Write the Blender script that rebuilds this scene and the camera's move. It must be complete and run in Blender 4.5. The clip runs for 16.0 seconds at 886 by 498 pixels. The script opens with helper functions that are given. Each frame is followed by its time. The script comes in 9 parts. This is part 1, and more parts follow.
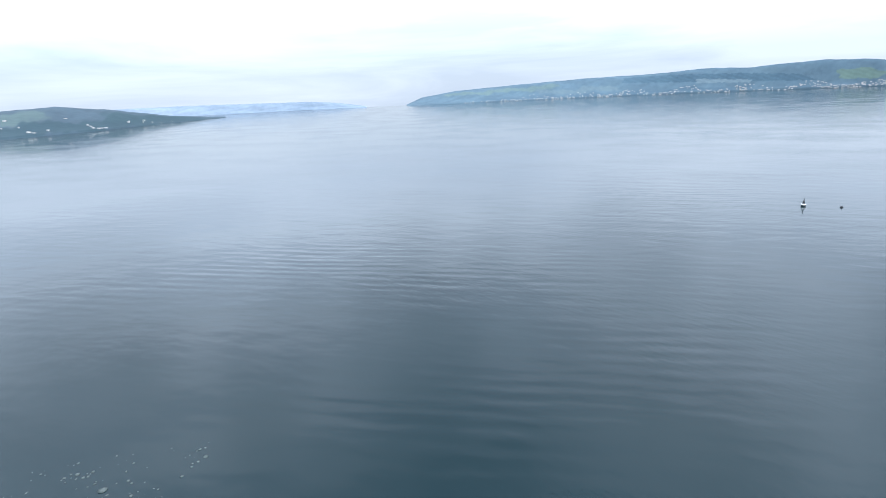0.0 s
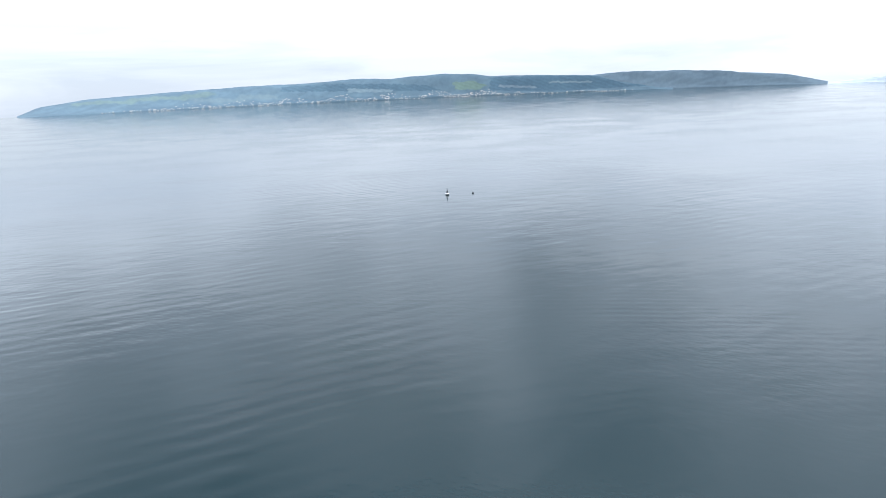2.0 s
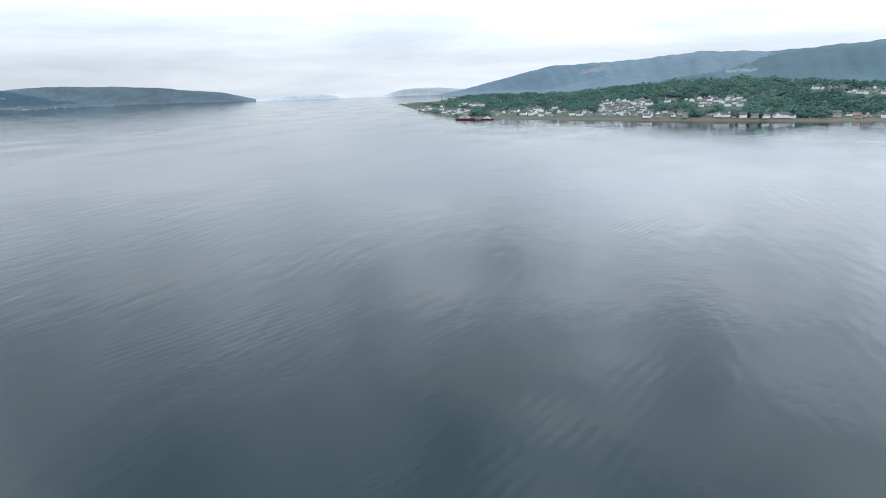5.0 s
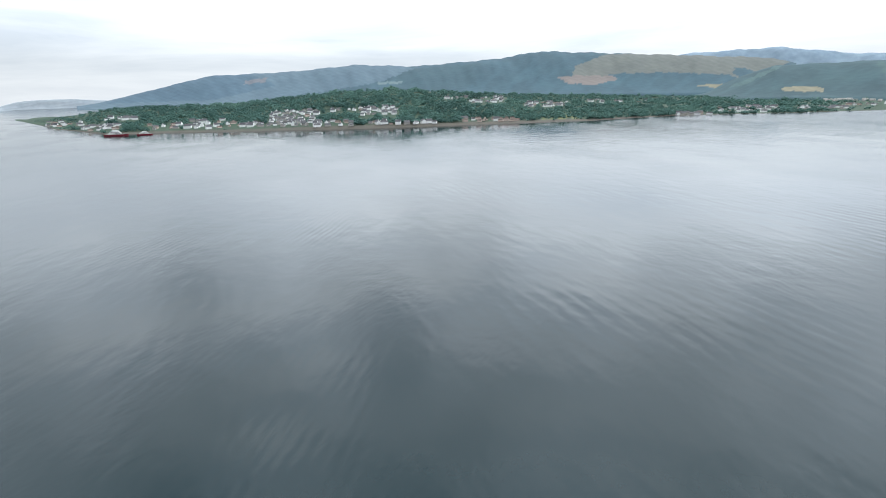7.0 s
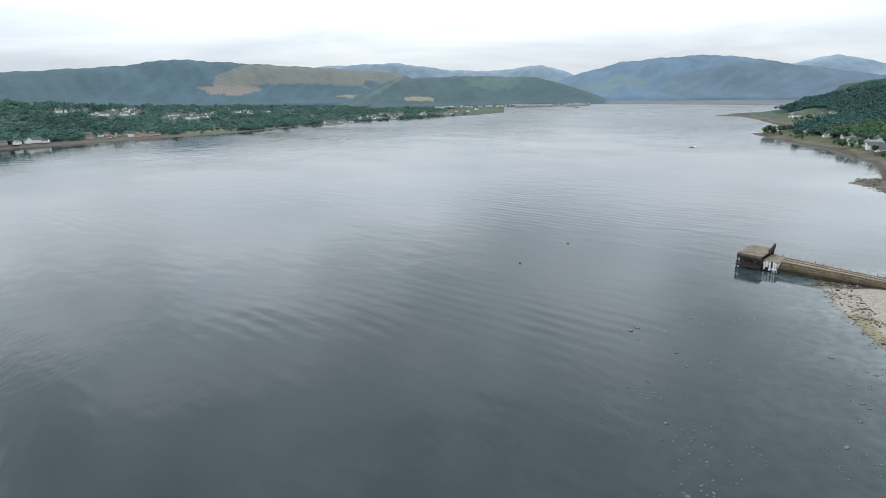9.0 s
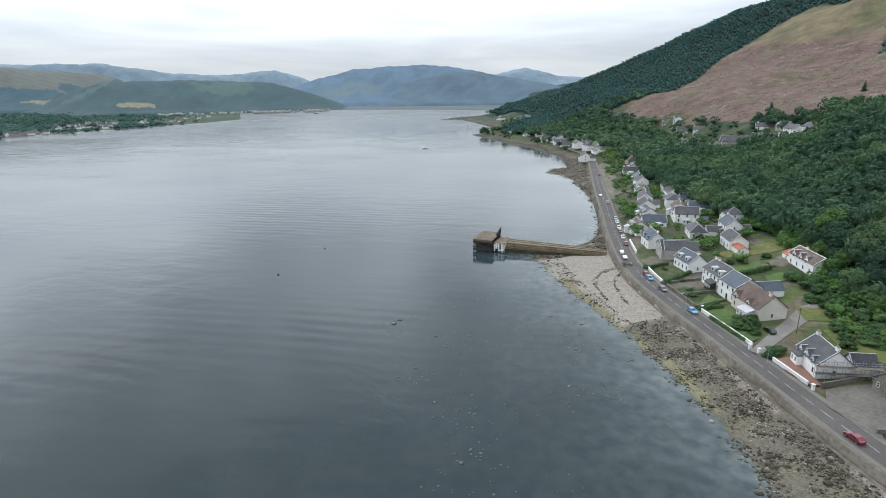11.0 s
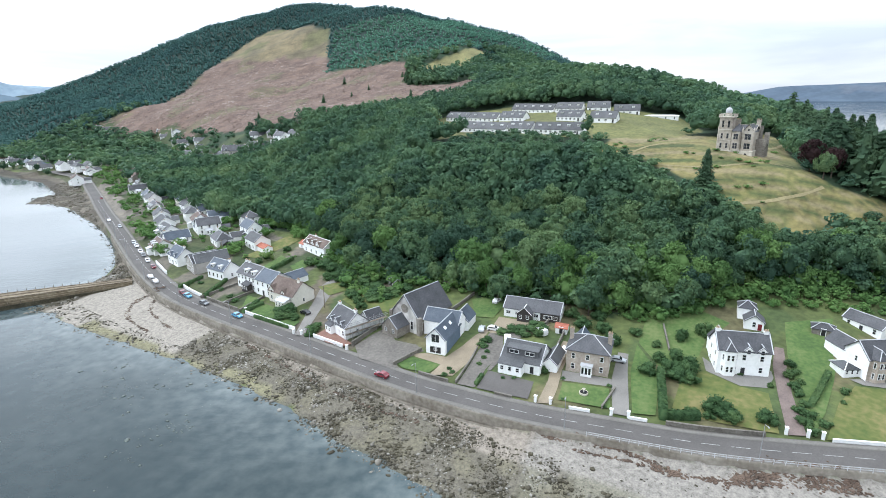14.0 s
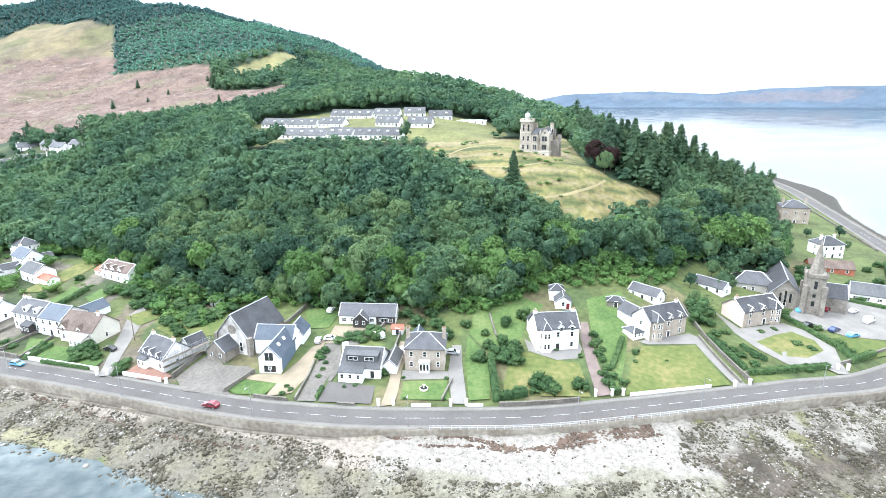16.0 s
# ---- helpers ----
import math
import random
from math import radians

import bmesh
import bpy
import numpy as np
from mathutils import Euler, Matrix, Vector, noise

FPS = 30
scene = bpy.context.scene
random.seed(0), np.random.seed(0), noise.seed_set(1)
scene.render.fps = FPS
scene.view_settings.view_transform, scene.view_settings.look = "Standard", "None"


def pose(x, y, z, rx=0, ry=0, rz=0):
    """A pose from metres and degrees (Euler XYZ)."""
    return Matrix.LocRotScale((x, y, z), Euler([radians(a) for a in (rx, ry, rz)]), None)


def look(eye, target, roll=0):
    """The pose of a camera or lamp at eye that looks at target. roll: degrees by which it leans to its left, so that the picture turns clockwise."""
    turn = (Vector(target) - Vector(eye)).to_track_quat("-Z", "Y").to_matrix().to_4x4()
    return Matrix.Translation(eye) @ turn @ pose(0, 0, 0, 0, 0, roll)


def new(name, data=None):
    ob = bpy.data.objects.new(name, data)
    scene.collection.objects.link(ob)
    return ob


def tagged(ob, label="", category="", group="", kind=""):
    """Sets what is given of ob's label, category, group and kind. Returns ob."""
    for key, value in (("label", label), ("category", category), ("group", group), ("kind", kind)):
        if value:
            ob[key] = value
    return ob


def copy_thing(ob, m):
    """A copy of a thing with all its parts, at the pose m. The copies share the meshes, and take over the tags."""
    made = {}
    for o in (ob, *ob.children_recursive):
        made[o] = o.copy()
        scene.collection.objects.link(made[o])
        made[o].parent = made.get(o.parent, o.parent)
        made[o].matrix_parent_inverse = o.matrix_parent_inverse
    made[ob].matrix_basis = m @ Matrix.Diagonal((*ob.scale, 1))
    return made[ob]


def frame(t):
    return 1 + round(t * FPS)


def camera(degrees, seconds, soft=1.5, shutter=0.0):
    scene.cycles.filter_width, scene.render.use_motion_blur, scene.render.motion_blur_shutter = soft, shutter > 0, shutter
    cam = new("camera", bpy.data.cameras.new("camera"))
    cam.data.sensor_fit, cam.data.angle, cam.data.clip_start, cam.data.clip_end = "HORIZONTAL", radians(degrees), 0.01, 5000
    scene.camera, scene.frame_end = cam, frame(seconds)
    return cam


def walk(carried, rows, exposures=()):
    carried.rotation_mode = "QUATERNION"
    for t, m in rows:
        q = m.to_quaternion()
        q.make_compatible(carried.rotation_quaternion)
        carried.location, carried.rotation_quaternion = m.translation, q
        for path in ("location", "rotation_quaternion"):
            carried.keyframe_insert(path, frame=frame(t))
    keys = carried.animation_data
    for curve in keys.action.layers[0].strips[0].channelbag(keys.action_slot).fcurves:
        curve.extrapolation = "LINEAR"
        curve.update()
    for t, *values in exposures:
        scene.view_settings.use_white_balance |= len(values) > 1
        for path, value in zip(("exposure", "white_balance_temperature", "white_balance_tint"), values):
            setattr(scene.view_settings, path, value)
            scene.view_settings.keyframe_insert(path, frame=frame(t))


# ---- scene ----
# ---- camera and its way: a hovering turn ----
EYE = Vector((0.0, 0.0, 78.0))
VIEW = [(0.0, -170.54, 16.08, -2.61), (0.5, -162.16, 16.24, -2.55), (1.0, -153.86, 16.38, -2.46), (1.5, -145.18, 16.55, -2.44),
        (2.0, -136.52, 16.69, -2.36), (2.5, -127.57, 16.77, -2.32), (3.0, -118.46, 16.87, -2.21), (3.5, -109.40, 16.93, -2.07),
        (4.0, -100.24, 16.98, -1.97), (4.2, -96.62, 16.97, -1.92), (6.3, -62.40, 16.83, -1.54), (6.5, -58.94, 16.81, -1.55),
        (7.0, -49.95, 16.80, -1.57), (7.5, -40.87, 16.79, -1.56), (8.0, -31.94, 16.78, -1.55), (8.5, -23.33, 16.71, -1.47),
        (9.0, -14.66, 16.67, -1.44), (9.2, -11.26, 16.64, -1.41), (11.3, 16.31, 16.50, -0.92), (11.5, 19.58, 16.46, -0.93),
        (12.0, 28.37, 16.38, -0.84), (12.5, 37.73, 16.32, -0.79), (13.0, 47.26, 16.27, -0.71), (13.5, 55.57, 16.20, -0.68),
        (14.0, 61.18, 16.10, -0.63), (14.5, 68.35, 16.02, -0.60), (15.0, 73.68, 15.92, -0.53), (15.5, 76.07, 15.80, -0.42),
        (16.0, 79.91, 15.66, -0.33)]


def aim(yaw, pitch):
    a, b = radians(yaw), radians(pitch)
    return EYE + Vector((math.sin(a) * math.cos(b), math.cos(a) * math.cos(b), -math.sin(b)))


cam = camera(79.19, 16.0, soft=0.92)
walk(cam, [(t, look(EYE, aim(a, b), c)) for t, a, b, c in VIEW],
     exposures=[(0.0, 0.56, 5550, 9), (1.0, 0.60, 5700, 10), (2.0, 0.66, 5850, 10), (4.0, 0.26, 5900, 9), (7.0, 0.15, 6150, 8), (8.0, 0.0, 6150, 8), (9.0, -0.1, 6200, 8), (11.5, -0.25, 6150, 8), (12.5, -0.22, 6150, 8), (13.5, 0.14, 6000, 8), (14.5, 0.62, 5950, 8), (16.0, 1.30, 5950, 8)])

# ---- world and sun: a bright overcast sky ----
SUN_ELEVATION, SUN_AZIMUTH = 54.0, -12.0
world = bpy.data.worlds.new("overcast")
scene.world = world
world.use_nodes = True
wt = world.node_tree
wt.nodes.clear()


def wnode(kind, **values):
    n = wt.nodes.new(kind)
    for k, v in values.items():
        n.inputs[k].default_value = v
    return n


w_out = wnode("ShaderNodeOutputWorld")
sky = wnode("ShaderNodeTexSky")
sky.sky_type, sky.sun_disc = "NISHITA", False
sky.sun_elevation, sky.sun_rotation = radians(SUN_ELEVATION), radians(SUN_AZIMUTH)
sky_bg = wnode("ShaderNodeBackground", Strength=0.1)
wt.links.new(sky.outputs["Color"], sky_bg.inputs["Color"])
w_co = wnode("ShaderNodeTexCoord")
w_map = wnode("ShaderNodeMapping", Scale=(1.0, 1.0, 8.0))
wt.links.new(w_co.outputs["Generated"], w_map.inputs["Vector"])
w_noise = wnode("ShaderNodeTexNoise", Scale=2.3, Detail=7.0, Roughness=0.55, Distortion=0.4)
wt.links.new(w_map.outputs["Vector"], w_noise.inputs["Vector"])
w_ramp = wnode("ShaderNodeValToRGB")
w_ramp.color_ramp.elements[0].position, w_ramp.color_ramp.elements[0].color = 0.36, (0.73, 0.77, 0.825, 1)
w_ramp.color_ramp.elements[1].position, w_ramp.color_ramp.elements[1].color = 0.64, (0.985, 1.0, 1.02, 1)
wt.links.new(w_noise.outputs["Fac"], w_ramp.inputs["Fac"])
cloud_bg = wnode("ShaderNodeBackground", Strength=1.02)
w_sep = wnode("ShaderNodeSeparateXYZ")
wt.links.new(w_co.outputs["Generated"], w_sep.inputs[0])


def w_range(value, lo, hi, out_lo, out_hi):
    n = wnode("ShaderNodeMapRange")
    n.inputs["From Min"].default_value, n.inputs["From Max"].default_value = lo, hi
    n.inputs["To Min"].default_value, n.inputs["To Max"].default_value = out_lo, out_hi
    wt.links.new(value, n.inputs["Value"])
    return n.outputs[0]


def w_times(a, b):
    n = wnode("ShaderNodeMath")
    n.operation = "MULTIPLY"
    wt.links.new(a, n.inputs[0])
    wt.links.new(b, n.inputs[1])
    return n.outputs[0]


def w_towards(azimuth, elevation):
    n = wnode("ShaderNodeVectorMath")
    n.operation = "DOT_PRODUCT"
    a, e = radians(azimuth), radians(elevation)
    n.inputs[1].default_value = (math.sin(a) * math.cos(e), math.cos(a) * math.cos(e), math.sin(e))
    wt.links.new(w_co.outputs["Generated"], n.inputs[0])
    return n.outputs["Value"]


# an overcast sky is brighter overhead than at the horizon, where the cloud over the open firth is the dullest
w_rise = w_range(w_sep.outputs["Z"], 0.05, 0.22, 1.0, 1.58)
w_mass = wnode("ShaderNodeTexNoise", Scale=3.2, Detail=2.0)
wt.links.new(w_co.outputs["Generated"], w_mass.inputs["Vector"])
w_mass_mix = wnode("ShaderNodeMix")
w_mass_mix.inputs[2].default_value = 1.0
wt.links.new(w_range(w_sep.outputs["Z"], 0.12, 0.3, 0.0, 1.0), w_mass_mix.inputs[0])
wt.links.new(w_range(w_mass.outputs["Fac"], 0.32, 0.68, 0.70, 1.25), w_mass_mix.inputs[3])
# the cloud is brighter round the hidden sun
w_glow = w_range(w_towards(SUN_AZIMUTH, SUN_ELEVATION), 0.1, 1.0, 0.92, 1.66)
w_low_mix = wnode("ShaderNodeMix")
wt.links.new(w_range(w_sep.outputs["Z"], 0.05, 0.17, 0.0, 1.0), w_low_mix.inputs[0])
wt.links.new(w_range(w_towards(5, 0), -0.8, 0.7, 0.68, 1.0), w_low_mix.inputs[2])
wt.links.new(w_glow, w_low_mix.inputs[3])
w_light = w_times(w_times(w_rise, w_mass_mix.outputs[0]), w_low_mix.outputs[0])
w_lit = wnode("ShaderNodeMix")
w_lit.data_type, w_lit.blend_type = "RGBA", "MULTIPLY"
w_lit.inputs[0].default_value = 1.0
wt.links.new(w_ramp.outputs["Color"], w_lit.inputs[6])
wt.links.new(w_light, w_lit.inputs[7])
wt.links.new(w_lit.outputs[2], cloud_bg.inputs["Color"])
w_mix = wnode("ShaderNodeMixShader", Fac=0.88)
wt.links.new(sky_bg.outputs[0], w_mix.inputs[1])
wt.links.new(cloud_bg.outputs[0], w_mix.inputs[2])
wt.links.new(w_mix.outputs[0], w_out.inputs["Surface"])

sun = new("sun", bpy.data.lights.new("sun", "SUN"))
sun.data.energy, sun.data.angle, sun.data.color = 1.3, radians(20), (1.0, 0.97, 0.92)
sun_dir = Vector((math.sin(radians(SUN_AZIMUTH)) * math.cos(radians(SUN_ELEVATION)),
                  math.cos(radians(SUN_AZIMUTH)) * math.cos(radians(SUN_ELEVATION)), math.sin(radians(SUN_ELEVATION))))
sun.matrix_world = look(EYE + sun_dir * 100, EYE)


# ---- materials ----
def material(name, colours, scales=(1.0, 0.15), rough=0.8, bump=0.3, metal=0.0, random_amount=0.0, attribute="", spec=0.3, bump_distance=0.05):
    """A surface with two to four colours spread by noise at two scales (features per metre), and fine relief.
    random_amount: how much each object differs; attribute: a colour layer that gives the ground's cover."""
    m = bpy.data.materials.new(name)
    m.use_nodes = True
    t = m.node_tree
    b = t.nodes["Principled BSDF"]
    b.inputs["Roughness"].default_value, b.inputs["Metallic"].default_value = rough, metal
    b.inputs["Specular IOR Level"].default_value = spec
    co = t.nodes.new("ShaderNodeNewGeometry")
    fine, wide = t.nodes.new("ShaderNodeTexNoise"), t.nodes.new("ShaderNodeTexNoise")
    for n, s, d in ((fine, scales[0], 5.0), (wide, scales[1], 3.0)):
        n.inputs["Scale"].default_value, n.inputs["Detail"].default_value = s, d
        t.links.new(co.outputs["Position"], n.inputs["Vector"])
    mix = t.nodes.new("ShaderNodeMath")
    mix.operation = "MULTIPLY_ADD"
    t.links.new(fine.outputs["Fac"], mix.inputs[0])
    mix.inputs[1].default_value = 0.5
    half = t.nodes.new("ShaderNodeMath")
    half.operation, half.inputs[1].default_value = "MULTIPLY", 0.5
    t.links.new(wide.outputs["Fac"], half.inputs[0])
    t.links.new(half.outputs[0], mix.inputs[2])
    value = mix.outputs[0]
    if random_amount:
        info, shift = t.nodes.new("ShaderNodeObjectInfo"), t.nodes.new("ShaderNodeMath")
        shift.operation, shift.inputs[1].default_value = "MULTIPLY_ADD", random_amount
        t.links.new(info.outputs["Random"], shift.inputs[0])
        low = t.nodes.new("ShaderNodeMath")
        low.operation, low.inputs[1].default_value = "SUBTRACT", random_amount / 2
        t.links.new(value, low.inputs[0])
        t.links.new(low.outputs[0], shift.inputs[2])
        value = shift.outputs[0]
    ramp = t.nodes.new("ShaderNodeValToRGB")
    r = ramp.color_ramp
    while len(r.elements) < len(colours):
        r.elements.new(0.5)
    for i, c in enumerate(colours):
        r.elements[i].position = 0.32 + 0.36 * i / max(1, len(colours) - 1)
        r.elements[i].color = (*c, 1)
    t.links.new(value, ramp.inputs["Fac"])
    colour = ramp.outputs["Color"]
    if attribute:
        at, mul = t.nodes.new("ShaderNodeAttribute"), t.nodes.new("ShaderNodeMix")
        at.attribute_name = attribute
        mul.data_type, mul.blend_type = "RGBA", "MULTIPLY"
        mul.inputs["Factor"].default_value = 1.0
        t.links.new(at.outputs["Color"], mul.inputs[6])
        t.links.new(colour, mul.inputs[7])
        colour = mul.outputs[2]
    t.links.new(colour, b.inputs["Base Color"])
    if bump:
        bp = t.nodes.new("ShaderNodeBump")
        bp.inputs["Strength"].default_value, bp.inputs["Distance"].default_value = bump, bump_distance
        t.links.new(fine.outputs["Fac"], bp.inputs["Height"])
        t.links.new(bp.outputs["Normal"], b.inputs["Normal"])
    return m


def leafy(m, share=0.36):
    """Lets part of the light through, as leaves do."""
    t = m.node_tree
    b, out = t.nodes["Principled BSDF"], t.nodes["Material Output"]
    through_leaf, blend = t.nodes.new("ShaderNodeBsdfTranslucent"), t.nodes.new("ShaderNodeMixShader")
    blend.inputs[0].default_value = share
    t.links.new(b.inputs["Base Color"].links[0].from_socket, through_leaf.inputs["Color"])
    t.links.new(b.outputs[0], blend.inputs[1])
    t.links.new(through_leaf.outputs[0], blend.inputs[2])
    t.links.new(blend.outputs[0], out.inputs["Surface"])


def tones(c, spread=0.25):
    return [tuple(v * (1 - spread) for v in c), c, tuple(min(1, v * (1 + spread)) for v in c)]


M_LAND = material("land_cover", [(0.440, 0.440, 0.440), (0.800, 0.800, 0.800), (1.200, 1.160, 1.080)], (0.5, 0.06), 0.95, 0.6, attribute="cover", bump_distance=0.3)
M_SHINGLE = material("shingle_beach", [(0.42, 0.405, 0.38), (0.74, 0.73, 0.72), (1.000, 0.985, 0.965), (1.22, 1.205, 1.17)], (2.6, 0.9), 0.9, 0.8, attribute="cover", bump_distance=0.12)
M_FARLAND = material("far_hill", [(0.82, 0.84, 0.86), (1.0, 1.0, 1.0), (1.16, 1.15, 1.11)], (0.035, 0.005), 0.95, 0.12, attribute="cover", bump_distance=3.0)
M_ASPHALT = material("asphalt", tones((0.094, 0.087, 0.082), 0.24), (3.0, 0.12), 0.85, 0.2)
M_TARMAC = material("worn_tarmac", tones((0.130, 0.119, 0.106), 0.32), (1.2, 0.15), 0.9, 0.2)
M_PAVE = material("pavement", tones((0.158, 0.149, 0.135), 0.22), (2.0, 0.2), 0.9, 0.2)
M_LINE = material("road_paint", tones((0.46, 0.46, 0.45), 0.25), (4.0, 0.4), 0.7, 0.1)
M_CONCRETE = material("sea_wall_concrete", [(0.085, 0.072, 0.055), (0.145, 0.128, 0.104), (0.215, 0.197, 0.166)], (0.9, 0.12), 0.9, 0.5)
M_LAWN = material("lawn", [(0.042, 0.078, 0.024), (0.076, 0.124, 0.036), (0.128, 0.158, 0.060)], (0.9, 0.1), 0.95, 0.4, random_amount=0.15)
M_DRYLAWN = material("dry_lawn", [(0.060, 0.092, 0.024), (0.104, 0.120, 0.036), (0.184, 0.160, 0.068)], (0.6, 0.1), 0.95, 0.4, random_amount=0.1)
M_GRAVEL = material("gravel", tones((0.188, 0.178, 0.164), 0.25), (5.0, 0.2), 0.95, 0.4)
M_TANGRAVEL = material("tan_gravel", tones((0.240, 0.200, 0.144), 0.25), (5.0, 0.2), 0.95, 0.4)
M_RENDER = material("white_render", [(0.72, 0.72, 0.70), (0.83, 0.83, 0.815), (0.87, 0.87, 0.86)], (1.5, 0.3), 0.85, 0.15)
M_CREAM = material("cream_render", tones((0.64, 0.61, 0.54), 0.1), (1.5, 0.3), 0.85, 0.15)
M_PINK = material("pink_render", tones((0.546, 0.440, 0.387), 0.1), (1.5, 0.3), 0.85, 0.15)
M_GREYRENDER = material("grey_render", tones((0.370, 0.352, 0.326), 0.15), (1.5, 0.3), 0.85, 0.2)
M_STONE = material("sandstone", [(0.24, 0.2, 0.165), (0.35, 0.3, 0.25), (0.45, 0.4, 0.34)], (1.8, 0.3), 0.9, 0.5)
M_DARKSTONE = material("weathered_stone", [(0.11, 0.1, 0.085), (0.2, 0.18, 0.155), (0.3, 0.28, 0.24)], (1.5, 0.25), 0.9, 0.6)
M_PALESTONE = material("pale_castle_stone", [(0.317, 0.287, 0.232), (0.510, 0.470, 0.396), (0.634, 0.600, 0.525)], (0.8, 0.15), 0.9, 0.5)
M_CASTLE = material("weathered_castle_stone", [(0.22, 0.188, 0.152), (0.37, 0.33, 0.275), (0.50, 0.46, 0.40)], (0.8, 0.15), 0.9, 0.5)
M_LIMEWASH = material("patchy_limewash", [(0.17, 0.158, 0.14), (0.42, 0.405, 0.38), (0.68, 0.665, 0.635)], (0.5, 0.2), 0.9, 0.4)
M_SLATE = material("slate", [(0.036, 0.037, 0.042), (0.060, 0.061, 0.067), (0.090, 0.091, 0.098)], (2.5, 0.3), 0.6, 0.35, random_amount=0.25, spec=0.35)
M_BLUESLATE = material("blue_slate", [(0.042, 0.055, 0.075), (0.062, 0.079, 0.104), (0.090, 0.108, 0.134)], (2.5, 0.3), 0.55, 0.3, spec=0.35)
M_BROWNTILE = material("brown_tile", [(0.075, 0.053, 0.044), (0.114, 0.084, 0.070), (0.167, 0.132, 0.114)], (2.5, 0.3), 0.75, 0.35)
M_GREYTILE = material("grey_concrete_tile", [(0.058, 0.060, 0.064), (0.082, 0.084, 0.088), (0.115, 0.117, 0.121)], (2.0, 0.25), 0.7, 0.3, random_amount=0.15)
M_REDROOF = material("red_rusted_roof", [(0.22, 0.07, 0.04), (0.33, 0.11, 0.07), (0.42, 0.2, 0.14)], (1.5, 0.4), 0.7, 0.3)
M_BROWNPAVE = material("brown_paving", tones((0.165, 0.128, 0.115), 0.25), (2.5, 0.4), 0.9, 0.2)
M_REDPAVE = material("red_paving", tones((0.2, 0.115, 0.09), 0.25), (2.5, 0.4), 0.9, 0.2)
M_TRIM = material("white_trim", tones((0.76, 0.76, 0.745), 0.07), (3.0, 0.5), 0.6, 0.05)
M_LEAD = material("pale_lead", tones((0.440, 0.449, 0.466), 0.15), (2.0, 0.4), 0.55, 0.1)
M_BLACKTRIM = material("black_painted_trim", tones((0.03, 0.03, 0.032), 0.3), (3.0, 0.5), 0.5, 0.05)
M_DARKCLAD = material("dark_timber_cladding", tones((0.05, 0.045, 0.042), 0.3), (4.0, 0.4), 0.8, 0.3)
M_BLUECLAD = material("blue_grey_cladding", tones((0.12, 0.16, 0.21), 0.15), (4.0, 0.4), 0.7, 0.2)
M_GLASS = material("window_glass", [(0.012, 0.014, 0.017), (0.03, 0.034, 0.04)], (0.4, 0.1), 0.06, 0.0, spec=0.8)
M_POT = material("terracotta_pot", tones((0.42, 0.3, 0.2), 0.2), (3.0, 0.5), 0.85, 0.1)
M_STEEL = material("galvanised_steel", tones((0.36, 0.37, 0.38), 0.15), (3.0, 0.5), 0.45, 0.05, metal=0.6)
M_TIMBER = material("weathered_timber", [(0.07, 0.055, 0.04), (0.15, 0.12, 0.09), (0.25, 0.215, 0.17)], (2.5, 0.4), 0.9, 0.5)
M_CAUSEWAY = material("stained_causeway_stone", [(0.085, 0.066, 0.042), (0.17, 0.138, 0.092), (0.26, 0.222, 0.158)], (1.1, 0.25), 0.9, 0.5)
M_BARK = material("bark", [(0.05, 0.04, 0.03), (0.1, 0.085, 0.065)], (3.0, 0.5), 0.95, 0.5)
M_LEAF = material("broad_leaves", [(0.040, 0.086, 0.055), (0.063, 0.122, 0.065), (0.086, 0.154, 0.075), (0.135, 0.206, 0.090)], (0.5, 0.03), 0.75, 0.0, random_amount=0.42, spec=0.25)
M_WOODLEAF = material("woodland_leaves", [(0.032, 0.075, 0.051), (0.063, 0.125, 0.073), (0.097, 0.172, 0.085), (0.155, 0.230, 0.105)], (0.085, 0.02), 0.75, 0.0, spec=0.25)
M_CONIFER = material("conifer_needles", [(0.048, 0.092, 0.053), (0.073, 0.125, 0.065), (0.107, 0.165, 0.081)], (0.2, 0.02), 0.85, 0.0, random_amount=0.2, spec=0.2)
# spruce green with distance haze mixed into the colour, hence so blue
M_SPRUCE = material("hazed_plantation_spruce", [(0.043, 0.097, 0.098), (0.061, 0.128, 0.117), (0.080, 0.153, 0.134)], (0.05, 0.006), 0.9, 0.0, spec=0.15)
M_YOUNGSPRUCE = material("young_spruce", [(0.080, 0.190, 0.140), (0.105, 0.230, 0.162), (0.135, 0.265, 0.180)], (0.05, 0.006), 0.9, 0.0, spec=0.15)
M_LIMELEAF = material("fresh_green_leaves", [(0.072, 0.145, 0.045), (0.111, 0.201, 0.061), (0.150, 0.249, 0.079)], (0.5, 0.05), 0.75, 0.0, random_amount=0.2, spec=0.25)
M_SCRUB = material("bramble_scrub", [(0.058, 0.127, 0.045), (0.090, 0.177, 0.055), (0.138, 0.240, 0.074), (0.200, 0.272, 0.097)], (0.25, 0.06), 0.85, 0.0, spec=0.2)
M_BRASH = material("felled_brash", [(0.09, 0.062, 0.05), (0.162, 0.118, 0.1), (0.265, 0.22, 0.195)], (0.12, 0.03), 0.95, 0.0)
M_TRACK = material("worn_track", tones((0.215, 0.185, 0.10), 0.25), (1.2, 0.2), 0.95, 0.3)
# leaf colour lifted and turned bluish to paint in the haze across the bay
M_FARWOOD = material("hazed_far_woodland", [(0.051, 0.098, 0.086), (0.074, 0.146, 0.127), (0.103, 0.191, 0.159), (0.144, 0.242, 0.190)], (0.03, 0.006), 0.9, 0.0, spec=0.15)
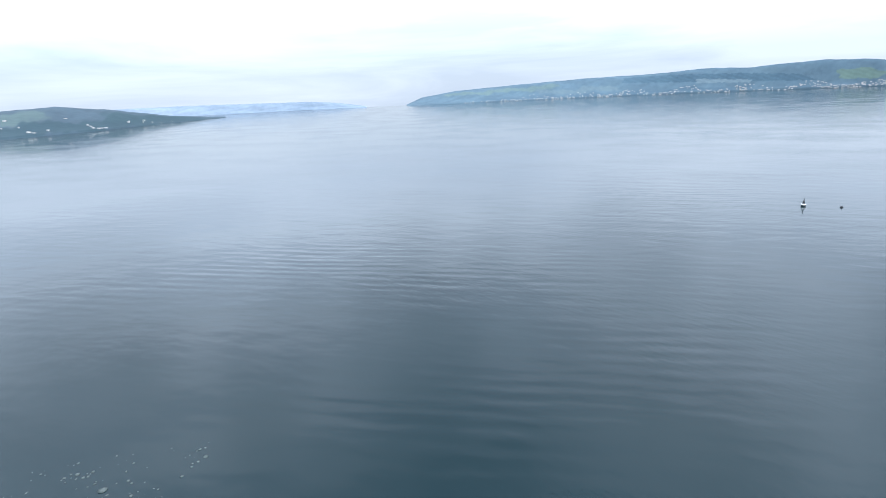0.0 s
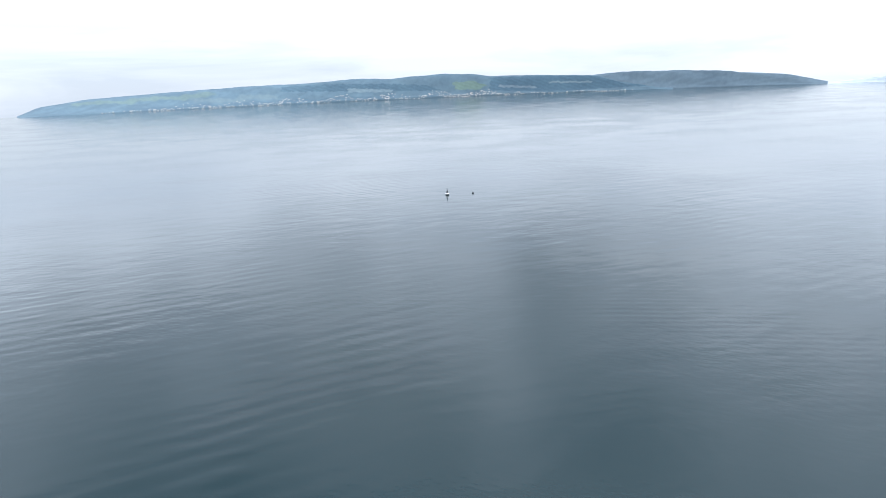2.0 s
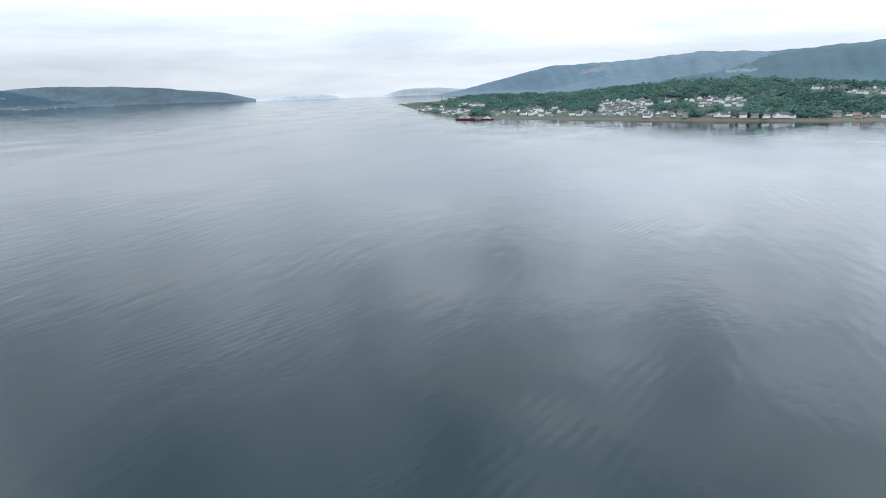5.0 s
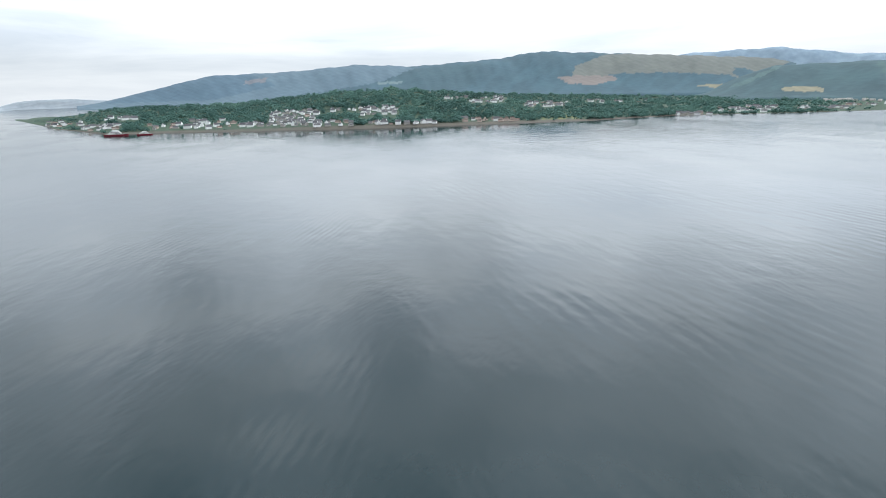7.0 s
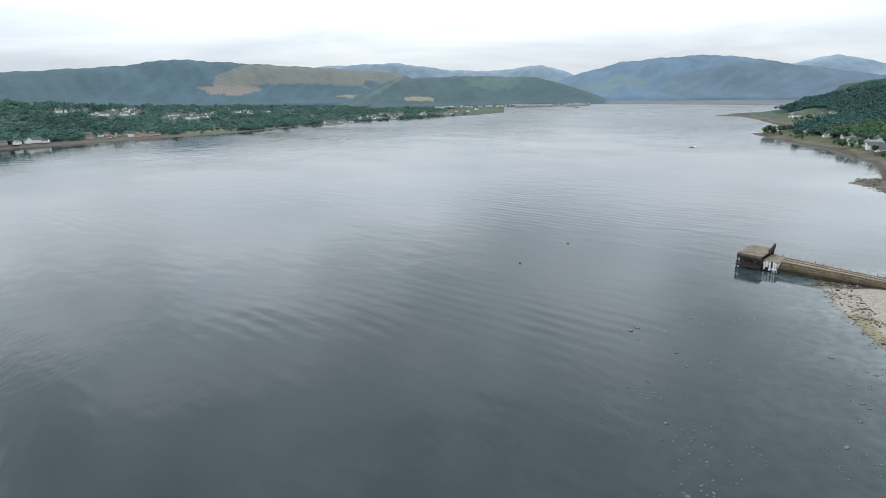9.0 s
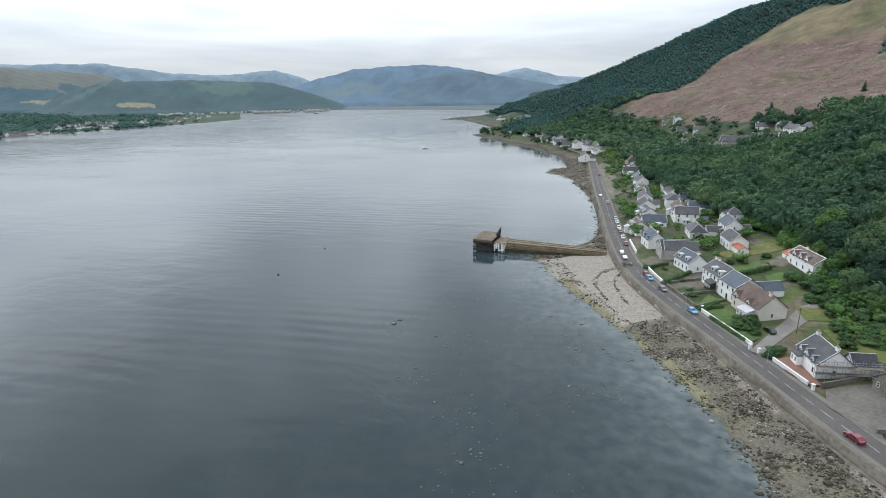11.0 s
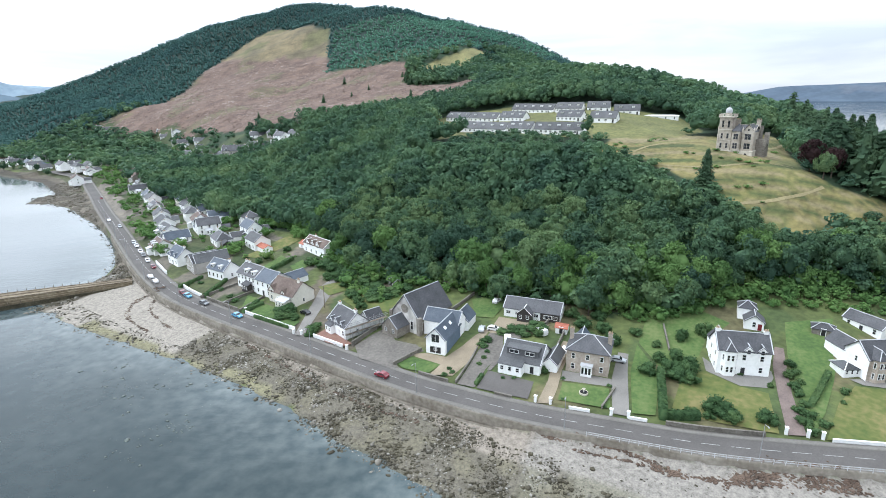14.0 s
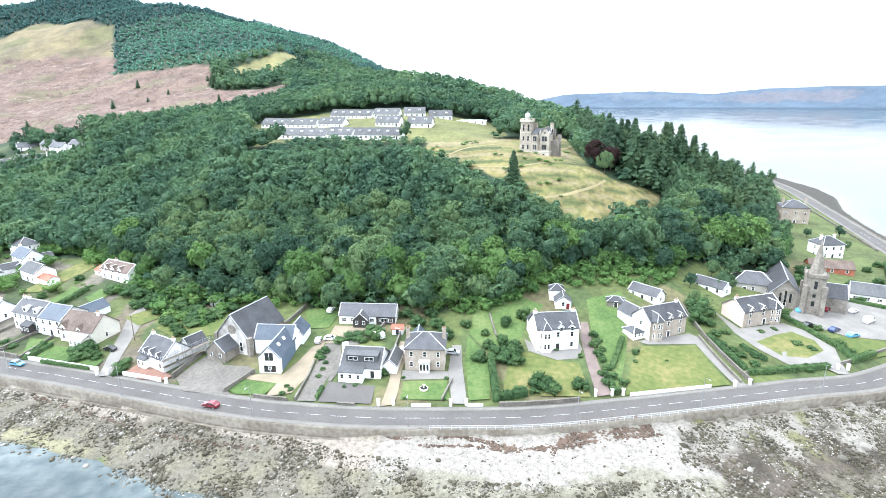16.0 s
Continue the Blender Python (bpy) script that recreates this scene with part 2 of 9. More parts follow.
M_COPPER = material("copper_beech_leaves", [(0.022, 0.013, 0.013), (0.041, 0.022, 0.022), (0.064, 0.036, 0.032)], (0.5, 0.05), 0.8, 0.0, spec=0.2)
M_HEDGE = material("hedge_leaves", [(0.046, 0.093, 0.038), (0.071, 0.130, 0.052), (0.106, 0.170, 0.066)], (0.8, 0.2), 0.85, 0.0, random_amount=0.25, spec=0.2)
M_GARDENWALL = material("rubble_wall", [(0.080, 0.072, 0.060), (0.152, 0.140, 0.120), (0.224, 0.208, 0.184)], (2.0, 0.3), 0.9, 0.6)
M_WEED = material("wet_seaweed", [(0.024, 0.021, 0.013), (0.054, 0.047, 0.029), (0.108, 0.096, 0.062)], (1.5, 0.2), 0.6, 0.5)
M_WRACK = material("dry_wrack", [(0.05, 0.035, 0.026), (0.1, 0.07, 0.052), (0.16, 0.115, 0.085)], (1.5, 0.2), 0.9, 0.5)
M_ROCK = material("shore_rock", [(0.056, 0.050, 0.038), (0.160, 0.148, 0.124), (0.336, 0.320, 0.288)], (0.35, 0.08), 0.85, 0.6)
M_PALEROCK = material("pale_shore_stone", [(0.240, 0.228, 0.200), (0.368, 0.352, 0.320), (0.480, 0.464, 0.432)], (0.5, 0.1), 0.85, 0.5)
M_TYRE = material("rubber", tones((0.02, 0.02, 0.02), 0.2), (3.0, 0.5), 0.85, 0.05)


for m_leaf in (M_LEAF, M_WOODLEAF, M_CONIFER, M_SPRUCE, M_YOUNGSPRUCE, M_LIMELEAF, M_SCRUB, M_FARWOOD, M_COPPER, M_HEDGE):
    leafy(m_leaf)


def paint(name, c):
    m = material(name, tones(c, 0.06), (2.0, 0.4), 0.25, 0.0, spec=0.6)
    m.node_tree.nodes["Principled BSDF"].inputs["Coat Weight"].default_value = 0.6
    return m


CAR_PAINT = {"red": paint("red_car_paint", (0.17, 0.018, 0.028)), "white": paint("white_car_paint", (0.75, 0.75, 0.75)),
             "silver": paint("silver_car_paint", (0.42, 0.44, 0.46)), "black": paint("black_car_paint", (0.02, 0.022, 0.025)),
             "blue": paint("light_blue_car_paint", (0.11, 0.33, 0.52)), "navy": paint("dark_blue_car_paint", (0.025, 0.05, 0.14)), "grey": paint("grey_car_paint", (0.13, 0.14, 0.15))}

# sea water: dark body, mirror-like skin, wind-ruffled patches; pale bottom shows through the shallows
M_WATER = bpy.data.materials.new("sea_water")
M_WATER.use_nodes = True
t_ = M_WATER.node_tree
b_ = t_.nodes["Principled BSDF"]
b_.inputs["IOR"].default_value, b_.inputs["Specular IOR Level"].default_value = 1.333, 0.5
g_ = t_.nodes.new("ShaderNodeNewGeometry")


def water_noise(scale, detail, stretch=(1, 1, 1), turn=0.0):
    mp, n = t_.nodes.new("ShaderNodeMapping"), t_.nodes.new("ShaderNodeTexNoise")
    mp.vector_type = "TEXTURE"
    mp.inputs["Scale"].default_value, mp.inputs["Rotation"].default_value = [1 / s for s in stretch], (0, 0, radians(turn))
    n.inputs["Scale"].default_value, n.inputs["Detail"].default_value = scale, detail
    t_.links.new(g_.outputs["Position"], mp.inputs["Vector"])
    t_.links.new(mp.outputs["Vector"], n.inputs["Vector"])
    return n.outputs["Fac"]


def water_math(op, a, b):
    n = t_.nodes.new("ShaderNodeMath")
    n.operation = op
    for i, v in enumerate((a, b)):
        if isinstance(v, float):
            n.inputs[i].default_value = v
        else:
            t_.links.new(v, n.inputs[i])
    return n.outputs[0]


swell = water_noise(0.10, 2.0, (1.0, 0.42, 1.0), 62)
ripple = water_noise(0.6, 3.0, (1.0, 0.4, 1.0), 25)
patch = water_noise(0.012, 3.0, (1.0, 0.6, 1.0), 60)
patch_ramp = t_.nodes.new("ShaderNodeValToRGB")
patch_ramp.color_ramp.elements[0].position, patch_ramp.color_ramp.elements[1].position = 0.42, 0.62
t_.links.new(patch, patch_ramp.inputs["Fac"])


def wave_train(turn, scale, distortion, mask_scale, mask_turn, lo, hi):
    """Long-crested wavelets that run through parts of the bay."""
    mp, wv, ramp = t_.nodes.new("ShaderNodeMapping"), t_.nodes.new("ShaderNodeTexWave"), t_.nodes.new("ShaderNodeValToRGB")
    mp.inputs["Rotation"].default_value = (0, 0, radians(turn))
    for key, v in (("Scale", scale), ("Distortion", distortion), ("Detail", 2.0), ("Detail Scale", 0.22)):
        wv.inputs[key].default_value = v
    t_.links.new(g_.outputs["Position"], mp.inputs["Vector"])
    t_.links.new(mp.outputs["Vector"], wv.inputs["Vector"])
    ramp.color_ramp.elements[0].position, ramp.color_ramp.elements[1].position = lo, hi
    t_.links.new(water_noise(mask_scale, 2.0, (1.0, 0.5, 1.0), mask_turn), ramp.inputs["Fac"])
    return water_math("MULTIPLY", wv.outputs["Fac"], ramp.outputs["Color"])


trains = water_math("ADD", water_math("MULTIPLY", wave_train(-68, 0.045, 6.0, 0.009, 110, 0.48, 0.70), 0.088), water_math("MULTIPLY", wave_train(-40, 0.085, 5.0, 0.013, 30, 0.52, 0.72), 0.052))
calm = t_.nodes.new("ShaderNodeMapRange")
shore_at = t_.nodes.new("ShaderNodeAttribute")
shore_at.attribute_name = "shallow"
t_.links.new(shore_at.outputs["Fac"], calm.inputs["Value"])
for key, v in (("From Min", 0.02), ("From Max", 0.16), ("To Min", 1.0), ("To Max", 0.05)):
    calm.inputs[key].default_value = v
trains = water_math("MULTIPLY", trains, calm.outputs[0])
swell = water_math("MULTIPLY", swell, water_math("ADD", water_math("MULTIPLY", calm.outputs[0], 0.8), 0.2))
ruffle = water_math("ADD", water_math("MULTIPLY", patch_ramp.outputs["Color"], 0.9), 0.22)
height = water_math("ADD", water_math("ADD", water_math("MULTIPLY", swell, 0.42), trains), water_math("MULTIPLY", water_math("MULTIPLY", ripple, 0.12), ruffle))
east_x, east = t_.nodes.new("ShaderNodeSeparateXYZ"), t_.nodes.new("ShaderNodeMapRange")
t_.links.new(g_.outputs["Position"], east_x.inputs[0])
t_.links.new(east_x.outputs["X"], east.inputs["Value"])
for key, v in (("From Min", 380), ("From Max", 620), ("To Min", 1.0), ("To Max", 0.12)):
    east.inputs[key].default_value = v
height = water_math("MULTIPLY", height, east.outputs[0])
bump_ = t_.nodes.new("ShaderNodeBump")
bump_.inputs["Strength"].default_value, bump_.inputs["Distance"].default_value = 1.0, 0.6
t_.links.new(height, bump_.inputs["Height"])
t_.links.new(bump_.outputs["Normal"], b_.inputs["Normal"])
north_y = t_.nodes.new("ShaderNodeMapRange")
t_.links.new(east_x.outputs["Y"], north_y.inputs["Value"])
for key, v in (("From Min", 900), ("From Max", 1900), ("To Min", 0.07), ("To Max", 0.30)):
    north_y.inputs[key].default_value = v
t_.links.new(water_math("ADD", water_math("MULTIPLY", patch_ramp.outputs["Color"], 0.06), north_y.outputs[0]), b_.inputs["Roughness"])
at_, mx_ = t_.nodes.new("ShaderNodeAttribute"), t_.nodes.new("ShaderNodeMix")
at_.attribute_name, mx_.data_type = "shallow", "RGBA"
stones = water_noise(0.25, 6.0)
bed = t_.nodes.new("ShaderNodeValToRGB")
bed.color_ramp.elements[0].position, bed.color_ramp.elements[0].color = 0.34, (0.052, 0.074, 0.080, 1)
bed.color_ramp.elements[1].position, bed.color_ramp.elements[1].color = 0.68, (0.135, 0.158, 0.156, 1)
t_.links.new(stones, bed.inputs["Fac"])
t_.links.new(at_.outputs["Fac"], mx_.inputs["Factor"])
mx_.inputs[6].default_value = (0.0020, 0.0135, 0.0165, 1)
t_.links.new(bed.outputs["Color"], mx_.inputs[7])
t_.links.new(mx_.outputs[2], b_.inputs["Base Color"])


# ---- building helpers ----
def np_mesh(name, verts, faces, materials, smooth=False, cover=None, layer="cover"):
    """A mesh from arrays: verts (n, 3), faces (m, 3) or (m, 4)."""
    verts, faces = np.asarray(verts, np.float32), np.asarray(faces, np.int32)
    me = bpy.data.meshes.new(name)
    k = faces.shape[1]
    me.vertices.add(len(verts))
    me.vertices.foreach_set("co", verts.ravel())
    me.loops.add(faces.size)
    me.loops.foreach_set("vertex_index", faces.ravel())
    me.polygons.add(len(faces))
    me.polygons.foreach_set("loop_start", np.arange(len(faces), dtype=np.int32) * k)
    if smooth:
        me.polygons.foreach_set("use_smooth", np.ones(len(faces), bool))
    for m in (materials if isinstance(materials, (list, tuple)) else [materials]):
        me.materials.append(m)
    if cover is not None:
        a = me.color_attributes.new(layer, "FLOAT_COLOR", "POINT")
        a.data.foreach_set("color", np.column_stack([cover, np.ones(len(verts))]).astype(np.float32).ravel())
    me.update(calc_edges=True)
    me.validate()
    return me


def grid_faces(rows, cols):
    i = np.arange(rows * cols).reshape(rows, cols)
    return np.stack([i[:-1, :-1], i[:-1, 1:], i[1:, 1:], i[1:, :-1]], -1).reshape(-1, 4)


def mesh_of(bm, name, m):
    me = bpy.data.meshes.new(name)
    bmesh.ops.recalc_face_normals(bm, faces=bm.faces)
    bm.to_mesh(me)
    bm.free()
    me.materials.append(m)
    return me


def part(name, bm, m, parent, label="", at=None):
    """One mesh object under a thing or a part; bm is a bmesh or a ready mesh."""
    ob = new(name, bm if isinstance(bm, bpy.types.Mesh) else mesh_of(bm, name, m))
    ob.parent = parent
    if at is not None:
        ob.matrix_basis = at
    return tagged(ob, label)


def thing(name, m, label, category, group="", kind=""):
    ob = new(name)
    ob.empty_display_size = 0.5
    ob.matrix_basis = m
    return tagged(ob, label, category, group, kind)


def add_box(bm, x0, y0, z0, x1, y1, z1, bevel=0.0):
    b = bmesh.ops.create_cube(bm, size=1.0, matrix=Matrix.Translation(((x0 + x1) / 2, (y0 + y1) / 2, (z0 + z1) / 2)) @ Matrix.Diagonal((abs(x1 - x0), abs(y1 - y0), abs(z1 - z0), 1)))
    if bevel:
        bmesh.ops.bevel(bm, geom=list({e for v in b["verts"] for e in v.link_edges}), offset=bevel, segments=1, affect="EDGES")
    return bm


def box(x0, y0, z0, x1, y1, z1, bevel=0.0):
    return add_box(bmesh.new(), x0, y0, z0, x1, y1, z1, bevel)


def prism(points, along, m=None):
    """A flat outline (x, z) pushed along y from 0 to along."""
    bm = bmesh.new()
    a = [bm.verts.new((x, 0, z)) for x, z in points]
    b = [bm.verts.new((x, along, z)) for x, z in points]
    bm.faces.new(a)
    bm.faces.new(b[::-1])
    for i in range(len(a)):
        j = (i + 1) % len(a)
        bm.faces.new((a[i], b[i], b[j], a[j]))
    if m is not None:
        bm.transform(m)
    return bm


def slab(corners, thick):
    """A plate: the four or three corners are its top, thick is how far it reaches below them."""
    bm = bmesh.new()
    p = [Vector(c) for c in corners]
    n = (p[1] - p[0]).cross(p[-1] - p[0]).normalized()
    if n.z < 0:
        n = -n
    a = [bm.verts.new(c) for c in p]
    b = [bm.verts.new(c - n * thick) for c in p]
    bm.faces.new(a)
    bm.faces.new(b[::-1])
    for i in range(len(a)):
        j = (i + 1) % len(a)
        bm.faces.new((a[i], b[i], b[j], a[j]))
    return bm


def rod(bm, a, b, r, sides=6, r2=None):
    a, b = Vector(a), Vector(b)
    q = (b - a).to_track_quat("Z", "Y").to_matrix().to_4x4()
    bmesh.ops.create_cone(bm, cap_ends=True, segments=sides, radius1=r, radius2=r if r2 is None else r2, depth=(b - a).length, matrix=Matrix.Translation((a + b) / 2) @ q)
    return bm


# ---- ground form: coast, road and height ----
COAST = np.array([(1000, 3200), (760, 2300), (614, 1903), (470, 1560), (322, 1468), (300, 1446), (352, 1385), (351, 1264), (337, 1019), (252, 930), (260, 788), (274, 702), (266, 588), (237, 503), (220, 499), (202, 478),
                  (211, 461), (208, 430), (187, 358), (168, 306), (155, 282), (141, 259), (129, 247), (112, 238), (93, 228), (92, 212), (91, 196), (91, 167), (92, 140), (90, 114), (88, 94), (83, 76), (82, 63),
                  (79, 47), (76, 20), (76, -10), (80, -40), (86, -70), (98, -100), (140, -150), (190, -190), (260, -192), (331, -197), (367, -203),
                  (413, -213), (473, -236), (523, -242), (600, -236), (800, -190), (1200, -20), (1900, 500), (3200, 1700)], float)
ROAD = np.array([(298, 640), (285, 556), (247, 468), (205, 379), (172, 306), (138, 231), (122, 188), (116, 155), (113, 125), (109.5, 95), (107, 70), (107, 52),
                 (108, 37), (111, 18), (115, -2), (122, -23), (130, -45), (139, -69), (150, -96), (185, -138), (235, -163), (289, -173), (399, -192), (501, -206), (640, -205)], float)


def smooth_line(p, step):
    """The polyline p as a smooth curve with points about step apart."""
    out = []
    for i in range(len(p) - 1):
        a, b, c, d = p[max(i - 1, 0)], p[i], p[i + 1], p[min(i + 2, len(p) - 1)]
        n = max(1, int(np.hypot(*(c - b)) / step))
        for t in np.arange(n) / n:
            out.append(0.5 * (2 * b + (c - a) * t + (2 * a - 5 * b + 4 * c - d) * t * t + (3 * b - a - 3 * c + d) * t ** 3))
    return np.array(out + [p[-1]])


ROAD_LINE = smooth_line(ROAD, 4.0)


def line_distance(p, x, y):
    """Distance to the polyline p, positive on its inland side (left of its way from north to south)."""
    best, sign = np.full(np.shape(x), 1e9), np.ones(np.shape(x))
    for (ax, ay), (bx, by) in zip(p[:-1], p[1:]):
        dx, dy = bx - ax, by - ay
        t = np.clip(((x - ax) * dx + (y - ay) * dy) / (dx * dx + dy * dy), 0, 1)
        d = np.hypot(x - ax - t * dx, y - ay - t * dy)
        side = np.where(dx * (y - ay) - dy * (x - ax) >= 0, 1.0, -1.0)
        closer = d < best - 1e-6
        best, sign = np.where(closer, d, best), np.where(closer, side, sign)
    return best * sign


def step01(a, b, v):
    t = np.clip((v - a) / (b - a), 0, 1)
    return t * t * (3 - 2 * t)


def coast_distance(x, y):
    """Distance from the waterline, positive on land."""
    poly, land = [tuple(p) for p in COAST] + [(6000, 3000), (6000, 9000), (2000, 9000)], np.zeros(np.shape(x), bool)
    for (ax, ay), (bx, by) in zip(poly, poly[1:] + poly[:1]):
        cross = (ay > y) != (by > y)
        land ^= cross & (x < (bx - ax) * (y - ay) / (by - ay + 1e-9) + ax)
    return np.abs(line_distance(COAST, x, y)) * np.where(land, 1.0, -1.0)


HILLS = [(1114, 990, 134, 369, 409), (1136, 485, 78, 483, 254), (903, 1191, 34, 204, 626), (590, 100, 17, 150, 110)]


def ground(x, y):
    x, y = np.asarray(x, float), np.asarray(y, float)
    d = coast_distance(x, y)
    s = line_distance(ROAD_LINE, x, y)
    near_road = (y < 640) & (x < 660)
    z = 4.5 + 0.055 * np.clip(s - 6, 0, 60)
    z = np.where(near_road, z, 4.5 * step01(0, 40, d) + 0.05 * np.clip(d - 40, 0, 60))
    z = z + 46 * step01(62, 220, d) * (0.45 + 0.55 * step01(60, 130, s + 1e3 * ~near_road)) + 0.145 * np.clip(d - 220, 0, 700)
    z = z + 12 * np.exp(-(((x - 275) / 45) ** 2 + ((y + 62) / 40) ** 2))
    z = z + 7 * np.exp(-(((x - 286) / 34) ** 2 + ((y + 84) / 26) ** 2))
    for cx, cy, h, sx, sy in HILLS:
        z = z + h * np.exp(-(((x - cx) / sx) ** 2 + ((y - cy) / sy) ** 2))
    top = 2.3 + 0.9 * step01(50, 28, y) * step01(-46, -30, y)
    shore = np.where(d > 0, top * d / (d + np.clip(-s - 4.6, 0.05, None)), np.clip(0.07 * d, -5, 0))
    shore = np.where(near_road, shore, np.where(d > 0, z, np.clip(0.07 * d, -5, 0)))
    return np.where((near_road & (s < -4.4)) | (d < 0), shore, z)


# ---- the land ----
def inside(poly, x, y):
    hit = np.zeros(np.shape(x), bool)
    for (ax, ay), (bx, by) in zip(poly, poly[1:] + poly[:1]):
        cross = (ay > y) != (by > y)
        hit ^= cross & (x < (bx - ax) * (y - ay) / (by - ay + 1e-9) + ax)
    return hit


def wavy(x, y, size, seed=0.0):
    """Smooth noise about 0, from -1 to 1."""
    a = np.sin(x / size + seed + 1.7 * np.sin(y / size * 0.8 + seed * 2)) + np.sin(y / size * 1.3 - seed + 1.3 * np.sin(x / size * 0.7 + 2.1 * seed))
    return a / 2


CLEARCUT = [(405, 760), (474, 736), (657, 848), (809, 897), (880, 871), (835, 692), (651, 552), (640, 479), (658, 411), (600, 381), (560, 347), (560, 300), (606, 288),
            (540, 258), (471, 230), (448, 259), (416, 282), (389, 319), (380, 361), (376, 431), (392, 500), (401, 629)]
HILL_PASTURE = [(628, 390), (688, 379), (791, 352), (735, 315), (639, 332), (612, 345)]
FIELD = [(258, 62), (271, 47), (245, 18), (236, 6), (228, -5), (220, -12), (224, -26), (236, -41), (242, -52), (250, -55), (253, -49), (250, -37), (255, -29), (264, -24), (314, -22), (345, -22), (400, -30), (400, -8), (345, 0), (325, 30), (312, 62)]
ESTATE = [(300, 62), (300, 80), (303, 110), (306, 130), (308, 172), (330, 190), (385, 215), (405, 200), (412, 160), (402, 100), (412, 40), (360, 20), (318, 30)]


CLEARINGS = [(404, 592, 14), (396, 572, 13), (378, 522, 15), (368, 490, 13), (352, 424, 15), (330, 398, 17), (346, 376, 14), (344, 346, 15), (342, 470, 14), (414, 735, 15)]
COPSE = [(590, 381), (628, 384), (630, 334), (583, 304), (553, 318), (556, 353)]
YOUNG = [(651, 552), (825, 677), (909, 609), (1030, 540), (1025, 416), (1141, 338), (940, 317), (804, 353), (680, 392), (640, 460)]


def wood_start(y):
    edge = np.interp(y, [86, 107, 121, 139, 154, 176, 200, 221, 245, 265, 293, 333, 385, 436], [56, 53, 50, 56, 61, 70, 70, 65, 59, 50, 44, 37, 34, 31])
    return np.where(y > 86, edge, 57 + 15 * step01(12, -8, y) + 4 * step01(-60, -90, y))


def is_wood(x, y):
    d, s = coast_distance(x, y), line_distance(ROAD_LINE, x, y)
    lower = np.where((y < 640) & (x < 640), (s > wood_start(y) + 3 * wavy(x, y, 9)) | ((x > 215) & (y < -60)), d > np.where(y < 1100, 44, np.where(y < 1530, 96, 15)))
    w = (d > 14) & lower & ~inside(FIELD, x, y) & ~inside(ESTATE, x, y) & ~inside(CLEARCUT, x, y) & ~inside(HILL_PASTURE, x, y)
    w &= ~inside([(190, -76), (203, -76), (215, -88), (235, -103), (257, -108), (322, -128), (386, -154), (450, -174), (640, -190), (640, -400), (190, -400)], x, y)
    for cx, cy, r in CLEARINGS:
        w &= np.hypot(x - cx, y - cy) > r
    return w


xs = np.concatenate([np.arange(40, 330, 2.0), np.arange(330, 520, 5.0), 520 * 1.014 ** np.arange(0, 124)])
ys = np.concatenate([-420 + 12 * np.arange(0, 15), np.arange(-240, 340, 2.0), np.arange(340, 640, 5.0), 640 * 1.0125 ** np.arange(0, 132)])
GX, GY = np.meshgrid(xs, ys)
GZ = ground(GX, GY)
GD, GS = coast_distance(GX, GY), line_distance(ROAD_LINE, GX, GY)
far_rough = step01(420, 900, np.hypot(GX, GY)) * (GD > 60)
GZ = GZ + far_rough * (7 * wavy(GX, GY, 60, 1.0) + 3 * wavy(GX, GY, 23, 2.0))
beach = (GS < -4.2) & (GY < 640) & (GX < 640) & (GD > 0)
GZ = GZ + np.where(beach, 0.10 * wavy(GX, GY, 3.1, 4.0) + 0.08 * wavy(GX, GY, 1.7, 5.0), 0)
GZ = np.where((np.abs(GS) < 8.5) & (GS > -5) & (GY < 640), np.minimum(GZ, 4.36), GZ)
cover = np.zeros(GX.shape + (3,))
cover[:] = (0.10, 0.125, 0.045)
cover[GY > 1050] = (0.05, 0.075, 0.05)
wood_mask = is_wood(GX, GY)
cover[wood_mask] = (0.03, 0.055, 0.028)
# far wood floor: darker, with the painted bluish haze tone of its spruce
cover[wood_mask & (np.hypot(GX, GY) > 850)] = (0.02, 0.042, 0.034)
cover[inside(FIELD, GX, GY)] = (0.195, 0.172, 0.072)
fieldwave = inside(FIELD, GX, GY) & (wavy(GX, GY, 14, 3) > 0.25)
cover[fieldwave] = (0.166, 0.158, 0.064)
cover[inside(FIELD, GX, GY) & (wavy(GX, GY, 6, 1) > 0.55)] = (0.142, 0.146, 0.058)
bank_line = np.sin(GZ * 1.35 + 1.6 * wavy(GX, GY, 16, 2))
cover[inside(FIELD, GX, GY) & (bank_line > 0.8) & (wavy(GX, GY, 21, 7) > -0.25)] = (0.075, 0.095, 0.036)
cover[inside(FIELD, GX, GY) & (bank_line < -0.82)] = (0.235, 0.2, 0.11)
cover[inside(ESTATE, GX, GY)] = (0.15, 0.155, 0.06)
cover[inside(HILL_PASTURE, GX, GY)] = (0.2, 0.19, 0.085)
cc = inside(CLEARCUT, GX, GY)
cover[cc] = (0.16, 0.112, 0.09)
cover[cc & (GZ + 14 * wavy(GX, GY, 45, 2) > 138)] = (0.185, 0.152, 0.088)
cover[cc & (GZ > 150) & (wavy(GX, GY, 30, 4) > 0.2)] = (0.13, 0.125, 0.062)
cover[cc & (wavy(GX, GY, 22, 6) > 0.5)] = (0.14, 0.12, 0.075)
cover[cc & (GZ < 135) & (wavy(GX, GY, 7, 2) + 0.7 * wavy(GX + GY, GX - GY, 12, 5) > 0.75)] = (0.125, 0.085, 0.07)
cover[beach] = (0.25, 0.234, 0.21)
cover[beach & (GY > 32)] = (0.25, 0.222, 0.188)
cover[beach & (GY > 120)] = (0.285, 0.262, 0.228)
low = beach & (GD < 6 + 3 * wavy(GX, GY, 6)) & (GY > 60)
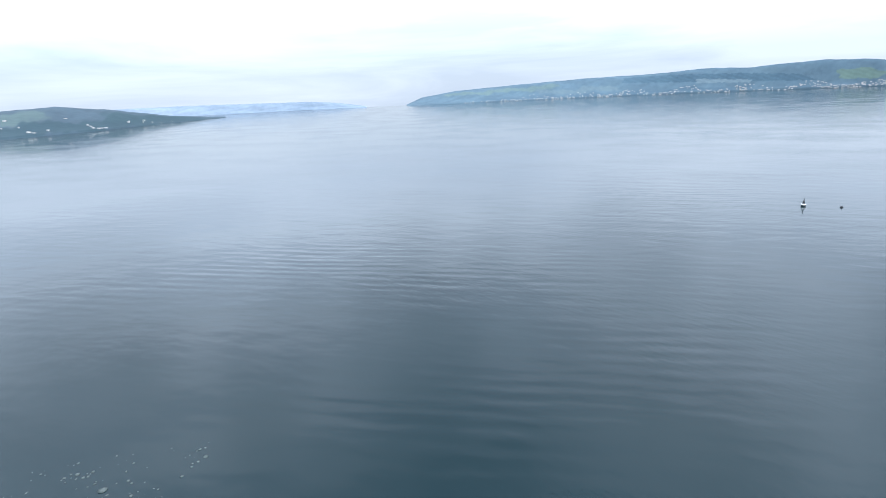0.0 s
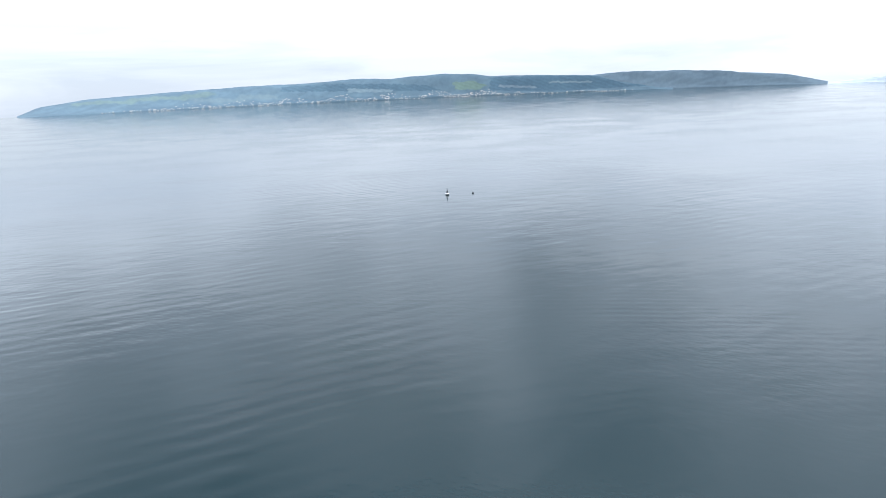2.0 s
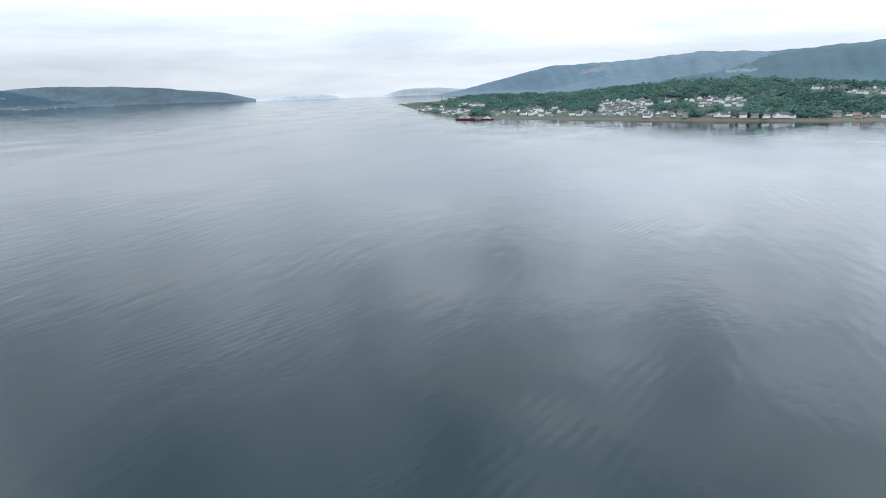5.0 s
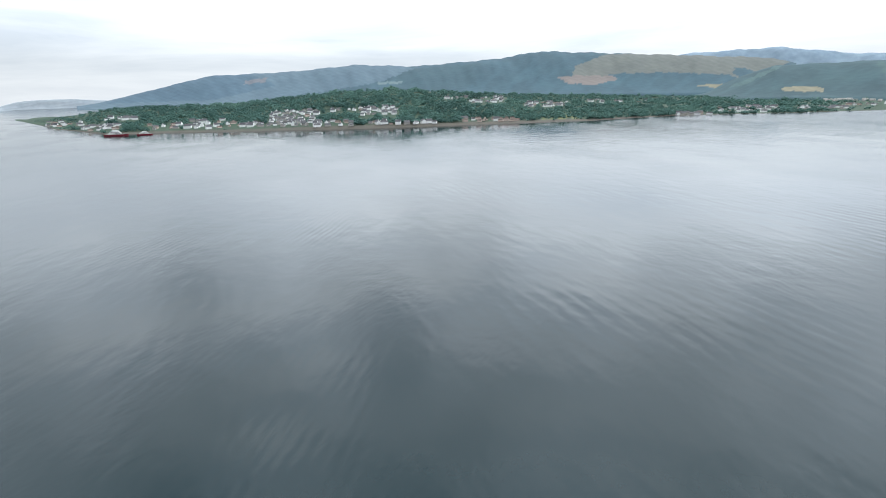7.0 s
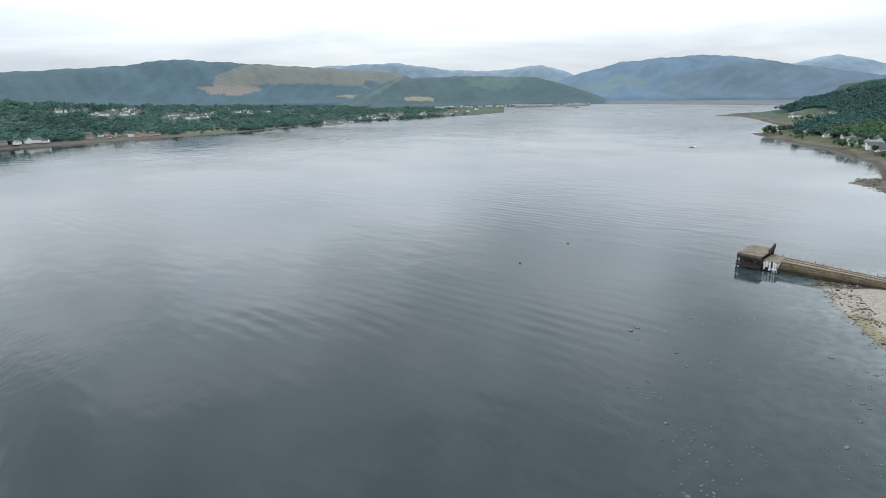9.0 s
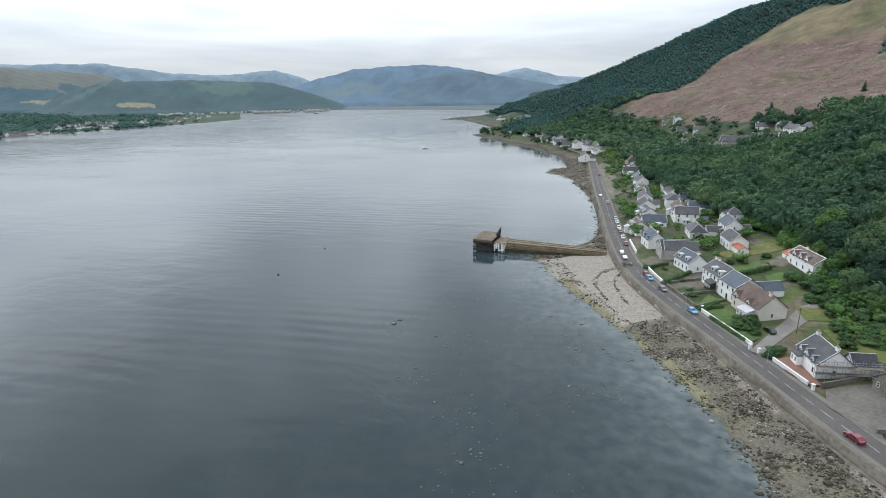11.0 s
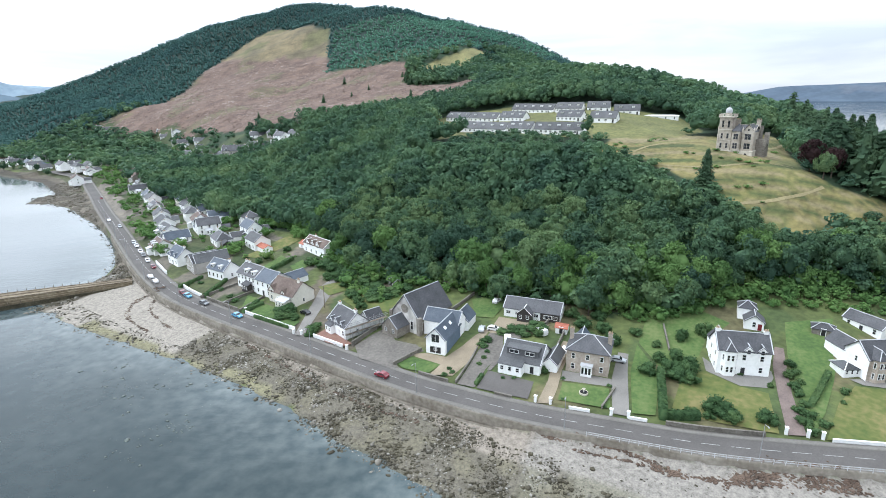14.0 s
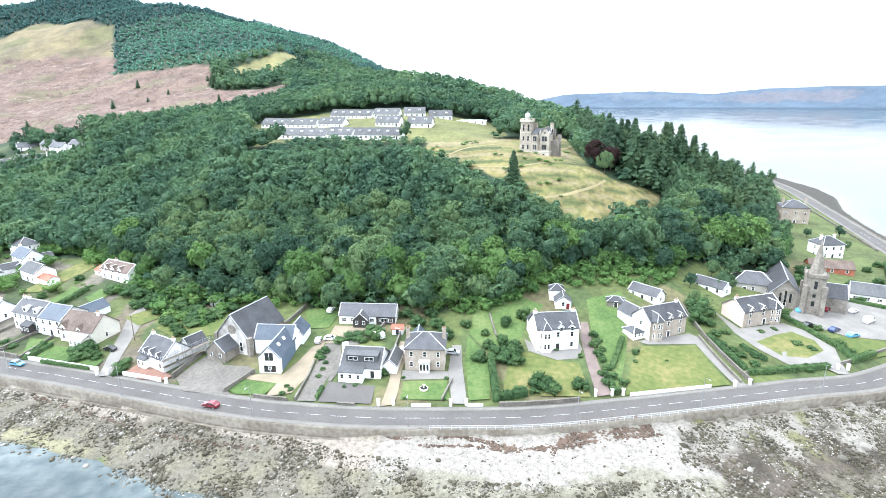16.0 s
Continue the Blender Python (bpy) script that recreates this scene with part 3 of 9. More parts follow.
cover[beach & (GD < (np.interp(GY, [38, 60], [0.56, 0.84]) + 0.14 * wavy(GX, GY, 7, 1)) * (GD - GS - 4.6)) & (GY < 150) & (GY > 20)] = (0.135, 0.124, 0.098)
SHARE = GD / np.maximum(GD - GS - 4.6, 0.1)
south, mottle = beach & (GY < -38 + 3 * wavy(GX, GY, 4)), wavy(GX, GY, 2.3, 6) + 0.6 * wavy(GX, GY, 5.1, 2)
cover[beach & (GY <= 30) & (SHARE < 0.56 + 0.1 * wavy(GX, GY, 7, 1))] = (0.185, 0.176, 0.138)
cover[beach & (GY <= 30) & (SHARE < 0.40 + 0.1 * wavy(GX, GY, 5, 3))] = (0.142, 0.134, 0.098)
cover[beach & (GY > 20) & (GY < 150) & (SHARE < 0.6) & (mottle > 0.25)] = (0.15, 0.138, 0.10)
cover[south] = (0.088, 0.074, 0.06)
cover[south & (SHARE > 0.70 + 0.1 * wavy(GX, GY, 4, 1))] = (0.215, 0.202, 0.18)
cover[south & (SHARE < 0.45 + 0.12 * wavy(GX, GY, 6, 2))] = (0.115, 0.104, 0.08)
cover[south & (mottle > 0.75)] = (0.13, 0.128, 0.066)
cover[south & (mottle < -0.8)] = (0.05, 0.043, 0.034)
algae = beach & (GY > 95) & (GY < 200) & (GD < (0.15 + 0.1 * wavy(GX, GY, 9, 2)) * (GD - GS - 4.6))
cover[algae] = (0.20, 0.19, 0.118)
cover[beach & (GY > 225)] = (0.085, 0.074, 0.056)
cover[beach & (GY > 225) & (wavy(GX, GY, 5, 3) > 0.3)] = (0.15, 0.132, 0.105)
village = (GS > 5) & (GS < 62) & (GY > 152) & (GY < 640) & ~beach
cover[village] = (0.075, 0.09, 0.04)
cover[village & (wavy(GX, GY, 5.5, 8) > 0.15)] = (0.15, 0.135, 0.11)
cover[village & (wavy(GX, GY, 7, 3) > 0.4)] = (0.05, 0.07, 0.03)
cover[(GD < 0)] = (0.1, 0.1, 0.075)
verge = (GS > -4.5) & (GS < 14) & (GY > 330) & (GY < 640)
cover[verge] = (0.2, 0.18, 0.15)
gardens = (GS > 5) & (GS < 64) & (GY > -115) & (GY < 152)
cover[gardens & (wavy(GX, GY, 6, 2) > 0.35)] = (0.075, 0.105, 0.04)
cover[gardens & (wavy(GX, GY, 8, 5) > 0.55)] = (0.145, 0.135, 0.07)
cover[gardens & (GY > 95) & (wavy(GX, GY, 5, 9) > 0.3)] = (0.14, 0.12, 0.088)
cover[(GX > 300) & (GS < -4.2) & (GY < -150) & (GD > 0)] = (0.055, 0.05, 0.042)
for cx, cy, r in CLEARINGS:
    cover[np.hypot(GX - cx, GY - cy) < r + 3] = (0.06, 0.08, 0.036)
cover[(GY > 480) & (GY < 1250) & (GD > 16) & (GD < 70) & ~wood_mask] = (0.072, 0.082, 0.04)
cover[(GY > 480) & (GD > 0) & (GD < 16 + 6 * wavy(GX, GY, 25))] = (0.105, 0.092, 0.07)
cover[(GY > 480) & (GD > 0) & (GD < 7 + 4 * wavy(GX, GY, 14))] = (0.06, 0.052, 0.04)
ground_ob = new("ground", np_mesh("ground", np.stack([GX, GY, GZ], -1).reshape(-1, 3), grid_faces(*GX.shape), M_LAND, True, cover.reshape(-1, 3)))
ground_ob.data.materials.append(M_SHINGLE)
on_beach = (beach | (GD < 0))[:-1, :-1] | (beach | (GD < 0))[1:, 1:]
ground_ob.data.polygons.foreach_set("material_index", on_beach.ravel().astype(np.int32))
tagged(ground_ob, "grassy and wooded hillside above a stony shore", "ground", kind="structure")

# the sea: one sheet to the horizon
az = np.linspace(0, 2 * np.pi, 361)
rr = np.concatenate([[0.01], np.arange(2, 400, 5.0), 400 * 1.05 ** np.arange(0, 52), [4990]])
WA, WR = np.meshgrid(az, rr)
WX, WY = WR * np.sin(WA), WR * np.cos(WA)
wd = -coast_distance(WX, WY)
shallow = np.where((WX < 700) & (WY < 700), np.exp(-np.clip(wd, 0, None) / (14.0 - 6 * step01(-20, -70, WY))) + 0.30 * (0.08 + 0.92 * step01(-70, 10, WY)) * np.exp(-np.clip(wd, 0, None) / 60.0), np.exp(-np.clip(wd, 0, None) / 6.0))
shallow = np.clip(shallow * (0.8 + 0.2 * wavy(WX, WY, 8)), 0, 1) * 0.9
water = new("water", np_mesh("water", np.stack([WX, WY, 0 * WX], -1).reshape(-1, 3), grid_faces(*WX.shape), M_WATER, True, np.repeat(shallow.reshape(-1, 1), 3, 1), "shallow"))
tagged(water, "calm grey-blue sea with ruffled patches", "water", kind="structure")


# ---- far shores and hills ----
def polar(azimuth, r, z=0.0):
    a = radians(azimuth)
    return (r * math.sin(a), r * math.cos(a), z)


def hill_range(name, label, feet, crest, tint, patches=(), rough=1.0, back=1.25, kind="structure", rows=40, seed=1.0, power=1.0, fields=()):
    """A range of hills round the bay. feet: (azimuth, distance of its shore); crest: (azimuth, distance, angle of the skyline above level).
    patches: (azimuth, width, low share of the slope, high share, colour). fields: (colour, outline as azimuths and angles above level)."""
    a = np.linspace(crest[0][0], crest[-1][0], max(40, int(abs(crest[-1][0] - crest[0][0]) * 13)))
    rf = np.interp(a, [f[0] for f in feet], [f[1] for f in feet])
    rc = np.interp(a, [c[0] for c in crest], [c[1] for c in crest])
    el = np.interp(a, [c[0] for c in crest], [c[2] for c in crest])
    el = np.convolve(np.pad(el, 5, "edge"), np.ones(11) / 11, "valid") * 0.6 + el * 0.4
    zc = np.maximum(78 + rc * np.tan(np.radians(el)), 0.6)
    zc = zc + rough * (0.010 * zc * np.sin(a * 1.9 + seed) + 0.006 * zc * np.sin(a * 5.3 + 2 * seed))
    t = np.linspace(0, 1, rows)[:, None]
    r = rf + (rc - rf) * t
    prof = (0.06 * step01(0, 0.04, t) + 0.94 * (0.35 * t + 0.65 * step01(0, 1.05, t)) ** power)
    gully = 1 + 0.05 * rough * np.sin(np.pi * t) * (np.sin(a * 0.9 + seed + 2 * t) + 0.6 * np.sin(a * 2.1 - seed + 3 * t) + 0.25 * np.sin(a * 4.7 + 9 * t))
    z = zc * prof * gully
    z[0] = -1.5
    r = np.vstack([r, rc * back])
    z = np.vstack([z, zc * 0.0 - 5])
    r = np.minimum(r, 4965)
    A = np.radians(a)[None, :]
    X, Y = r * np.sin(A), r * np.cos(A)
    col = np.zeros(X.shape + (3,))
    # for the distant ranges this tint includes the haze of the air
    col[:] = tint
    T = np.vstack([t * np.ones_like(a), np.ones_like(a)])
    AA = a[None, :] * np.ones_like(T)
    blotch = np.sin(AA * 1.9 + seed + 3 * np.sin(T * 7)) + np.sin(AA * 0.8 + T * 9 + seed) + 0.6 * np.sin(AA * 4.3 - T * 23)
    col *= (1 + 0.08 * np.tanh(blotch))[..., None]
    for pa, pw, lo, hi, c in patches:
        edge = 0.05 * np.sin(AA * 1.3 + pa + 4 * T) + 0.035 * np.sin(AA * 2.9 + 11 * T) + 0.02 * np.sin(AA * 7.1 - 17 * T)
        soft = step01(0, 1.2, pw / 2 - np.abs(AA - pa) + 9 * edge) * step01(-0.05, 0.05, T - lo - edge) * step01(-0.05, 0.05, hi - T + edge)
        col = col + soft[..., None] * (np.array(c) - col)
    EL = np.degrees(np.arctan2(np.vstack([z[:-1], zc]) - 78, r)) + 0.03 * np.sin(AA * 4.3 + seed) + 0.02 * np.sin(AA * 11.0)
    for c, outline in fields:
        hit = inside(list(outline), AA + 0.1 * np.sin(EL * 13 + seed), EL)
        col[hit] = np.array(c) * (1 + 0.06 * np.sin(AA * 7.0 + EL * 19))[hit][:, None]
    col[:1] = np.array(tint) * 0.9
    if name == "far_shore":
        col[T < 0.035] = (0.088, 0.08, 0.066)
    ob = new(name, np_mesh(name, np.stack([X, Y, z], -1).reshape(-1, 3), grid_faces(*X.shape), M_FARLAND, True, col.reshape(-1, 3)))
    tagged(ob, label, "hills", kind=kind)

    def place(azimuth, share):
        """A point on the slope at that azimuth and share of the way up."""
        g = 1 + 0.05 * rough * math.sin(math.pi * share) * (math.sin(azimuth * 0.9 + seed + 2 * share) + 0.6 * math.sin(azimuth * 2.1 - seed + 3 * share) + 0.25 * math.sin(azimuth * 4.7 + 9 * share))
        zz = float(np.interp(azimuth, a, zc)) * g * float(0.06 * step01(0, 0.04, share) + 0.94 * (0.35 * share + 0.65 * step01(0, 1.05, share)) ** power)
        f, c = float(np.interp(azimuth, a, rf)), float(np.interp(azimuth, a, rc))
        return polar(azimuth, f + (c - f) * share, zz)

    return place


# blue tints below hold the haze of distance, painted as base colour
HAZE_BLUE, HAZE_PALE, FIELD_STRAW = (0.076, 0.13, 0.188), (0.235, 0.305, 0.365), (0.185, 0.172, 0.118)
headland = hill_range("backdrop", "low green headland with scattered houses", [(149, 2150), (151, 2230), (158, 2500), (163, 3000), (168.4, 3550)],
           [(149, 2900, 0.1), (151.3, 2950, 0.23), (155.1, 3000, 0.45), (159.2, 3100, -0.02), (163.6, 3350, -0.75), (167, 3600, -1.05), (168.6, 3650, -1.2)],
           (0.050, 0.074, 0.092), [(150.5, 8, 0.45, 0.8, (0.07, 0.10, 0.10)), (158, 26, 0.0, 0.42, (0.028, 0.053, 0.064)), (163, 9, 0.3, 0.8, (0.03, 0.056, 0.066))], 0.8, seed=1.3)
# haze is painted into the firth ranges and islands as pale blue-grey tints
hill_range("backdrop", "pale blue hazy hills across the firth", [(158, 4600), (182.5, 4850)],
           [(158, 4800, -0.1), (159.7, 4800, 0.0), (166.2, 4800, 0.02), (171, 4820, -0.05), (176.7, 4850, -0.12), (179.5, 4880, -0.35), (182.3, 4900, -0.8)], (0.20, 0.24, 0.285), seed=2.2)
town_hill = hill_range("backdrop", "blue-green hills with a town along the shore", [(186.3, 4600), (200, 4600), (212, 4800), (230, 4880), (242, 4900), (246, 4910)],
           [(186.4, 4900, -0.85), (188, 4900, -0.2), (191.6, 4900, 0.30), (198.3, 4900, 0.65), (204.9, 4900, 0.93), (210.6, 4930, 1.0), (215.6, 4940, 1.28), (218.6, 4940, 1.12), (221.2, 4940, 1.29),
            (224.3, 4945, 1.42), (227.2, 4945, 1.28), (229.1, 4945, 1.0), (232.6, 4945, 0.96), (239.3, 4945, 0.66), (242.3, 4945, 0.1), (246.5, 4945, -0.6)],
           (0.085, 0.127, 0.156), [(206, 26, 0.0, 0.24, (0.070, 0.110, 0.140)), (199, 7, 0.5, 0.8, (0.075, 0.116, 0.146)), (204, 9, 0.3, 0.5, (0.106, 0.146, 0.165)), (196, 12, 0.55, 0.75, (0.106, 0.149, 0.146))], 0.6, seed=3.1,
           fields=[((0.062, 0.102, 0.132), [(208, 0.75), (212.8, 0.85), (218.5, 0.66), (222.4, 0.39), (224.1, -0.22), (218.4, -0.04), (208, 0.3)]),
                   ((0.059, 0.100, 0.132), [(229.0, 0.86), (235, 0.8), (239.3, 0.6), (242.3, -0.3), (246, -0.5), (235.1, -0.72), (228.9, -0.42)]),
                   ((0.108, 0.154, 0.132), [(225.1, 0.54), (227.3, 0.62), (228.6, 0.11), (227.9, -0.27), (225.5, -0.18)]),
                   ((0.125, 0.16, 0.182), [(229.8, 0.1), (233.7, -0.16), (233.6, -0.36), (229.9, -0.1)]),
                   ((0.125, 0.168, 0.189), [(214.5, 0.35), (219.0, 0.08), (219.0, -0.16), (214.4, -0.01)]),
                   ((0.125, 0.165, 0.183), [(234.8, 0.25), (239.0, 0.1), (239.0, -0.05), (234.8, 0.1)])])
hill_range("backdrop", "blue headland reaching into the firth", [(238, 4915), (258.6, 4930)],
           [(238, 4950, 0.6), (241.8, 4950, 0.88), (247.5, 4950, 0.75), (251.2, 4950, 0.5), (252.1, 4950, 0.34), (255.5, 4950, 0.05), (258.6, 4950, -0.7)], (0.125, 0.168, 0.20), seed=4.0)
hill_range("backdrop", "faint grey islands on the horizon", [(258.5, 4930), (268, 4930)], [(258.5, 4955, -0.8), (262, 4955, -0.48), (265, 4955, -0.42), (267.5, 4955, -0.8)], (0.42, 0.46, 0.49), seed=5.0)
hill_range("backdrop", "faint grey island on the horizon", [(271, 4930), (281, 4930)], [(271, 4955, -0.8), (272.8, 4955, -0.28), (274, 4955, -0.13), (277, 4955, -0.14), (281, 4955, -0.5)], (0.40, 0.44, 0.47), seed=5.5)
# bluish slope and patch colours: woods and moor with haze painted over them
hill_range("backdrop", "wooded blue hills behind the bay", [(276, 4300), (290, 3200), (310, 3000), (330, 3100), (343, 3000)],
           [(277, 4700, -0.75), (278.6, 4600, -0.54), (282, 4500, 0.22), (287.9, 4300, 1.59), (295.7, 4200, 1.87), (301.8, 4200, 2.39), (307.7, 4200, 2.10), (316, 4200, 2.6), (320.2, 4200, 3.18),
            (326, 4150, 2.8), (333.1, 4000, 2.31), (340.4, 3900, 1.75), (342.5, 3800, 1.2)],
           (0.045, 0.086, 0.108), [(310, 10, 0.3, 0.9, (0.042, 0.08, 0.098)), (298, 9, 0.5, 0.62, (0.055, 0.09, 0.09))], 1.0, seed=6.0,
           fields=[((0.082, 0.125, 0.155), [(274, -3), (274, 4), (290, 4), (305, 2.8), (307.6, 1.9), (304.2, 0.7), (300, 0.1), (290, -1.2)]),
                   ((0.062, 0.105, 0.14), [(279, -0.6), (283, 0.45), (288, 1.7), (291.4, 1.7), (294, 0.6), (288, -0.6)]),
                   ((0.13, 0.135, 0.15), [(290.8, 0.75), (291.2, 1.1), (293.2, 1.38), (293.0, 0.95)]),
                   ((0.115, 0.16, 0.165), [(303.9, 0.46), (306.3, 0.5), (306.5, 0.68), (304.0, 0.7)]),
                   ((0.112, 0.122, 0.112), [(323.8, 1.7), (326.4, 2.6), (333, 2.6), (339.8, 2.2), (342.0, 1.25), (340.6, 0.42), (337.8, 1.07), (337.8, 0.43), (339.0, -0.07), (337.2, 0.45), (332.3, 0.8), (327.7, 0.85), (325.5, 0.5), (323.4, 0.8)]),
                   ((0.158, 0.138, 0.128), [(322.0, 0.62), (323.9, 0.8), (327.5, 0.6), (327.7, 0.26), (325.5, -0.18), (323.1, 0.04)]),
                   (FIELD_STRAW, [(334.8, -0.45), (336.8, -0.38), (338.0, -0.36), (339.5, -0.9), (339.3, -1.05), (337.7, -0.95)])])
hill_range("backdrop", "pale blue mountains in the distance", [(331, 4700), (360, 4700)], [(331, 4940, 2.0), (333.7, 4940, 2.41), (341, 4940, 2.60), (346.7, 4940, 1.77), (351, 4940, 1.6), (355.7, 4940, 2.06), (358.5, 4940, 1.2), (360, 4940, 0.4)], HAZE_PALE, seed=7.0)
hill_range("backdrop", "rounded wooded hill at the loch head", [(332, 2600), (336, 2450), (350, 2250), (362, 2450)],
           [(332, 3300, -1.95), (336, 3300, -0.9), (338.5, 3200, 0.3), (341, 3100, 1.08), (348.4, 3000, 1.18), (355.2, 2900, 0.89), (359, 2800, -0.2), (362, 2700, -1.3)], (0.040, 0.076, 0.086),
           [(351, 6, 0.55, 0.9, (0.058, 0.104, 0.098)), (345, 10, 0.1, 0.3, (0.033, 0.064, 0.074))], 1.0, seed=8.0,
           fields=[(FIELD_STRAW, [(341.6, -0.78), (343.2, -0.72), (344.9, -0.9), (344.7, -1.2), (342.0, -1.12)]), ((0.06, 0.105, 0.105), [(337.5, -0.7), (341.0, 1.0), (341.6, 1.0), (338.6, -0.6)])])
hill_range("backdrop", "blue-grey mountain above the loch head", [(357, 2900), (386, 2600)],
           [(357, 4600, 0.3), (358.6, 4600, 0.9), (363.3, 4600, 2.05), (367.6, 4600, 2.33), (371.1, 4600, 2.4), (375.2, 4500, 1.85), (379.4, 4300, 0.75), (384.1, 4000, -0.9)], HAZE_BLUE,
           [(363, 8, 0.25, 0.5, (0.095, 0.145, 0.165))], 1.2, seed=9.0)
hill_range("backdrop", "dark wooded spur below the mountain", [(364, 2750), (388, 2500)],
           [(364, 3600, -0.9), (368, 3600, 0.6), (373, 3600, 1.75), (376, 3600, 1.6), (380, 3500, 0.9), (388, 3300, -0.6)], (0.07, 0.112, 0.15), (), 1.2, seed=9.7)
hill_range("backdrop", "pale blue peak behind the loch", [(374, 4700), (389, 4700)], [(374, 4940, 0.9), (377.5, 4940, 1.4), (380.6, 4940, 1.99), (383.7, 4940, 1.15), (389, 4940, 0.7)], HAZE_PALE, seed=10.0)
# the blue here is painted haze over the far slopes
hill_range("backdrop", "blue hills across the sea loch", [(82, 4550), (125, 4600)],
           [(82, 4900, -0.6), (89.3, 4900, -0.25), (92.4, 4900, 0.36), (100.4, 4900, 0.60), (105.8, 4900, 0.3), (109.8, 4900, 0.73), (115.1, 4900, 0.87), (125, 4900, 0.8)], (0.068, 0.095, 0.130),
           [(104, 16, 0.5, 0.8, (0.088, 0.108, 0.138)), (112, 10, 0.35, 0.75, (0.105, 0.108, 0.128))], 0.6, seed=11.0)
hill_range("tidal_flat", "brown tidal flats at the loch head", [(352, 2300), (358, 2450), (378, 2050)], [(350, 2600, -1.68), (360, 2900, -1.52), (378, 2700, -1.62)], (0.098, 0.118, 0.128), (), 0.2, 1.05, seed=12.0)

# wooded low land across the bay, with its village
E_FEET = [(272.6, 2600), (273.6, 2200), (275.2, 1711), (278.8, 1345), (283.8, 1297), (291.4, 1195), (302.5, 1140), (311.3, 1150), (318.4, 1180), (325.7, 1225), (333, 1370), (342.7, 1480), (349, 1620), (352, 1750)]
E_CREST = [(272.6, 2700, -1.75), (276.7, 2200, -1.5), (279.7, 2000, -1.08), (284.2, 1900, -1.08), (289.1, 1900, -1.1), (293.3, 1900, -0.8), (296.6, 1850, -0.52), (300, 1800, -0.22), (305.7, 1800, -0.12),
           (311.4, 1900, -0.52), (317.2, 2000, -0.9), (322.8, 2300, -1.05), (328.2, 2500, -1.25), (333.3, 2600, -1.4), (338.1, 2650, -1.62), (342.5, 2700, -1.85), (346.5, 2650, -2.1), (352, 2600, -2.2)]
far_shore = hill_range("far_shore", "wooded shore across the bay", E_FEET, E_CREST, (0.035, 0.062, 0.038), [(322.5, 6, 0.0, 0.07, (0.17, 0.18, 0.075))], 0.5, 1.3, seed=13.0, power=0.8)


# ---- trees ----
def unit(n, rng):
    v = rng.normal(size=(n, 3))
    return v / np.linalg.norm(v, axis=1)[:, None]


ICO = bmesh.new()
bmesh.ops.create_icosphere(ICO, subdivisions=1, radius=1.0)
ICO_V, ICO_F = np.array([v.co[:] for v in ICO.verts]), np.array([[v.index for v in f.verts] for f in ICO.faces])
ICO.free()
ICO = bmesh.new()
bmesh.ops.create_icosphere(ICO, subdivisions=2, radius=1.0)
ICO2_V, ICO2_F = np.array([v.co[:] for v in ICO.verts]), np.array([[v.index for v in f.verts] for f in ICO.faces])
ICO.free()


def leaves(centres, normals, size, rng):
    """Small bent leaf clumps: two triangles each, turned about their normals."""
    n = len(centres)
    side = np.cross(normals, unit(n, rng))
    side /= np.linalg.norm(side, axis=1)[:, None] + 1e-9
    up = np.cross(normals, side)
    s = size * rng.uniform(0.6, 1.3, (n, 1))
    v = np.stack([centres - side * s, centres - up * s * 0.7 + normals * s * 0.25, centres + side * s, centres + up * s * 0.7 - normals * s * 0.2], 1).reshape(-1, 3)
    i = np.arange(n)[:, None] * 4
    return v, np.concatenate([i + [0, 1, 2], i + [0, 2, 3]])


def join_arrays(pieces):
    vs, fs, o = [], [], 0
    for v, f in pieces:
        vs.append(v)
        fs.append(f + o)
        o += len(v)
    return np.concatenate(vs), np.concatenate(fs)


def broad_crown(seed, lobes, count, size, core=True):
    """A crown one unit wide and about one unit high, its foot at 0: many small leafy lobes on a dome, over a dense uneven core."""
    rng = np.random.default_rng(seed)
    pieces = []
    d = unit(lobes, rng)
    d[:, 2] = np.where(d[:, 2] < -0.45, -d[:, 2], d[:, 2])
    c = d * rng.uniform(0.82, 1.08, (lobes, 1)) * [0.35, 0.35, 0.33] + [0, 0, 0.56]
    r = rng.uniform(0.085, 0.15, lobes) * (24 / lobes) ** 0.3
    for k in range(lobes):
        e = unit(count, rng) + 0.55 * d[k]
        e /= np.linalg.norm(e, axis=1)[:, None]
        nrm = e + 0.55 * unit(count, rng)
        nrm /= np.linalg.norm(nrm, axis=1)[:, None]
        pieces.append(leaves(c[k] + e * r[k] * rng.uniform(0.75, 1.2, (count, 1)), nrm, size, rng))
    if core:
        cv, cf = (ICO2_V, ICO2_F) if lobes > 7 else (ICO_V, ICO_F)
        pieces.append((cv * rng.uniform(0.7, 1.05, (len(cv), 1)) * [0.27, 0.27, 0.26] + [0, 0, 0.54], cf))
    return join_arrays(pieces)


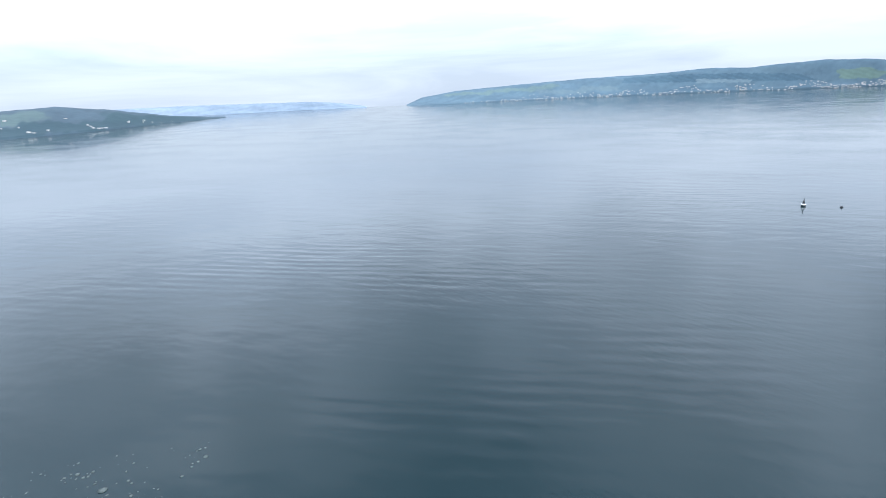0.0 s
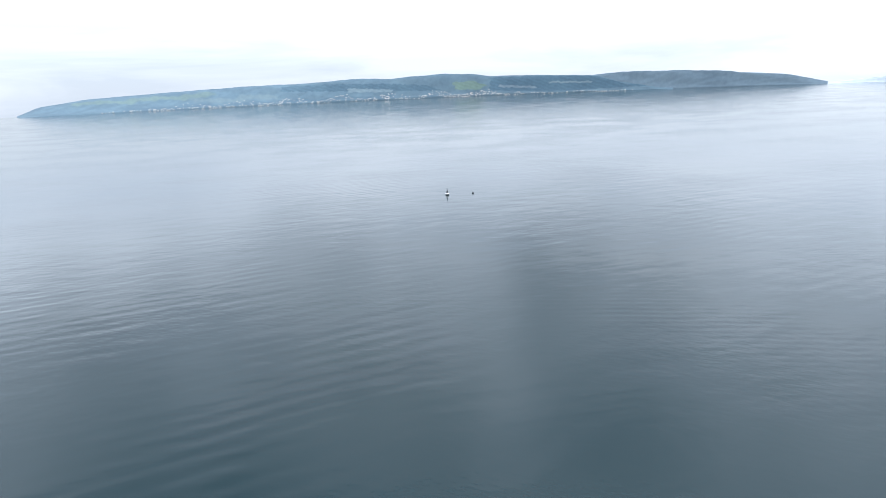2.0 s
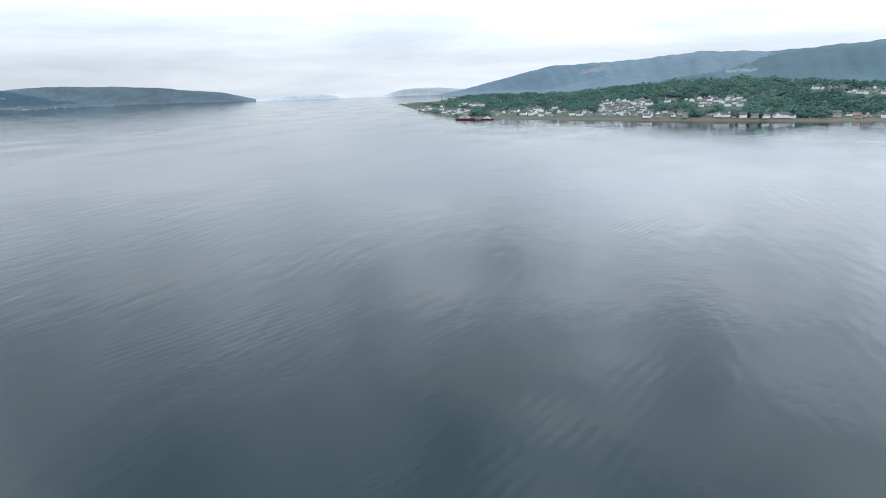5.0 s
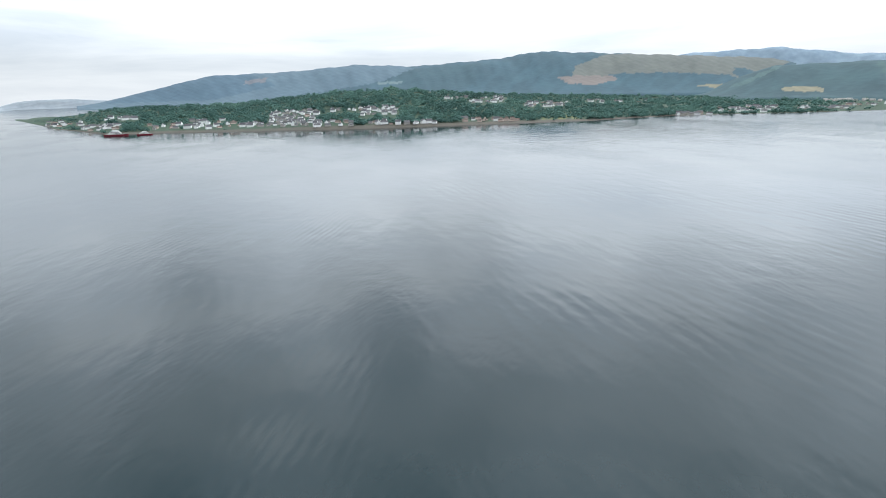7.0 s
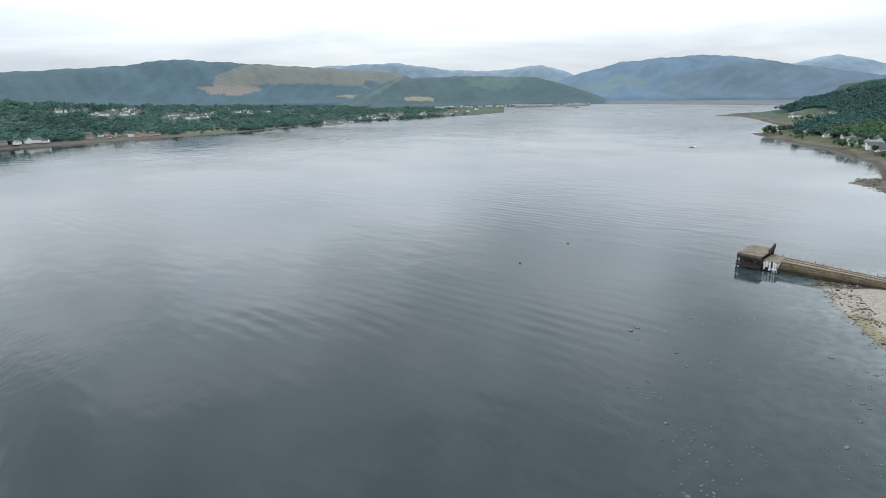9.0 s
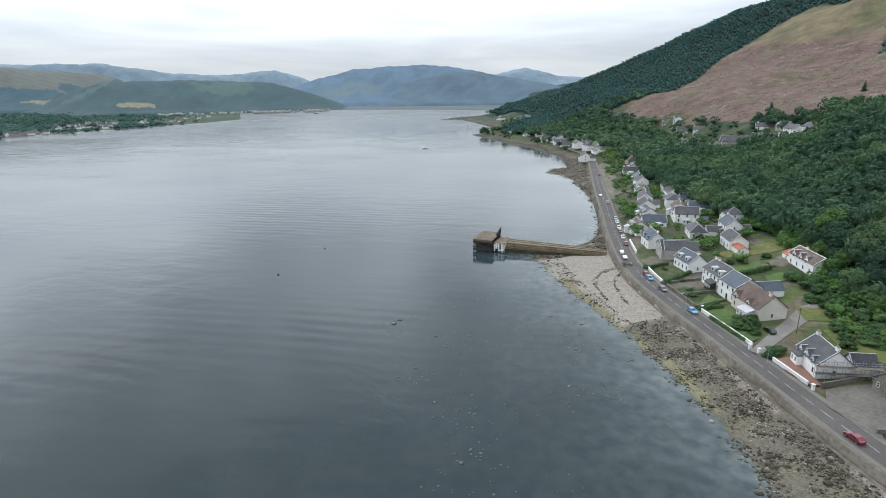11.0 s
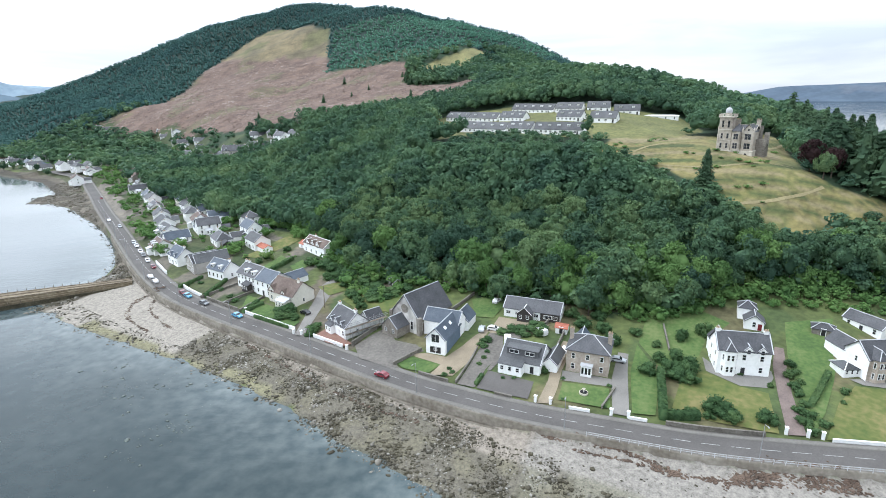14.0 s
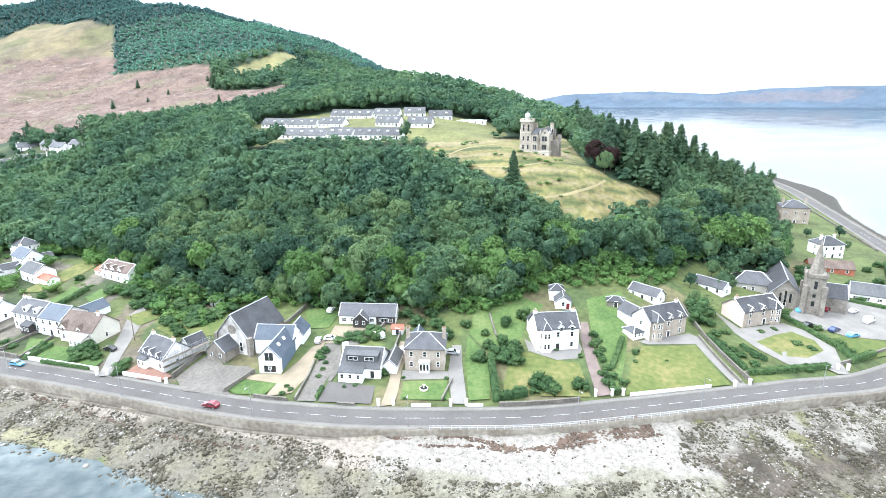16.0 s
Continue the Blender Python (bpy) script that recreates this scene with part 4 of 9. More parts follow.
def conifer_crown(seed, tiers, count, size, slim=0.26, sides=8):
    """A conifer one unit high: drooping tiers of needle clumps round a slim core."""
    rng = np.random.default_rng(seed)
    pieces = []
    for k in range(tiers):
        h = 0.1 + 0.88 * k / tiers
        rad = slim * (1 - h) ** 0.8 * rng.uniform(0.8, 1.15) + 0.012
        a = rng.uniform(0, 2 * np.pi, count)
        q = rng.uniform(0.25, 1.0, count) ** 0.7
        p = np.column_stack([np.cos(a) * rad * q, np.sin(a) * rad * q, h + 0.05 * (1 - q) - 0.02 + rng.normal(0, 0.012, count)])
        nrm = np.column_stack([np.cos(a) * 0.5, np.sin(a) * 0.5, np.full(count, 0.8)]) + 0.35 * unit(count, rng)
        nrm /= np.linalg.norm(nrm, axis=1)[:, None]
        pieces.append(leaves(p, nrm, size * (0.6 + 0.8 * (1 - h)), rng))
    ring = np.linspace(0, 2 * np.pi, sides + 1)[:-1]
    v = [(math.cos(a) * slim * 0.6, math.sin(a) * slim * 0.6, 0.12) for a in ring] + [(0, 0, 0.97), (0, 0, 0.08)]
    f = [(i, (i + 1) % sides, sides) for i in range(sides)] + [((i + 1) % sides, i, sides + 1) for i in range(sides)]
    pieces.append((np.array(v), np.array(f)))
    return join_arrays(pieces)


def trunk_mesh(seed, limbs=5):
    rng = random.Random(seed)
    bm = bmesh.new()
    rod(bm, (0, 0, -0.06), (0, 0, 0.55), 0.035, 7, 0.014)
    for k in range(limbs):
        a, h = k * 6.28 / limbs + rng.uniform(-0.4, 0.4), rng.uniform(0.22, 0.4)
        rod(bm, (0, 0, h), (math.cos(a) * 0.24, math.sin(a) * 0.24, h + rng.uniform(0.15, 0.3)), 0.014, 5, 0.004)
    return mesh_of(bm, "trunk", M_BARK)


BROAD_NEAR = [np_mesh("crown", *broad_crown(10 + k, 36, 42, 0.031), M_LEAF) for k in range(8)]
BROAD_TRUNK = [trunk_mesh(k) for k in range(3)]
STRAIGHT_TRUNK = trunk_mesh(5, 0)
BROAD_MID = [broad_crown(30 + k, 16, 13, 0.062) for k in range(6)]
BROAD_FAR = [broad_crown(50 + k, 8, 7, 0.105) for k in range(4)]
BUSH = [broad_crown(60 + k, 9, 12, 0.085) for k in range(5)]
BROAD_TINY = [broad_crown(65 + k, 4, 4, 0.14) for k in range(4)]
CON_NEAR = [np_mesh("crown", *conifer_crown(70 + k, 26, 64, 0.027), M_CONIFER) for k in range(3)]
CON_MID = [conifer_crown(80 + k, 12, 16, 0.05) for k in range(3)]
CON_FAR = [conifer_crown(90 + k, 2, 4, 0.12, 0.32, 5) for k in range(3)]


LEAF_CACHE = {}


def tree(x, y, high, wide, kind="broad", label="", group="", z=None, leaf=None):
    seed = int(abs(x * 7 + y * 13)) 
    near = CON_NEAR if kind == "conifer" else BROAD_NEAR
    z = float(ground(x, y)) if z is None else z
    ob = thing("tree", Matrix.LocRotScale((x, y, z - 0.2), Euler((0, 0, seed * 0.7)), None), label, "tree", group)
    size = Matrix.Diagonal((wide, wide, high, 1))
    part("trunk", STRAIGHT_TRUNK if kind == "conifer" else BROAD_TRUNK[seed % 3], M_BARK, ob, at=Matrix.Diagonal((high * 0.8, high * 0.8, high * (1.5 if kind == "conifer" else 1.0), 1)))
    me = near[seed % len(near)]
    if leaf:
        key = (me.name, leaf.name)
        if key not in LEAF_CACHE:
            LEAF_CACHE[key] = me.copy()
            LEAF_CACHE[key].materials[0] = leaf
        me = LEAF_CACHE[key]
    part("crown", me, None, ob, at=Matrix.Diagonal((wide * 2, wide * 2, high, 1)) if kind == "conifer" else size)
    return ob


def scatter(templates, places, sizes, widths, rng):
    """Many crowns joined in one pair of arrays."""
    pieces = []
    for (x, y, z), h, w in zip(places, sizes, widths):
        v, f = templates[rng.integers(len(templates))]
        a = rng.uniform(0, 6.28)
        c, s = math.cos(a), math.sin(a)
        pieces.append((np.column_stack([(v[:, 0] * c - v[:, 1] * s) * w + x, (v[:, 0] * s + v[:, 1] * c) * w + y, v[:, 2] * h + z]), f))
    return join_arrays(pieces)


def jittered(x0, x1, y0, y1, step, rng, amount=0.42):
    gx, gy = np.meshgrid(np.arange(x0, x1, step), np.arange(y0, y1, step))
    gx = gx + (np.arange(gx.shape[0]) % 2)[:, None] * step / 2
    return (gx + rng.uniform(-amount, amount, gx.shape) * step).ravel(), (gy + rng.uniform(-amount, amount, gy.shape) * step).ravel()


def stuff(name, label, arrays, m, category="woods"):
    ob = new(name, np_mesh(name, *arrays, m))
    return tagged(ob, label, category, kind="stuff")


rng = np.random.default_rng(5)
wx, wy = jittered(140, 470, -190, 420, 6.6, rng)
keep = is_wood(wx, wy) & (np.hypot(wx, wy) > 140)
wx, wy = wx[keep], wy[keep]
wr, wa = np.hypot(wx, wy), np.degrees(np.arctan2(wx, wy))
front = (wx - np.interp(wy, ROAD_LINE[::-1, 1], ROAD_LINE[::-1, 0]) < 112) & (wy < 175) & (wy > -110)
pick = np.argsort(np.where(front, wr, 1e9))[:290]
is_near = np.zeros(len(wx), bool)
is_near[pick] = True
conifer_zone = (wy < -27) & (wx > 250) & (rng.random(len(wx)) < 0.4)
gz = ground(wx, wy)
# the trees below the field and the estate stay low enough to leave them in the open
room = 78 - np.tan(np.radians(np.interp(wa, [40, 58, 60, 78, 79.7, 86.4, 90.3, 94.7, 102.4, 104], [-9, 9, 4.75, 4.75, 5.9, 8.9, 9.9, 12.3, 10.7, -9]))) * wr - gz
room = np.where((wr < 300) | (wa < 86), np.maximum(room, 4.5), 99)
room = np.where((wa > 59) & (wa < 103) & (wr < 335), room, 99)


def under_houses(x, y, z, high):
    """Keeps the trees below the houses above the village low enough to leave those in sight."""
    r, a = np.hypot(x, y), np.degrees(np.arctan2(x, y))
    cap = 78 - np.tan(np.radians(np.interp(a, [26, 30, 35.5, 38, 41, 42.5, 45, 47], [3.6, 3.75, 4.9, 5.3, 5.35, 5.1, 4.0, 3.9]))) * r - z
    least = np.where(np.sin(x * 12.9 + y * 78.2) > 0.25, 10.0, 5.0)
    return np.where((a > 26) & (a < 47) & (r > 330) & (r < 700), np.minimum(high, np.maximum(cap, least)), high)


for i in np.nonzero(is_near)[0]:
    h = 11 + 6 * rng.random() + 2.0 * wavy(wx[i], wy[i], 25)
    edge = wx[i] - np.interp(wy[i], ROAD_LINE[::-1, 1], ROAD_LINE[::-1, 0]) - wood_start(wy[i])
    if edge < 8:
        h *= 0.72
    h = min(h, room[i])
    fresh = edge < 22 and rng.random() < 0.24
    tree(float(wx[i]), float(wy[i]), float(h), float(max(h, 8) * rng.uniform(0.8, 1.05)), "broad", "fresh light-green tree at the foot of the hillside wood" if fresh else "leafy green broadleaf tree in the hillside wood", "trees of the hillside wood", float(gz[i]), M_LIMELEAF if fresh else None)
mid = ~is_near & ~conifer_zone
places = np.column_stack([wx, wy, gz - 0.5])[mid]
hs = under_houses(wx[mid], wy[mid], gz[mid], np.minimum(rng.uniform(10, 16, mid.sum()), room[mid]))
stuff("woodland", "dense green broadleaf wood covering the slope", scatter(BROAD_MID, places, hs, np.maximum(hs, 8) * rng.uniform(0.8, 1.1, mid.sum()), rng), M_WOODLEAF)
places = np.column_stack([wx, wy, gz - 0.5])[~is_near & conifer_zone]
hs = rng.uniform(16, 27, len(places))
stuff("conifer_wood", "tall dark conifers on the slope", scatter(CON_MID, places, hs, hs * rng.uniform(0.95, 1.35, len(places)), rng), M_CONIFER)
# woods further off and the plantation on the big hill
fx, fy = jittered(150, 1250, -230, 1500, 11, rng)
keep = is_wood(fx, fy) & ~inside(YOUNG, fx, fy) & ~((fx < 470) & (fy < 420) & (fy > -190)) & (np.hypot(fx, fy) < 900)
fx, fy = fx[keep], fy[keep]
hs = under_houses(fx, fy, ground(fx, fy), rng.uniform(9, 15, len(fx)))
stuff("woodland", "mixed woods on the lower hill", scatter(BROAD_FAR, np.column_stack([fx, fy, ground(fx, fy) - 1 + 4 * wavy(fx, fy, 60, 1.0) * step01(420, 900, np.hypot(fx, fy))]), hs, hs * 1.25, rng), M_WOODLEAF)
px, py = jittered(300, 1500, 250, 2500, 8.0, rng, 0.4)
keep = is_wood(px, py) & ((np.hypot(px, py) >= 850) | inside(YOUNG, px, py)) & (np.hypot(px, py) < np.where(px < 0.5 * py, 2480, 1750)) & (np.degrees(np.arctan2(px, py)) < 86)
px, py = px[keep], py[keep]
young = inside(YOUNG, px, py)
hs = np.where(young, rng.uniform(4, 5.5, len(px)), rng.uniform(6.5, 9.5, len(px)))
pz = ground(px, py) + step01(420, 900, np.hypot(px, py)) * (7 * wavy(px, py, 60, 1.0) + 3 * wavy(px, py, 23, 2.0))
north = (np.degrees(np.arctan2(px, py)) < 21) & ~young
nh = rng.uniform(8, 13, north.sum())
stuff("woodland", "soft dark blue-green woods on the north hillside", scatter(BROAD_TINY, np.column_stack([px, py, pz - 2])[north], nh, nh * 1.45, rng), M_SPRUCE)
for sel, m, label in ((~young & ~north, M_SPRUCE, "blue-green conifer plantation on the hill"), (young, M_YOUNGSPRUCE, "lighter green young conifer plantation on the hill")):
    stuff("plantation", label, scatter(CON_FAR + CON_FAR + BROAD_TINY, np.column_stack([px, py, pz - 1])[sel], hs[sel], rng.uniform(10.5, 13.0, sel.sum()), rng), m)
# a dark copse, trees left standing and lines of brash on the felled ground
cx_, cy_ = jittered(540, 640, 295, 390, 7, rng)
keep = inside(COPSE, cx_, cy_)
cx_, cy_ = cx_[keep], cy_[keep]
lx, ly = rng.uniform(380, 800, 900), rng.uniform(240, 860, 900)
keep = inside(CLEARCUT, lx, ly) & (rng.random(900) < 0.05 * np.clip(1.5 - np.hypot(lx - 500, ly - 330) / 130, 0.06, 1))
cx_, cy_ = np.concatenate([cx_, lx[keep]]), np.concatenate([cy_, ly[keep]])
far_lift = step01(420, 900, np.hypot(cx_, cy_)) * (7 * wavy(cx_, cy_, 60, 1.0) + 3 * wavy(cx_, cy_, 23, 2.0))
hs = rng.uniform(6, 12, len(cx_))
stuff("copse", "dark conifers left standing on the felled slope", scatter(CON_MID, np.column_stack([cx_, cy_, ground(cx_, cy_) + far_lift - 1]), hs, hs * 1.3, rng), M_CONIFER)
bx, by = rng.uniform(370, 900, 26000), rng.uniform(225, 890, 26000)
bz = ground(bx, by)
keep = inside(CLEARCUT, bx, by) & (rng.random(len(bx)) < 0.55 + 0.45 * wavy(bx, by, 14, 2)) & (bz < 135)
bx, by, bz = bx[keep], by[keep], bz[keep]
bz = bz + step01(420, 900, np.hypot(bx, by)) * (7 * wavy(bx, by, 60, 1.0) + 3 * wavy(bx, by, 23, 2.0))
pieces = []
for x, y, z in zip(bx, by, bz):
    a, ln = 2.2 + rng.normal(0, 0.9), rng.uniform(0.8, 3.2)
    c, s = math.cos(a), math.sin(a)
    w_, h_ = rng.uniform(0.25, 0.7), rng.uniform(0.3, 0.9)
    v = np.array([(-ln, -w_, -0.3), (-ln, w_, -0.3), (ln, w_, -0.3), (ln, -w_, -0.3), (-ln * 0.7, 0, h_), (ln * 0.7, 0, h_)])
    pieces.append((np.column_stack([v[:, 0] * c - v[:, 1] * s + x, v[:, 0] * s + v[:, 1] * c + y, v[:, 2] + z]), np.array([(0, 3, 5), (0, 5, 4), (1, 4, 5), (1, 5, 2), (0, 4, 1), (3, 2, 5)])))
stuff("felled_brash", "rows of grey-brown brash on the felled slope", join_arrays(pieces), M_BRASH, "brash")


# ---- road, sea wall and pavements ----
def ribbon(name, label, line, lo, hi, z, m, category, kind="structure", thick=0.0):
    """A strip along a line, from lo to hi metres inland of it."""
    d = np.gradient(line, axis=0)
    n = np.column_stack([-d[:, 1], d[:, 0]]) / np.hypot(d[:, 0], d[:, 1])[:, None]
    a, b = line + n * lo, line + n * hi
    zz = np.broadcast_to(z, len(line))
    if not thick:
        v = np.concatenate([np.column_stack([a, zz]), np.column_stack([b, zz])])
        k = len(line)
        i = np.arange(k - 1)
        f = np.stack([i, i + k, i + k + 1, i + 1], 1)
    else:
        v = np.concatenate([np.column_stack([a, zz]), np.column_stack([b, zz]), np.column_stack([a, zz - thick]), np.column_stack([b, zz - thick])])
        k = len(line)
        i = np.arange(k - 1)
        f = np.concatenate([np.stack([i, i + k, i + k + 1, i + 1], 1), np.stack([i, i + 1, i + 1 + 2 * k, i + 2 * k], 1),
                            np.stack([i + k, i + 3 * k, i + 1 + 3 * k, i + 1 + k], 1)])
    me = np_mesh(name, v, f, m)
    bm = bmesh.new()
    bm.from_mesh(me)
    bmesh.ops.recalc_face_normals(bm, faces=bm.faces)
    bm.to_mesh(me)
    bm.free()
    return tagged(new(name, me), label, category, kind=kind)


ribbon("road", "grey asphalt shore road", ROAD_LINE, -3.1, 3.1, 4.47, M_ASPHALT, "road")
ribbon("pavement", "grey footway with a kerb along the sea wall", ROAD_LINE, -4.75, -3.1, 4.59, M_PAVE, "pavement", thick=0.5)
ribbon("pavement", "narrow grey footway beside the gardens", ROAD_LINE, 3.1, 4.7, 4.58, M_PAVE, "pavement", thick=0.5)
near_line = ROAD_LINE[(ROAD_LINE[:, 1] < 300)]
ribbon("sea_wall", "weathered concrete sea wall above the beach", near_line, -5.45, -4.75, 4.72, M_CONCRETE, "sea wall", thick=4.4)
ribbon("sea_wall", "sloping concrete footing of the sea wall", near_line[near_line[:, 1] < 235], -6.3, -5.45, 2.45, M_CONCRETE, "sea wall", thick=1.5)
# dashed centre line, one mesh a dash
arc = np.concatenate([[0], np.cumsum(np.hypot(*np.diff(ROAD_LINE, axis=0).T))])
dash_mesh = mesh_of(box(-1.9, -0.05, 0, 1.9, 0.05, 0.006), "dash", M_LINE)
markings = thing("road_marking", Matrix.Translation((107, 60, 4.474)), "white dashed centre line along the road", "road marking", kind="structure")
for sdist in np.arange(20, arc[-1] - 10, 6.0):
    p = [float(np.interp(sdist, arc, ROAD_LINE[:, k])) for k in (0, 1)]
    q = [float(np.interp(sdist + 1, arc, ROAD_LINE[:, k])) for k in (0, 1)]
    if p[1] < 420 and p[0] < 330:
        part("dash", dash_mesh, None, markings, at=Matrix.Translation((p[0] - 107, p[1] - 60, 0)) @ Matrix.Rotation(math.atan2(q[1] - p[1], q[0] - p[0]), 4, "Z"))


def draped(name, label, poly, m, lift=0.05, step=2.5, category="lawn", kind=""):
    """A flat patch of ground cover that follows the slope."""
    bm = bmesh.new()
    f = bm.faces.new([bm.verts.new((x, y, 0)) for x, y in poly])
    bmesh.ops.triangulate(bm, faces=[f])
    for _ in range(12):
        long = [e for e in bm.edges if e.calc_length() > step * 2]
        if not long:
            break
        bmesh.ops.subdivide_edges(bm, edges=long, cuts=1)
        bmesh.ops.triangulate(bm, faces=[f for f in bm.faces if len(f.verts) > 3])
    z = ground([v.co.x for v in bm.verts], [v.co.y for v in bm.verts])
    s = line_distance(ROAD_LINE, np.array([v.co.x for v in bm.verts]), np.array([v.co.y for v in bm.verts]))
    for v, h, sd in zip(bm.verts, z, s):
        v.co.z = max(float(h), 4.5) + lift
    bm.normal_update()
    for fc in bm.faces:
        if fc.normal.z < 0:
            fc.normal_flip()
    me = bpy.data.meshes.new(name)
    bm.to_mesh(me)
    bm.free()
    me.materials.append(m)
    return tagged(new(name, me), label, category, kind=kind)


# ---- houses ----
WINDOW_CACHE, FOOTPRINTS = {}, []


def window_meshes(w, h, bars, frame):
    key = (round(w, 2), round(h, 2), bars, frame.name)
    if key not in WINDOW_CACHE:
        t = 0.11
        bm = bmesh.new()
        for a in ((-w / 2, 0, -w / 2 + t, h), (w / 2 - t, 0, w / 2, h), (-w / 2 + t, 0, w / 2 - t, t), (-w / 2 + t, h - t, w / 2 - t, h)):
            add_box(bm, a[0], -0.07, a[1], a[2], 0.0, a[3])
        if bars:
            add_box(bm, -w / 2 + t, -0.06, h / 2 - 0.035, w / 2 - t, 0.0, h / 2 + 0.035)
        if w > 1.3:
            add_box(bm, -0.05, -0.06, t, 0.05, 0.0, h - t)
        WINDOW_CACHE[key] = (mesh_of(bm, "window", frame), mesh_of(box(-w / 2 + t, -0.035, t, w / 2 - t, 0.0, h - t), "pane", M_GLASS))
    return WINDOW_CACHE[key]


def window(parent, m, w=1.0, h=1.5, bars=True, frame=None, name="window"):
    a, b = window_meshes(w, h, bars, frame or M_TRIM)
    ob = part(name, a, None, parent, at=m)
    if parent.parent is None:
        part("pane", b, None, ob)
    else:
        part("pane", b, None, parent, at=m)
    return ob


def on_front(x, z, y=0.0):
    return Matrix.Translation((x, y, z))


def on_right(w, y, z):
    return Matrix.Translation((w, y, z)) @ Matrix.Rotation(radians(90), 4, "Z")


def on_left(y, z):
    return Matrix.Translation((0, y, z)) @ Matrix.Rotation(radians(-90), 4, "Z")


def roof_side(ob, w, d, eave, ridge, m, over=0.35, cap=None, x0=0.0, y0=0.0, thick=0.2, skews=True):
    """Two slopes with the ridge along the front."""
    sl = (ridge - eave) / (d / 2)
    lo = eave - over * sl
    part("roof_slope", slab([(x0 - over, y0 - over, lo + 0.1), (x0 + w + over, y0 - over, lo + 0.1), (x0 + w + over, y0 + d / 2, ridge + 0.1), (x0 - over, y0 + d / 2, ridge + 0.1)], thick), m, ob)
    part("roof_slope", slab([(x0 + w + over, y0 + d + over, lo + 0.1), (x0 - over, y0 + d + over, lo + 0.1), (x0 - over, y0 + d / 2, ridge + 0.1), (x0 + w + over, y0 + d / 2, ridge + 0.1)], thick), m, ob)
    if cap:
        part("ridge_cap", box(x0 - over, y0 + d / 2 - 0.14, ridge + 0.06, x0 + w + over, y0 + d / 2 + 0.14, ridge + 0.2, 0.03), cap, ob)
        if skews:
            for x in (x0 - over, x0 + w + over - 0.25):
                bm = slab([(x, y0 - over, lo + 0.19), (x + 0.25, y0 - over, lo + 0.19), (x + 0.25, y0 + d / 2, ridge + 0.19), (x, y0 + d / 2, ridge + 0.19)], 0.1)
                part("skew", bm, cap, ob)


def roof_front(ob, w, d, eave, ridge, m, over=0.35, cap=None, x0=0.0, y0=0.0, thick=0.2, skews=True, name="roof_slope"):
    """Two slopes with the ridge running back from the front."""
    sl = (ridge - eave) / (w / 2)
    lo = eave - over * sl
    f, b = y0 - over, y0 + d + over
    part(name, slab([(x0 - over, b, lo + 0.1), (x0 - over, f, lo + 0.1), (x0 + w / 2, f, ridge + 0.1), (x0 + w / 2, b, ridge + 0.1)], thick), m, ob)
    part(name, slab([(x0 + w + over, f, lo + 0.1), (x0 + w + over, b, lo + 0.1), (x0 + w / 2, b, ridge + 0.1), (x0 + w / 2, f, ridge + 0.1)], thick), m, ob)
    if cap:
        part("ridge_cap", box(x0 + w / 2 - 0.13, f, ridge + 0.05, x0 + w / 2 + 0.13, b, ridge + 0.19, 0.03), cap, ob)
        if skews:
            for sx in (-1, 1):
                xe = x0 + w / 2 + sx * (w / 2 + over)
                part("skew", slab([(xe, f, lo + 0.19), (xe, f + 0.25, lo + 0.19), (x0 + w / 2, f + 0.25, ridge + 0.19), (x0 + w / 2, f, ridge + 0.19)], 0.1), cap, ob)


def roof_hip(ob, w, d, eave, ridge, m, over=0.4, cap=None, x0=0.0, y0=0.0, thick=0.2):
    x1, x2, y1, y2 = x0 - over, x0 + w + over, y0 - over, y0 + d + over
    k = min(w, d) / 2 * 0.95
    if w >= d:
        r1, r2 = (x0 + k, y0 + d / 2, ridge), (x0 + w - k, y0 + d / 2, ridge)
    else:
        r1, r2 = (x0 + w / 2, y0 + k, ridge), (x0 + w / 2, y0 + d - k, ridge)
    a, b, c, e = (x1, y1, eave), (x2, y1, eave), (x2, y2, eave), (x1, y2, eave)
    faces = [[a, b, r2, r1], [b, c, r2], [c, e, r1, r2], [e, a, r1]] if w >= d else [[a, b, r1], [b, c, r2, r1], [c, e, r2], [e, a, r1, r2]]
    for f in faces:
        part("roof_slope", slab(f, thick), m, ob)
    if cap:
        bm = bmesh.new()
        ends = [(a, r1), (b, r2 if w >= d else r1), (c, r2), (e, r1 if w >= d else r2), (r1, r2)]
        for p, q in ends:
            rod(bm, Vector(p) + Vector((0, 0, 0.06)), Vector(q) + Vector((0, 0, 0.06)), 0.13, 5)
        part("hip_cap", bm, cap, ob)


def chimney(ob, x, y, z, top, m, w=1.1, d=0.65, pots=2):
    ch = part("chimney", add_box(box(x - w / 2, y - d / 2, z, x + w / 2, y + d / 2, top), x - w / 2 - 0.08, y - d / 2 - 0.08, top - 0.25, x + w / 2 + 0.08, y + d / 2 + 0.08, top), m, ob)
    for i in range(pots):
        px = x + (i - (pots - 1) / 2) * w * 0.7 / max(1, pots - 1) if pots > 1 else x
        part("chimney_pot", rod(bmesh.new(), (px, y, top - 0.02), (px, y, top + 0.55), 0.16, 7, 0.12), M_POT, ch)


